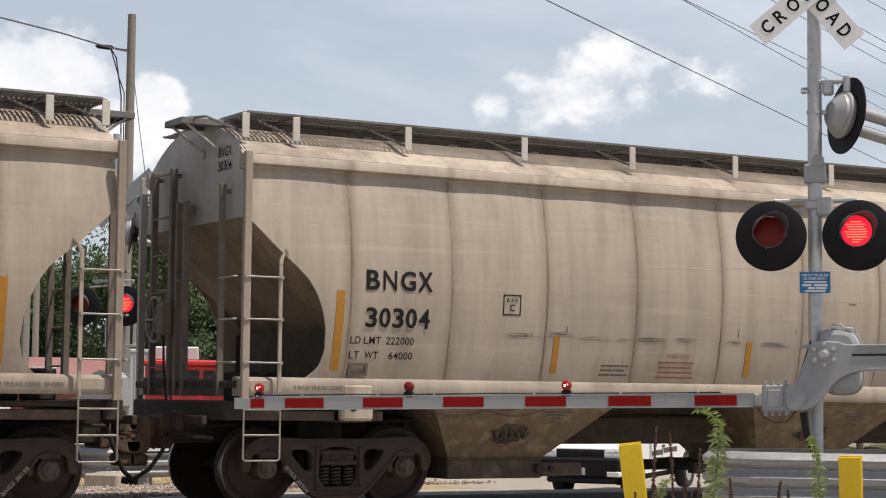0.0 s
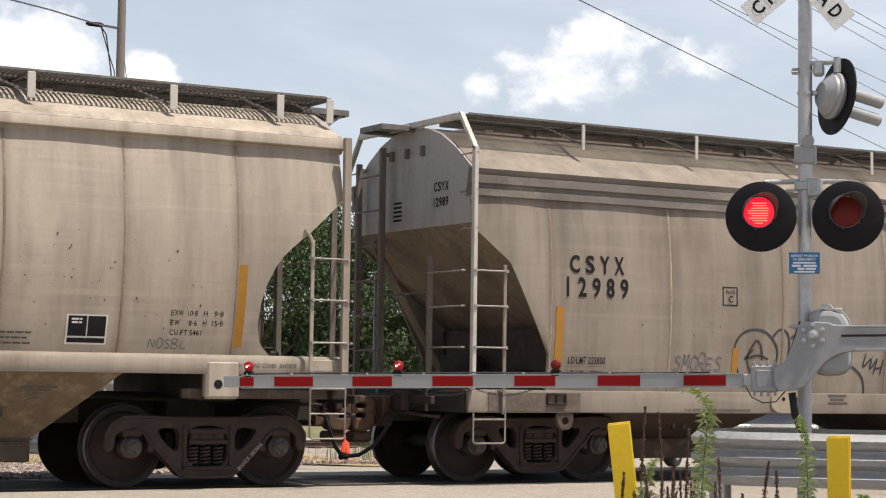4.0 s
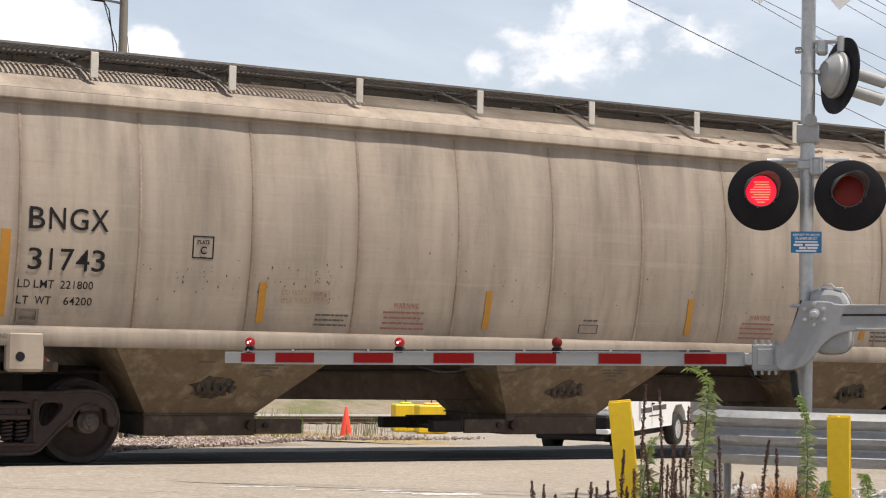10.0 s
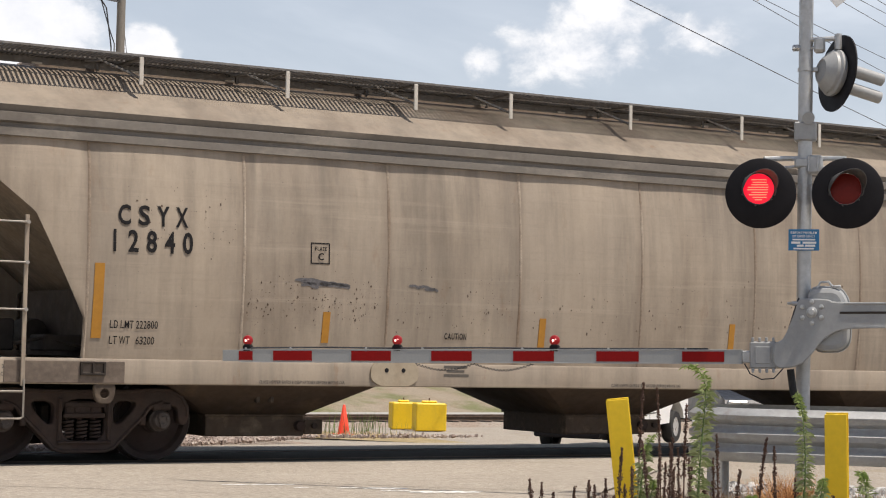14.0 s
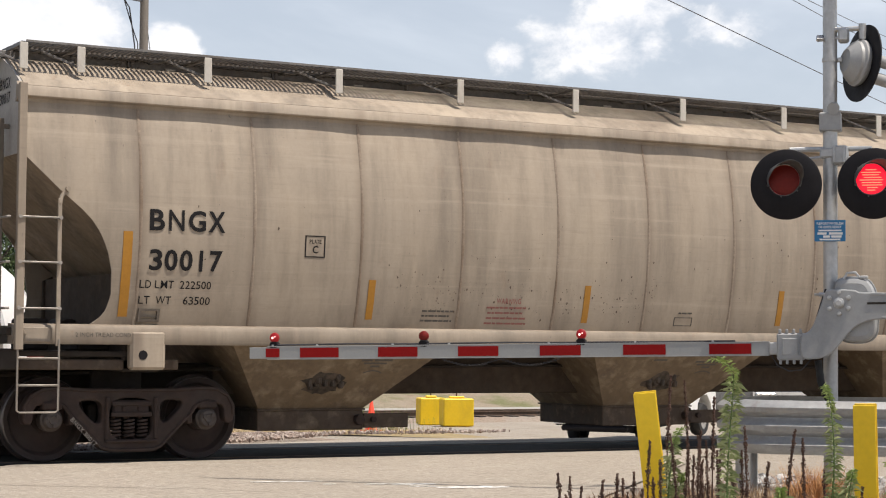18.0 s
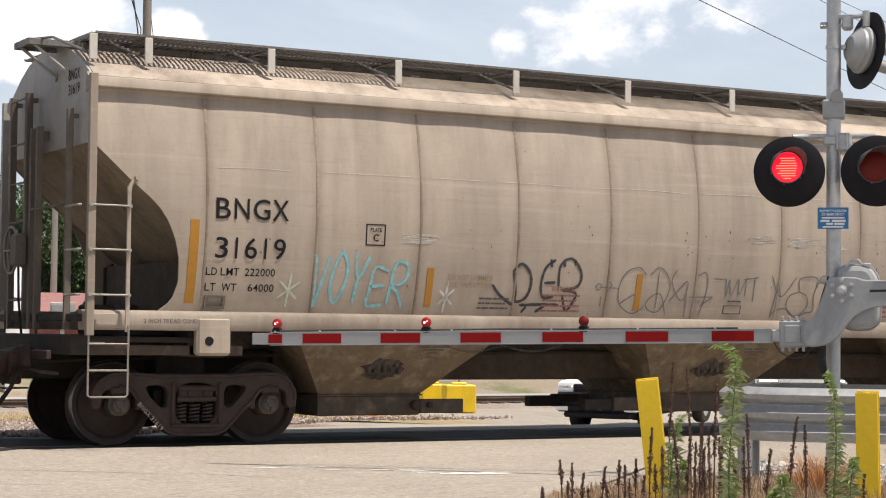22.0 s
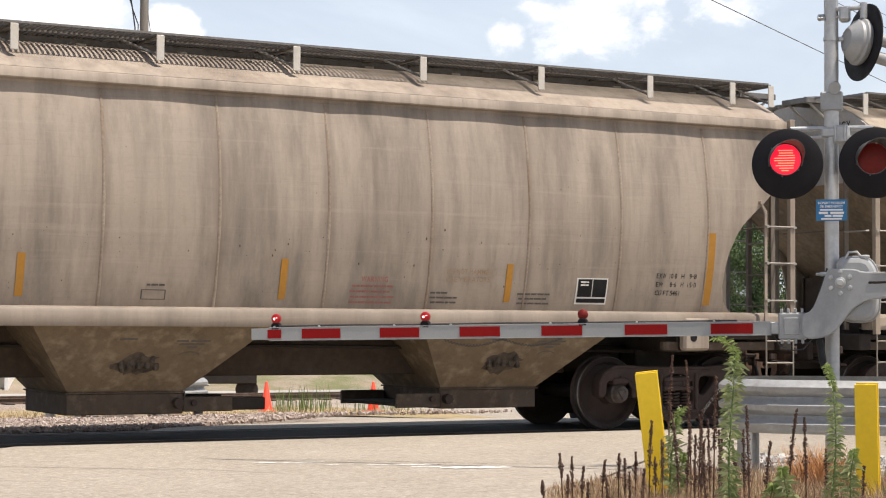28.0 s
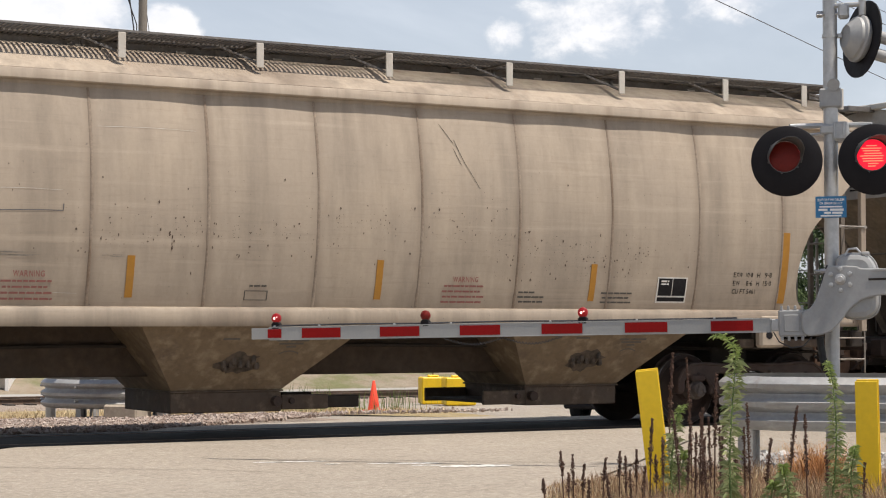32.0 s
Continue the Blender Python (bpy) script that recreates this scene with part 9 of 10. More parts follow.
def horseweed(p, h, seed, droop=0.0, leaf=0.075):
    """A tall green weed: stem thick with narrow leaves, the tip nodding."""
    rnd = random.Random(seed)
    ob = thing("green_horseweed", Matrix.Translation(p), "tall green horseweed with many narrow leaves", "weed", "green weeds")
    b = radians(HEADING)
    lx, ly = -math.cos(b), math.sin(b)

    def spine(q):
        d = droop * max(0.0, (q - 0.9) / 0.1) ** 1.5
        w = 0.03 * math.sin(q * 5 + seed)
        return Vector((lx * d + w * 0.5, ly * d - w * 0.5, h * q - 0.02 - 0.3 * d * (q > 0.97)))
    part("stem", Geo().tube([spine(i / 14) for i in range(15)], [0.011 - 0.0006 * i for i in range(15)], 6), M["stem_green"], ob)
    for name, lo, hi, mat, n in (("leaves", 0.02, 0.90, M["leaf_green"], int(560 * h)), ("tip_leaves", 0.86, 1.0, M["leaf_pale"], 190)):
        g = Geo()
        for i in range(n):
            q = rnd.uniform(lo, hi)
            c = spine(q)
            a = rnd.uniform(0, 2 * math.pi)
            ln = leaf * rnd.uniform(0.7, 1.6) * (1.0 if q < 0.85 else 0.55)
            up = rnd.uniform(-0.25, 0.8)
            d = Vector((math.cos(a), math.sin(a), up)).normalized()
            s = d.cross(Vector((0, 0, 1))).normalized() * ln * 0.028
            mid = c + d * ln * 0.55
            tip = c + d * ln + Vector((0, 0, -ln * rnd.uniform(0.0, 0.5)))
            g.add([c, mid - s, tip, mid + s], [(0, 1, 2), (0, 2, 3)])
        part(name, g, mat, ob, smooth=0)
    return ob


horseweed(at_bearing(7.95, 12.0), 1.29, 3, 0.13, 0.066)
horseweed(at_bearing(10.85, 12.4), 1.09, 5, 0.03, 0.055)
horseweed(at_bearing(11.45, 12.3), 0.56, 8, 0.0, 0.06)
horseweed(at_bearing(6.22, 13.2), 0.76, 9, -0.05, 0.06)
horseweed(at_bearing(9.5, 12.2), 0.44, 12, 0.0, 0.07)
horseweed(at_bearing(9.15, 12.2), 0.34, 14, 0.0, 0.07)
horseweed(at_bearing(6.45, 13.3), 0.45, 15, 0.0, 0.06)
horseweed(at_bearing(12.6, 12.2), 0.62, 17, 0.02, 0.06)
DOCKS = [(6.2, 13.4, 0.5), (6.85, 12.6, 0.60), (7.55, 12.5, 0.70), (7.2, 12.4, 0.5), (5.7, 13.0, 0.42), (4.95, 12.9, 0.33), (3.5, 13.2, 0.34), (8.3, 12.9, 0.62), (6.05, 13.6, 1.10), (6.75, 13.8, 1.06), (7.4, 12.6, 0.98), (8.45, 12.4, 0.80), (9.55, 12.5, 0.78), (10.1, 12.6, 0.72), (8.9, 12.8, 0.55), (6.4, 13.0, 0.72), (6.95, 13.0, 0.74), (7.15, 13.2, 0.70),
         (5.5, 13.2, 0.66), (2.95, 13.4, 0.42), (3.25, 13.3, 0.40), (3.1, 13.0, 0.30), (4.1, 13.3, 0.38), (4.6, 13.4, 0.42), (4.8, 13.2, 0.40), (5.1, 13.3, 0.44), (7.65, 12.9, 0.62), (2.4, 13.2, 0.24), (5.9, 12.8, 0.55), (6.6, 12.9, 0.62),
         (7.0, 12.7, 0.56), (7.3, 13.4, 0.66), (8.1, 12.7, 0.5), (10.7, 12.9, 0.5), (11.7, 12.8, 0.4), (3.7, 12.9, 0.26), (4.3, 12.7, 0.3), (5.3, 12.8, 0.36)]
for i, (turn, d, h) in enumerate(DOCKS):
    dock(at_bearing(turn, d), h, 40 + i)
# ---- trees beyond the yard
M["bark"] = material("tree_bark", (0.10, 0.08, 0.06), 0.9, grain=(10, 0.3), bump=(12, 0.6, 0.03))


def leaf_material(name, c0, c1):
    m = island_stone(name, c0, c1)
    p = m.node_tree.nodes["Principled BSDF"]
    p.inputs["Roughness"].default_value = 0.8
    return m


LEAVES = [leaf_material("leaf_mid_green", (0.042, 0.072, 0.026), (0.11, 0.155, 0.055)), leaf_material("leaf_dark_green", (0.028, 0.054, 0.022), (0.09, 0.13, 0.05)),
          leaf_material("leaf_yellow_green", (0.055, 0.088, 0.028), (0.135, 0.18, 0.065))]


def tree(seed, h, spread):
    rnd = random.Random(seed)
    ob = thing("broadleaf_tree", None, "green leafy tree behind the rail yard", "tree", "yard trees")
    g = Geo()
    g.tube([(0, 0, -0.3), (0.05, 0.02, h * 0.3), (0.1, -0.05, h * 0.6), (0.05, 0.0, h * 0.92)], [0.22, 0.17, 0.11, 0.03], 8)
    part("trunk", g, M["bark"], ob)
    clumps = []
    for i in range(34):
        q = rnd.uniform(0.12, 1.0)
        r = spread * (math.sin(math.pi * min(1.0, 0.15 + q * 0.85)) ** 0.7) * rnd.uniform(0.35, 1.0)
        a = rnd.uniform(0, 2 * math.pi)
        c = Vector((r * math.cos(a), r * math.sin(a), h * (0.1 + 0.9 * q)))
        clumps.append((c, rnd.uniform(0.5, 1.05) * spread * 0.36))
    g = Geo()
    for c, r in clumps[::2]:
        b = Vector((0.05, 0, max(0.6, c.z - 1.4)))
        g.tube([b, b.lerp(c, 0.5) + Vector((0, 0, 0.2)), c], [0.06, 0.04, 0.015], 5)
    part("limb_work", g, M["bark"], ob)
    g = Geo()
    for c, r in clumps:
        for _ in range(340):
            d = Vector((rnd.gauss(0, 1), rnd.gauss(0, 1), rnd.gauss(0, 0.8))).normalized() * r * rnd.uniform(0.55, 1.1)
            s = rnd.uniform(0.055, 0.105)
            m = Matrix.Translation(c + d) @ pose(0, 0, 0, rnd.uniform(-70, 70), rnd.uniform(-70, 70), rnd.uniform(0, 360))
            g.add([m @ Vector(v) for v in ((-s, 0, 0), (0, -s * 0.6, 0.02), (s, 0, 0), (0, s * 0.6, 0.02))], [(0, 1, 2, 3)])
    part("crown", g, LEAVES[seed % 3], ob, smooth=0)
    return ob


protos = [tree(1, 9.0, 2.9), tree(2, 8.0, 3.1), tree(3, 10.0, 3.0), tree(5, 7.0, 2.7)]
rnd = random.Random(77)
turn, i = -19.0, 0
while turn < 16:
    tall = lerp_table([(-19, 0.95), (-12, 0.92), (-9, 1.12), (-5, 1.15), (-1, 1.0), (2.3, 0.72), (3.2, 0.62), (4.5, 0.72), (6.5, 0.84), (16, 0.84)], turn)
    for row in range(2):
        p = at_bearing(turn + rnd.uniform(-0.4, 0.4), rnd.uniform(84, 92) + row * 9)
        m = Matrix.Translation(p + Vector((0, 0, -0.2))) @ pose(0, 0, 0, 0, 0, rnd.uniform(0, 360))
        proto = protos[(i * 3 + row) % 4]
        sc = tall * rnd.uniform(0.88, 1.08) * (9.6 / (9.0, 8.0, 10.0, 7.0)[(i * 3 + row) % 4])
        t = copy_thing(proto, m)
        t.scale = (sc * 0.95, sc * 0.95, sc)
        i += 1
    turn += rnd.uniform(1.15, 1.6)
for p in protos:
    q = at_bearing(-21 + protos.index(p) * 0.8, 96)
    p.matrix_basis = Matrix.Translation(q)


# thicket behind the trees: undergrowth whose plants cannot be told apart
rnd = random.Random(91)
g = Geo()
for i in range(42000):
    turn = rnd.uniform(-21, 17)
    top = 6.6 * lerp_table([(-21, 0.9), (-9, 1.0), (-1, 0.95), (2.3, 0.62), (5, 0.62), (7, 0.74), (17, 0.74)], turn) * (0.85 + 0.25 * noise.noise(Vector((turn * 1.3, 0, 2))))
    h = top * rnd.random() ** 0.8
    p = at_bearing(turn, rnd.uniform(97, 101) + 1.5 * noise.noise(Vector((turn * 2, h, 0))))
    s = rnd.uniform(0.14, 0.30)
    m = Matrix.Translation(p + Vector((0, 0, h))) @ pose(0, 0, 0, rnd.uniform(-80, 80), rnd.uniform(-80, 80), rnd.uniform(0, 360))
    g.add([m @ Vector(v) for v in ((-s, 0, 0), (0, -s * 0.6, 0.02), (s, 0, 0), (0, s * 0.6, 0.02))], [(0, 1, 2, 3)])
tagged(part("far_thicket", g, LEAVES[1], smooth=0), "dense dark green undergrowth behind the trees", "undergrowth", kind="stuff")


# ---- buildings and machines in the yard
M["red_wall"] = material("faded_red_cladding", (0.20, 0.062, 0.05), 0.7, grain=(10, 0.15), stain=[((0.30, 0.13, 0.11), 1.2, (1, 1, 0.3), 0.45, 0.7, 0.6)])
M["red_roof"] = material("pinkish_metal_roof", (0.34, 0.17, 0.15), 0.5, 0.2, grain=(10, 0.12))
M["red_machine"] = material("bright_red_enamel", (0.52, 0.03, 0.03), 0.4, grain=(12, 0.08))
M["pale_metal"] = material("pale_corrugated_metal", (0.52, 0.53, 0.53), 0.5, 0.3, grain=(14, 0.1), stain=[((0.36, 0.36, 0.35), 1.5, (1, 1, 0.2), 0.45, 0.7, 0.5)])
M["tarp"] = material("white_tarp", (0.78, 0.77, 0.75), 0.6, grain=(8, 0.05))
M["tan"] = material("tan_gable_panel", (0.45, 0.40, 0.33), 0.8, grain=(8, 0.1))
M["glass"] = material("dark_vehicle_glass", (0.02, 0.022, 0.025), 0.08, grain=(20, 0.05), spec=0.8)
M["chrome"] = material("bright_rim_metal", (0.62, 0.62, 0.62), 0.3, 0.9, grain=(20, 0.05))

# long low red shed
p = at_bearing(-12.3, 76)
shed = thing("red_shed", Matrix.Translation(p) @ pose(0, 0, 0, 0, 0, facing_eye(p) + 6), "long low faded red metal shed with a pinkish roof", "shed")
part("wall", Geo().box(-5.5, 3.6, 0, 5, 0, 2.9, 0.02), M["red_wall"], shed)
part("roof", Geo().prism([(-0.35, 3.05), (2.5, 3.9), (5.35, 3.05), (5.35, 2.9), (2.5, 3.75), (-0.35, 2.9)], -5.7, 3.8, "x"), M["red_roof"], shed)
for q in range(18):
    part("cladding_rib", Geo().box(-5.4 + q * 0.52, -5.36 + q * 0.52, -0.03, 0.0, 0.0, 2.88), M["red_wall"], shed)
part("door", Geo().box(-2.2, -1.2, -0.05, -0.01, 0, 2.1, 0.01), M["red_roof"], shed)

# hoop barn with a white tarp
p = at_bearing(-16.85, 70)
barn = thing("hoop_barn", Matrix.Translation(p) @ pose(0, 0, 0, 0, 0, facing_eye(p) - 10), "white tarp hoop barn with a tan gable end", "barn")
R_, base = 4.2, 2.3
arc = [(R_ * math.cos(a), base + R_ * math.sin(a)) for a in [math.pi * i / 20 for i in range(21)]]
outer = [(R_, 0)] + arc + [(-R_, 0)]
inner = [(x * 0.97, z * 0.985) for x, z in outer[::-1]]
part("tarp", Geo().prism(outer + inner, 0, 12, "y"), M["tarp"], barn)
part("gable", Geo().prism([(x * 0.965, z * 0.98) for x, z in outer], 0.3, 0.4, "y"), M["tan"], barn)
for x in (-2.2, 0.0, 2.2):
    part("gable_stud", Geo().box(x - 0.05, x + 0.05, 0.2, 0.29, 0, 5.2, 0.01), M["wood"], barn)

# pale corrugated container
p = at_bearing(-9.0, 66)
box = thing("storage_container", Matrix.Translation(p) @ pose(0, 0, 0, 0, 0, facing_eye(p)), "pale grey corrugated storage container in the yard", "container")
part("container_body", Geo().box(-1.3, 0.5, 0, 2.4, 0.1, 3.8, 0.02), M["pale_metal"], box)
for q in range(12):
    part("corrugation", Geo().box(-1.27 + q * 0.152, -1.20 + q * 0.152, -0.035, 0.0, 0.2, 3.7, 0.008), M["pale_metal"], box)
part("container_roof", Geo().box(-1.35, 0.55, -0.06, 2.45, 3.8, 3.92, 0.02), M["pale_metal"], box)

# red rail yard machine with a windowed cab
p = at_bearing(-8.1, 60)
mach = thing("red_yard_machine", Matrix.Translation(p) @ pose(0, 0, 0, 0, 0, facing_eye(p)), "bright red rail yard machine with dark cab windows", "rail vehicle")
part("frame", Geo().box(-1.0, 2.0, 0, 2.2, 0.55, 1.25, 0.03), M["grime"], mach)
part("cab", Geo().box(-0.95, 1.7, 0.1, 2.1, 1.25, 3.25, 0.05), M["red_machine"], mach)
part("cab_roof", Geo().box(-1.05, 1.8, 0.0, 2.2, 3.25, 3.42, 0.04), M["red_machine"], mach)
part("roof_unit", Geo().box(-0.7, 0.7, 0.6, 1.6, 3.42, 3.85, 0.04), M["pale_metal"], mach)
for a, b in ((-0.82, -0.05), (0.08, 0.72), (0.85, 1.58)):
    part("cab_window", Geo().box(a, b, 0.07, 0.11, 2.32, 3.1, 0.01), M["glass"], mach)
    part("lower_panel", Geo().box(a, b, 0.07, 0.11, 1.4, 2.18, 0.01), M["grime"], mach)
for x in (-0.4, 1.7):
    part("wheel", Geo().lathe([(0.05, 0.0), (0.34, 0.02), (0.36, 0.12), (0.05, 0.14)], (x, 0.2, 0.36), "y", 20), M["grime"], mach)
part("handrail", Geo().tube([(-1.05, 0.0, 0.6), (-1.05, 0.0, 1.9), (-0.98, 0.05, 1.95)], 0.025, 6), M["bollard"], mach)

# grey equipment box on a post
p = at_bearing(-11.93, 56)
kit = thing("equipment_box", Matrix.Translation(p) @ pose(0, 0, 0, 0, 0, facing_eye(p)), "grey metal equipment box on a steel post", "cabinet")
part("box_body", Geo().box(-0.36, 0.36, 0.0, 0.30, 1.28 - p.z, 2.05 - p.z, 0.02), M["beam"], kit)
part("box_door", Geo().box(-0.31, 0.31, -0.02, -0.003, 1.33 - p.z, 2.0 - p.z, 0.006), M["beam"], kit)
part("post", Geo().rod((0, 0.15, -0.2), (0, 0.15, 1.30 - p.z), 0.06, 10), M["galv"], kit)

# crossarm pole
p = at_bearing(-12.2, 80)
pole2, h2 = utility_pole(p.x, p.y, 8.6, "grey timber utility pole with a crossarm", 0.13)
part("crossarm", Geo().box(-1.15, 1.15, -0.06, 0.06, h2 - 0.55, h2 - 0.42, 0.01), M["wood"], pole2, at=pose(0, 0, 0, 0, 0, -20))
for x in (-1.0, -0.5, 0.5, 1.0):
    part("insulator", Geo().lathe([(0.02, 0.0), (0.05, 0.03), (0.04, 0.12), (0.02, 0.16)], (x, 0, h2 - 0.42), "z", 10), M["galv"], pole2, at=pose(0, 0, 0, 0, 0, -20))
part("arm_brace", Geo().tube([(-0.7, 0, h2 - 0.5), (0, 0, h2 - 1.1), (0.7, 0, h2 - 0.5)], 0.02, 5), M["galv"], pole2, at=pose(0, 0, 0, 0, 0, -20))


# ---- vehicles waiting beyond the crossing (front is +x)
def wheel_parts(v, x, y, r=0.40, w=0.27, out=1):
    e = thing_part("wheel", v, pose(x, y, r))
    part("tyre", Geo().lathe([(r * 0.6, -w / 2), (r * 0.92, -w / 2), (r, -w / 2 + 0.05), (r, w / 2 - 0.05), (r * 0.92, w / 2), (r * 0.6, w / 2)], n=32, hole=True), M["rubber"], e)
    g = Geo().lathe([(0.0001, 0.03), (r * 0.2, 0.04), (r * 0.25, 0.0), (r * 0.55, 0.02), (r * 0.62, 0.09), (r * 0.62, 0.12), (r * 0.58, 0.12)], n=28)
    if out < 0:
        g = mirror_y(g)
    part("rim", g, M["chrome"], e)
    for q in range(6):
        a = 2 * math.pi * q / 6
        g = Geo().box(-0.035, 0.035, 0.05 * out, 0.085 * out, r * 0.16, r * 0.58, 0.01)
        part("spoke", g, M["chrome"], e, at=pose(0, 0, 0, 0, math.degrees(a), 0))


def pickup(m):
    v = thing("pickup_truck", m, "white crew pickup with black grille and bumper waiting at the crossing", "pickup truck")
    body = [(2.80, 0.62), (2.86, 1.0), (2.80, 1.15), (2.62, 1.19), (1.35, 1.25), (1.05, 1.25), (-0.80, 1.25), (-2.85, 1.24), (-2.90, 0.70), (-2.80, 0.58), (-2.38, 0.58), (-2.30, 0.80), (-2.05, 1.00), (-1.60, 1.00), (-1.36, 0.80), (-1.30, 0.52),
            (1.28, 0.52), (1.36, 0.80), (1.62, 1.00), (2.05, 1.00), (2.30, 0.80), (2.38, 0.58)]
    part("body", Geo().prism(body, -0.98, 0.98, "y"), M["white"], v)
    g = Geo()
    g.ring_loft([[(1.25, -0.90, 1.24), (1.25, 0.90, 1.24), (-0.95, 0.90, 1.25), (-0.95, -0.90, 1.25)], [(0.45, -0.74, 1.86), (0.45, 0.74, 1.86), (-0.75, 0.74, 1.88), (-0.75, -0.74, 1.88)]])
    part("cab", g, M["white"], v)
    g = Geo().add([(1.14, -0.80, 1.33), (1.14, 0.80, 1.33), (0.52, 0.68, 1.83), (0.52, -0.68, 1.83)], [(0, 1, 2, 3)])
    g.v = [(x + 0.01, y, z + 0.012) for x, y, z in g.v]
    part("windscreen", g, M["glass"], v)
    for s in (-1, 1):
        for a, b in ((0.95, 0.15), (0.05, -0.75)):
            g = Geo().add([(a, s * 0.895, 1.29), (b, s * 0.895, 1.29), (b + 0.02, s * 0.765, 1.80), (min(a, 0.55), s * 0.765, 1.80)], [(0, 1, 2, 3)])
            g.v = [(x, y + s * 0.012, z) for x, y, z in g.v]
            part("side_window", g, M["glass"], v)
        part("headlight", Geo().box(2.66, 2.845, s * 0.79 - 0.17, s * 0.79 + 0.17, 0.98, 1.09, 0.02), M["chrome"], v)
        part("mirror", Geo().box(0.85, 1.0, s * 1.0, s * 1.22, 1.28, 1.48, 0.03), M["black"], v)
        part("door_handle", Geo().box(-0.02, 0.16, s * 0.985, s * 1.01, 1.08, 1.12, 0.008), M["black"], v)
        part("door_seam", Geo().box(0.10, 0.112, s * 0.978, s * 0.984, 0.56, 1.22), M["black"], v)
        g = Geo()
        for i, (a, b, z) in enumerate(((-0.9, 0.05, 0.93), (0.12, 0.85, 0.90), (-0.6, 0.3, 0.80))):
            g.box(a, b, s * 0.981, s * 0.985, z, z + (0.12 if i < 2 else 0.03))
        part("door_lettering", g, M["ink_soft"], v, "unreadable dark door lettering")
    for xw in (1.83, -1.83):
        part("wheel_well", Geo().prism([(xw + 0.52 * math.cos(a), 0.52 + 0.50 * math.sin(a)) for a in [math.pi * q / 14 for q in range(15)]], -0.69, 0.69, "y"), M["black"], v)
    part("grille", Geo().box(2.72, 2.89, -0.58, 0.58, 0.88, 1.13, 0.02), M["black"], v, "black grille")
    for q in range(4):
        part("grille_bar", Geo().box(2.885, 2.905, -0.54, 0.54, 0.91 + q * 0.055, 0.925 + q * 0.055, 0.004), M["rubber"], v)
    part("front_bumper", Geo().box(2.72, 2.96, -0.975, 0.975, 0.50, 0.95, 0.05), M["black"], v, "black front bumper")
    part("bumper_lip", Geo().box(2.78, 2.97, -0.80, 0.80, 0.38, 0.51, 0.04), M["black"], v)
    for s in (-1, 1):
        part("bumper_corner", Geo().box(2.76, 2.975, min(s * 0.68, s * 0.985), max(s * 0.68, s * 0.985), 0.53, 0.65, 0.02), M["white"], v)
    part("number_plate", Geo().box(2.962, 2.974, -0.16, 0.16, 0.56, 0.72, 0.004), M["pale_metal"], v)
    part("bed_floor", Geo().box(-2.80, -0.95, -0.80, 0.80, 1.245, 1.26), M["black"], v)
    for s in (-1, 1):
        part("bed_rail", Geo().box(-2.88, -0.90, s * 0.80, s * 0.98, 1.24, 1.33, 0.02), M["white"], v)
    part("tailgate", Geo().box(-2.92, -2.84, -0.85, 0.85, 0.72, 1.33, 0.02), M["white"], v)
    part("rear_bumper", Geo().box(-3.08, -2.88, -0.95, 0.95, 0.52, 0.70, 0.03), M["black"], v)
    part("chassis", Geo().box(-2.6, 2.6, -0.7, 0.7, 0.34, 0.56, 0.03), M["black"], v)
    for x in (1.83, -1.83):
        for y, o in ((-0.84, -1), (0.84, 1)):
            wheel_parts(v, x, y, out=o)
    return v


q = at_bearing(5.3, 46.3)
pickup(Matrix.Translation((q.x, q.y, ground_z(q.y, q.x) - 0.02)) @ pose(0, 0, 0, 0, 1.6, 214))


def sedan(m):
    v = thing("crossover_car", m, "dark grey crossover car waiting behind the guardrail", "car")
    M["car_grey"] = material("dark_grey_car_paint", (0.022, 0.024, 0.03), 0.35, 0.0, grain=(20, 0.05))
    o = [(2.25, 0.35), (2.30, 0.80), (2.12, 0.98), (1.10, 1.13), (-1.75, 1.18), (-2.25, 1.12), (-2.28, 0.40), (-1.75, 0.36), (-1.62, 0.60), (-1.38, 0.68), (-1.12, 0.60), (-1.0, 0.32), (1.0, 0.32), (1.12, 0.60), (1.38, 0.68), (1.62, 0.60), (1.75, 0.35)]
    part("body", Geo().prism(o, -0.90, 0.90, "y"), M["car_grey"], v)
    g = Geo().ring_loft([[(1.05, -0.84, 1.12), (1.05, 0.84, 1.12), (-1.85, 0.84, 1.16), (-1.85, -0.84, 1.16)], [(0.25, -0.62, 1.66), (0.25, 0.62, 1.66), (-1.45, 0.62, 1.66), (-1.45, -0.62, 1.66)]])
    part("cabin", g, M["glass"], v)
    part("roof", Geo().box(-1.48, 0.28, -0.64, 0.64, 1.64, 1.70, 0.03), M["car_grey"], v)
    for s in (-1, 1):
        part("headlight", Geo().box(2.05, 2.27, s * 0.45, s * 0.86, 0.84, 0.97, 0.03), M["chrome"], v)
        part("pillar", Geo().rod((1.03, s * 0.84, 1.13), (0.25, s * 0.63, 1.66), 0.03, 6), M["car_grey"], v)
    part("grille", Geo().box(2.18, 2.32, -0.45, 0.45, 0.55, 0.92, 0.03), M["black"], v)
    part("grille_bar", Geo().box(2.31, 2.335, -0.44, 0.44, 0.86, 0.90, 0.005), M["chrome"], v)
    for x in (1.37, -1.37):
        for y, q in ((-0.80, -1), (0.80, 1)):
            wheel_parts(v, x, y, 0.32, 0.22, q)
    return v


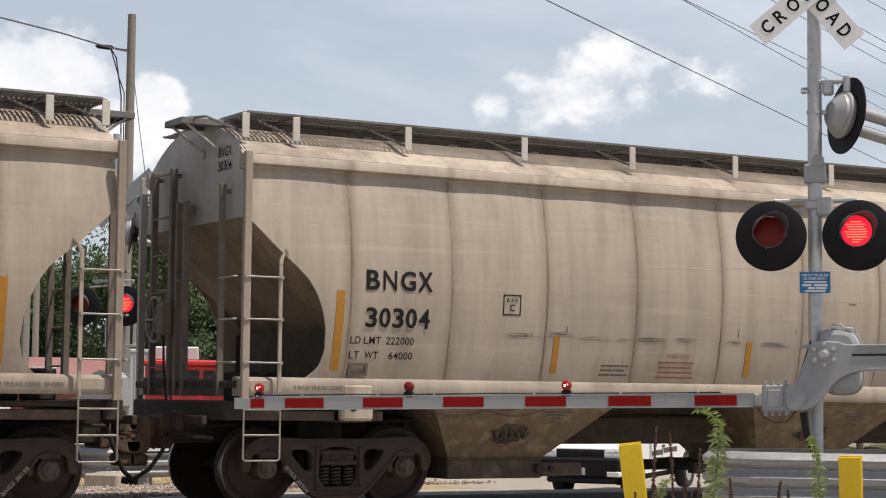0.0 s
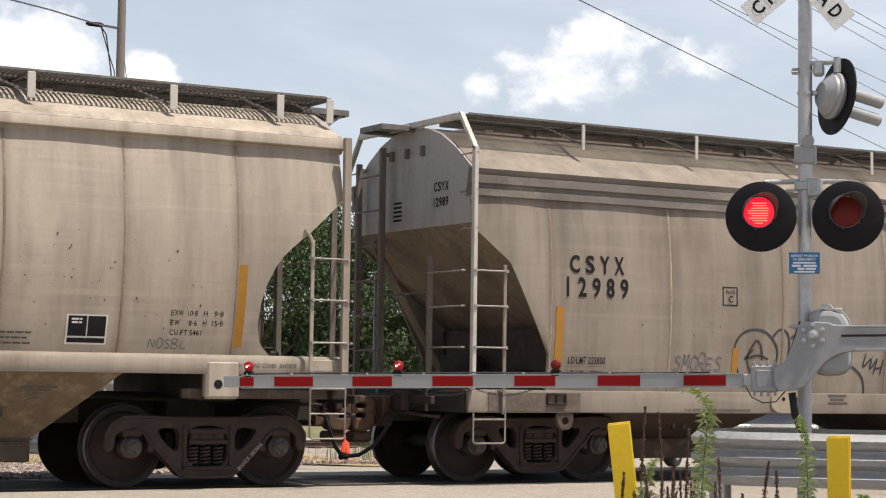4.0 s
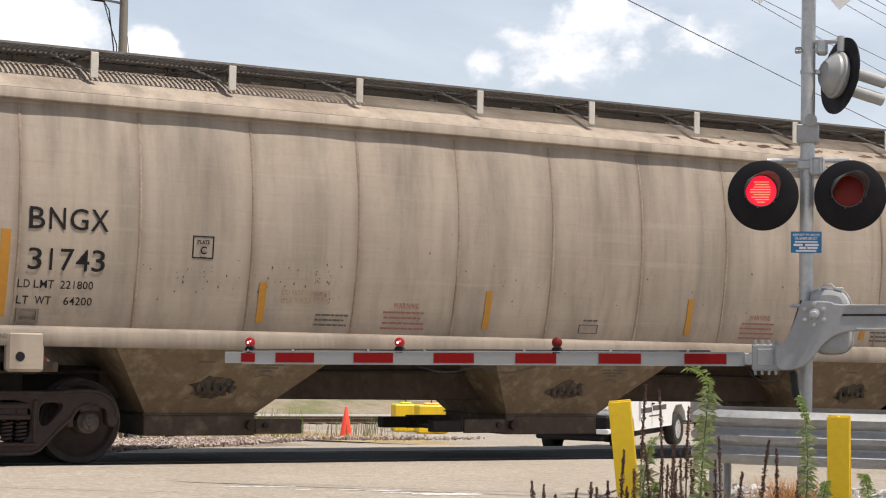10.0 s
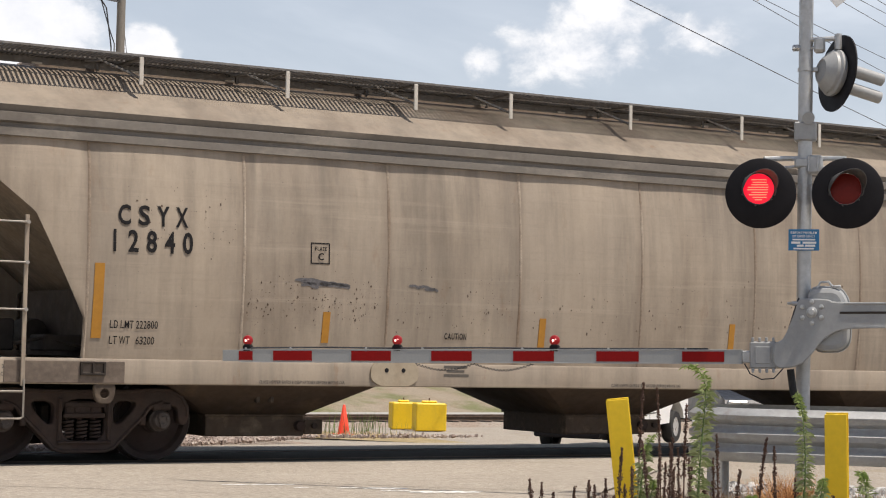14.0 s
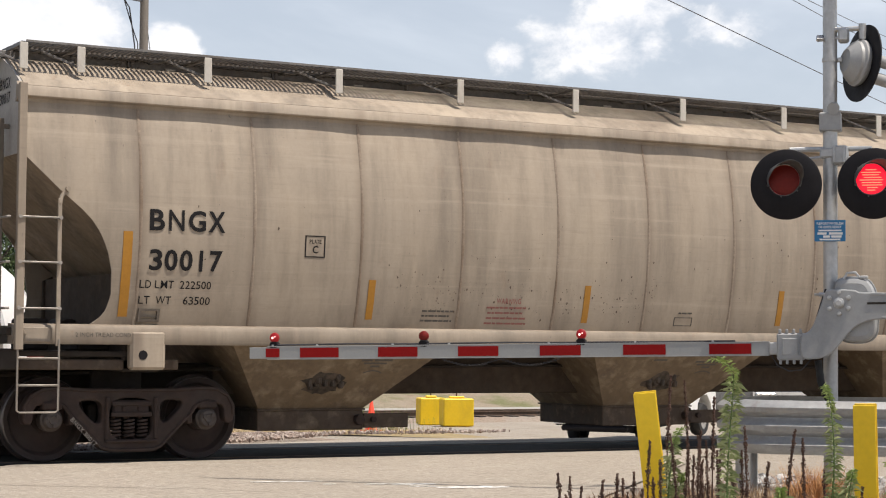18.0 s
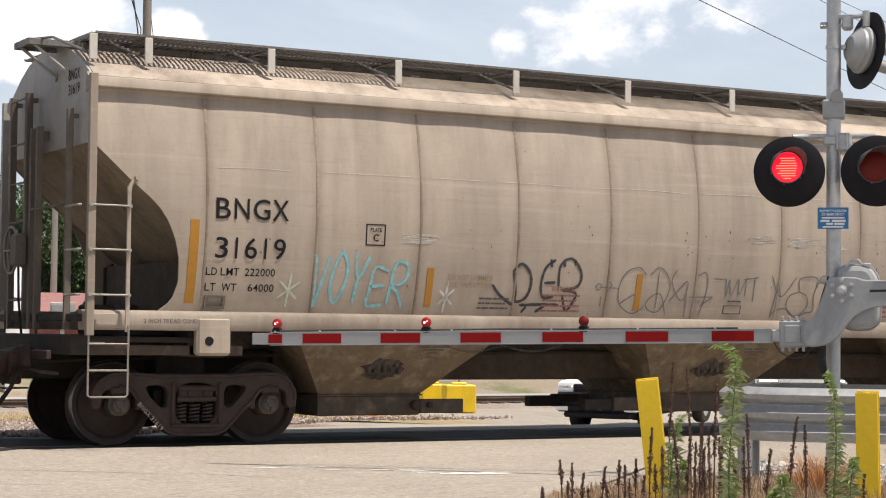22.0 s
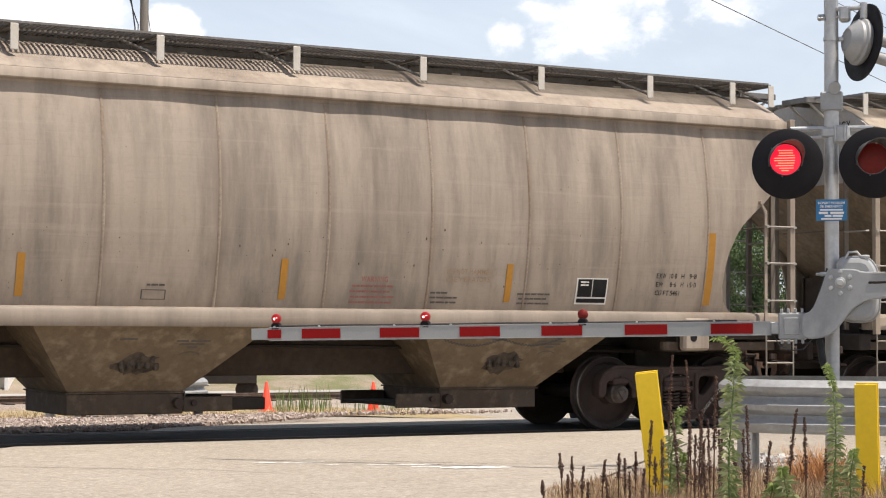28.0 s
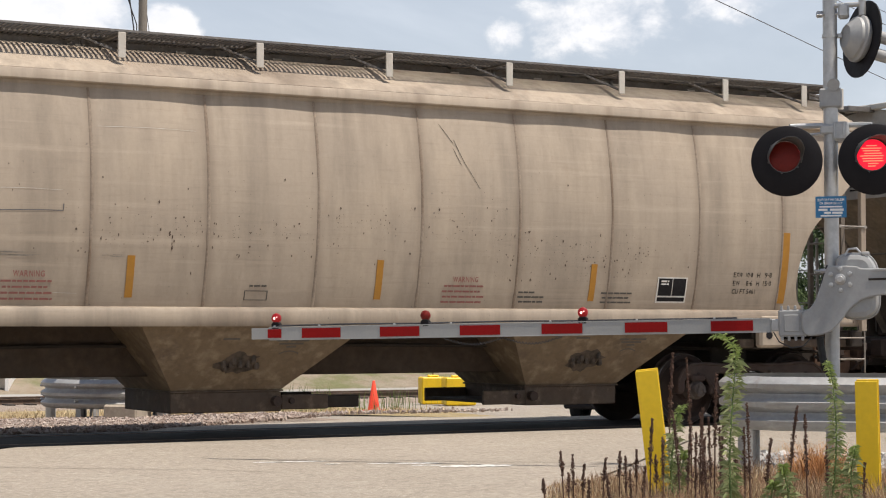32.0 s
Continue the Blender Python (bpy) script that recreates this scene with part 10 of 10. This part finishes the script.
q = at_bearing(9.3, 40.2)
sedan(Matrix.Translation((q.x, q.y, ground_z(q.y, q.x))) @ pose(0, 0, 0, 0, 1.0, 242))
# a pale car parked by the shed
q = at_bearing(-10.3, 67)
small = thing("white_parked_car", Matrix.Translation(q) @ pose(0, 0, 0, 0, 0, facing_eye(q) + 80), "white hatchback parked in the yard", "car")
part("body", Geo().box(-1.9, 1.9, -0.85, 0.85, 0.35, 1.0, 0.15), M["white"], small)
part("cabin", Geo().ring_loft([[(1.0, -0.8, 1.0), (1.0, 0.8, 1.0), (-1.8, 0.8, 1.0), (-1.8, -0.8, 1.0)], [(0.3, -0.6, 1.5), (0.3, 0.6, 1.5), (-1.4, 0.6, 1.5), (-1.4, -0.6, 1.5)]]), M["glass"], small)
part("car_roof", Geo().box(-1.42, 0.32, -0.62, 0.62, 1.48, 1.53, 0.03), M["white"], small)
for x in (1.2, -1.2):
    for y, o in ((-0.78, -1), (0.78, 1)):
        wheel_parts(small, x, y, 0.31, 0.2, o)
# ================= what moves =================
# The train's speed in metres a second at these times; the way it has gone follows from it.
SPEED = [(0, 3.923), (4, 4.016), (8, 4.210), (12, 4.457), (16, 4.557), (20, 4.489), (24, 4.449), (28, 4.410), (32, 4.329)]


def gone(t):
    s = 0.0
    for (a, va), (b, vb) in zip(SPEED, SPEED[1:]):
        if t <= a:
            break
        e = min(t, b)
        ve = va + (vb - va) * (e - a) / (b - a)
        s += (va + ve) / 2 * (e - a)
    return s


FLASH, FIRST = 1.1927, 8.688


def lit(t, left):
    on = ((t - FIRST) % FLASH) < FLASH / 2
    return on if left else not on


def flash_rows(at, left, lead=0.0):
    """Half turns of a lens element that has a dark and a glowing face, at each change of the flasher."""
    rows = [(0.0, 180 if lit(lead, left) else 0)]
    n = -20
    angle = rows[0][1]
    while True:
        t = FIRST + n * FLASH / 2 - lead
        n += 1
        if t < 0.12:
            continue
        if t > 31.95:
            break
        n0 = round(t * FPS) + (1 if angle % 360 == 0 else 0)      # both are dark for a moment between the flashes
        for d, q in ((-1.0, 0), (-0.45, 60), (-0.2, 120), (0.0, 180)):
            rows.append(((n0 + d) / FPS, angle + q))
        angle += 180
    rows.append((32.0, angle))
    return [(t, at @ pose(0, 0, 0, 0, 0, a)) for t, a in rows]


def motions():
    times = [i * 0.5 for i in range(65)]
    roll_times = [i * 0.15 for i in range(214)] + [32.0]
    for car, spec in zip(cars, TRAIN):
        x = spec[2]
        walk(car, [(t, pose(x - gone(t), 0, 0)) for t in times])
        for o in car.children:
            if o.name.split(".")[0] == "wheelset":
                at = o.matrix_basis.copy()
                start = 37 * x
                walk(o, [(t, at @ pose(0, 0, 0, 0, start - math.degrees(gone(t) / WHEEL_R), 0)) for t in roll_times])
    for el, left in near_elements + far_elements:
        walk(el, flash_rows(el.matrix_basis.copy(), left))
    for el, i in arm_lamps:
        if i == 0:
            el.matrix_basis = el.matrix_basis @ pose(0, 0, 0, 0, 0, 180)
        else:
            walk(el, flash_rows(el.matrix_basis.copy(), i == 1, 0.02 if i == 1 else 0.075))


motions()
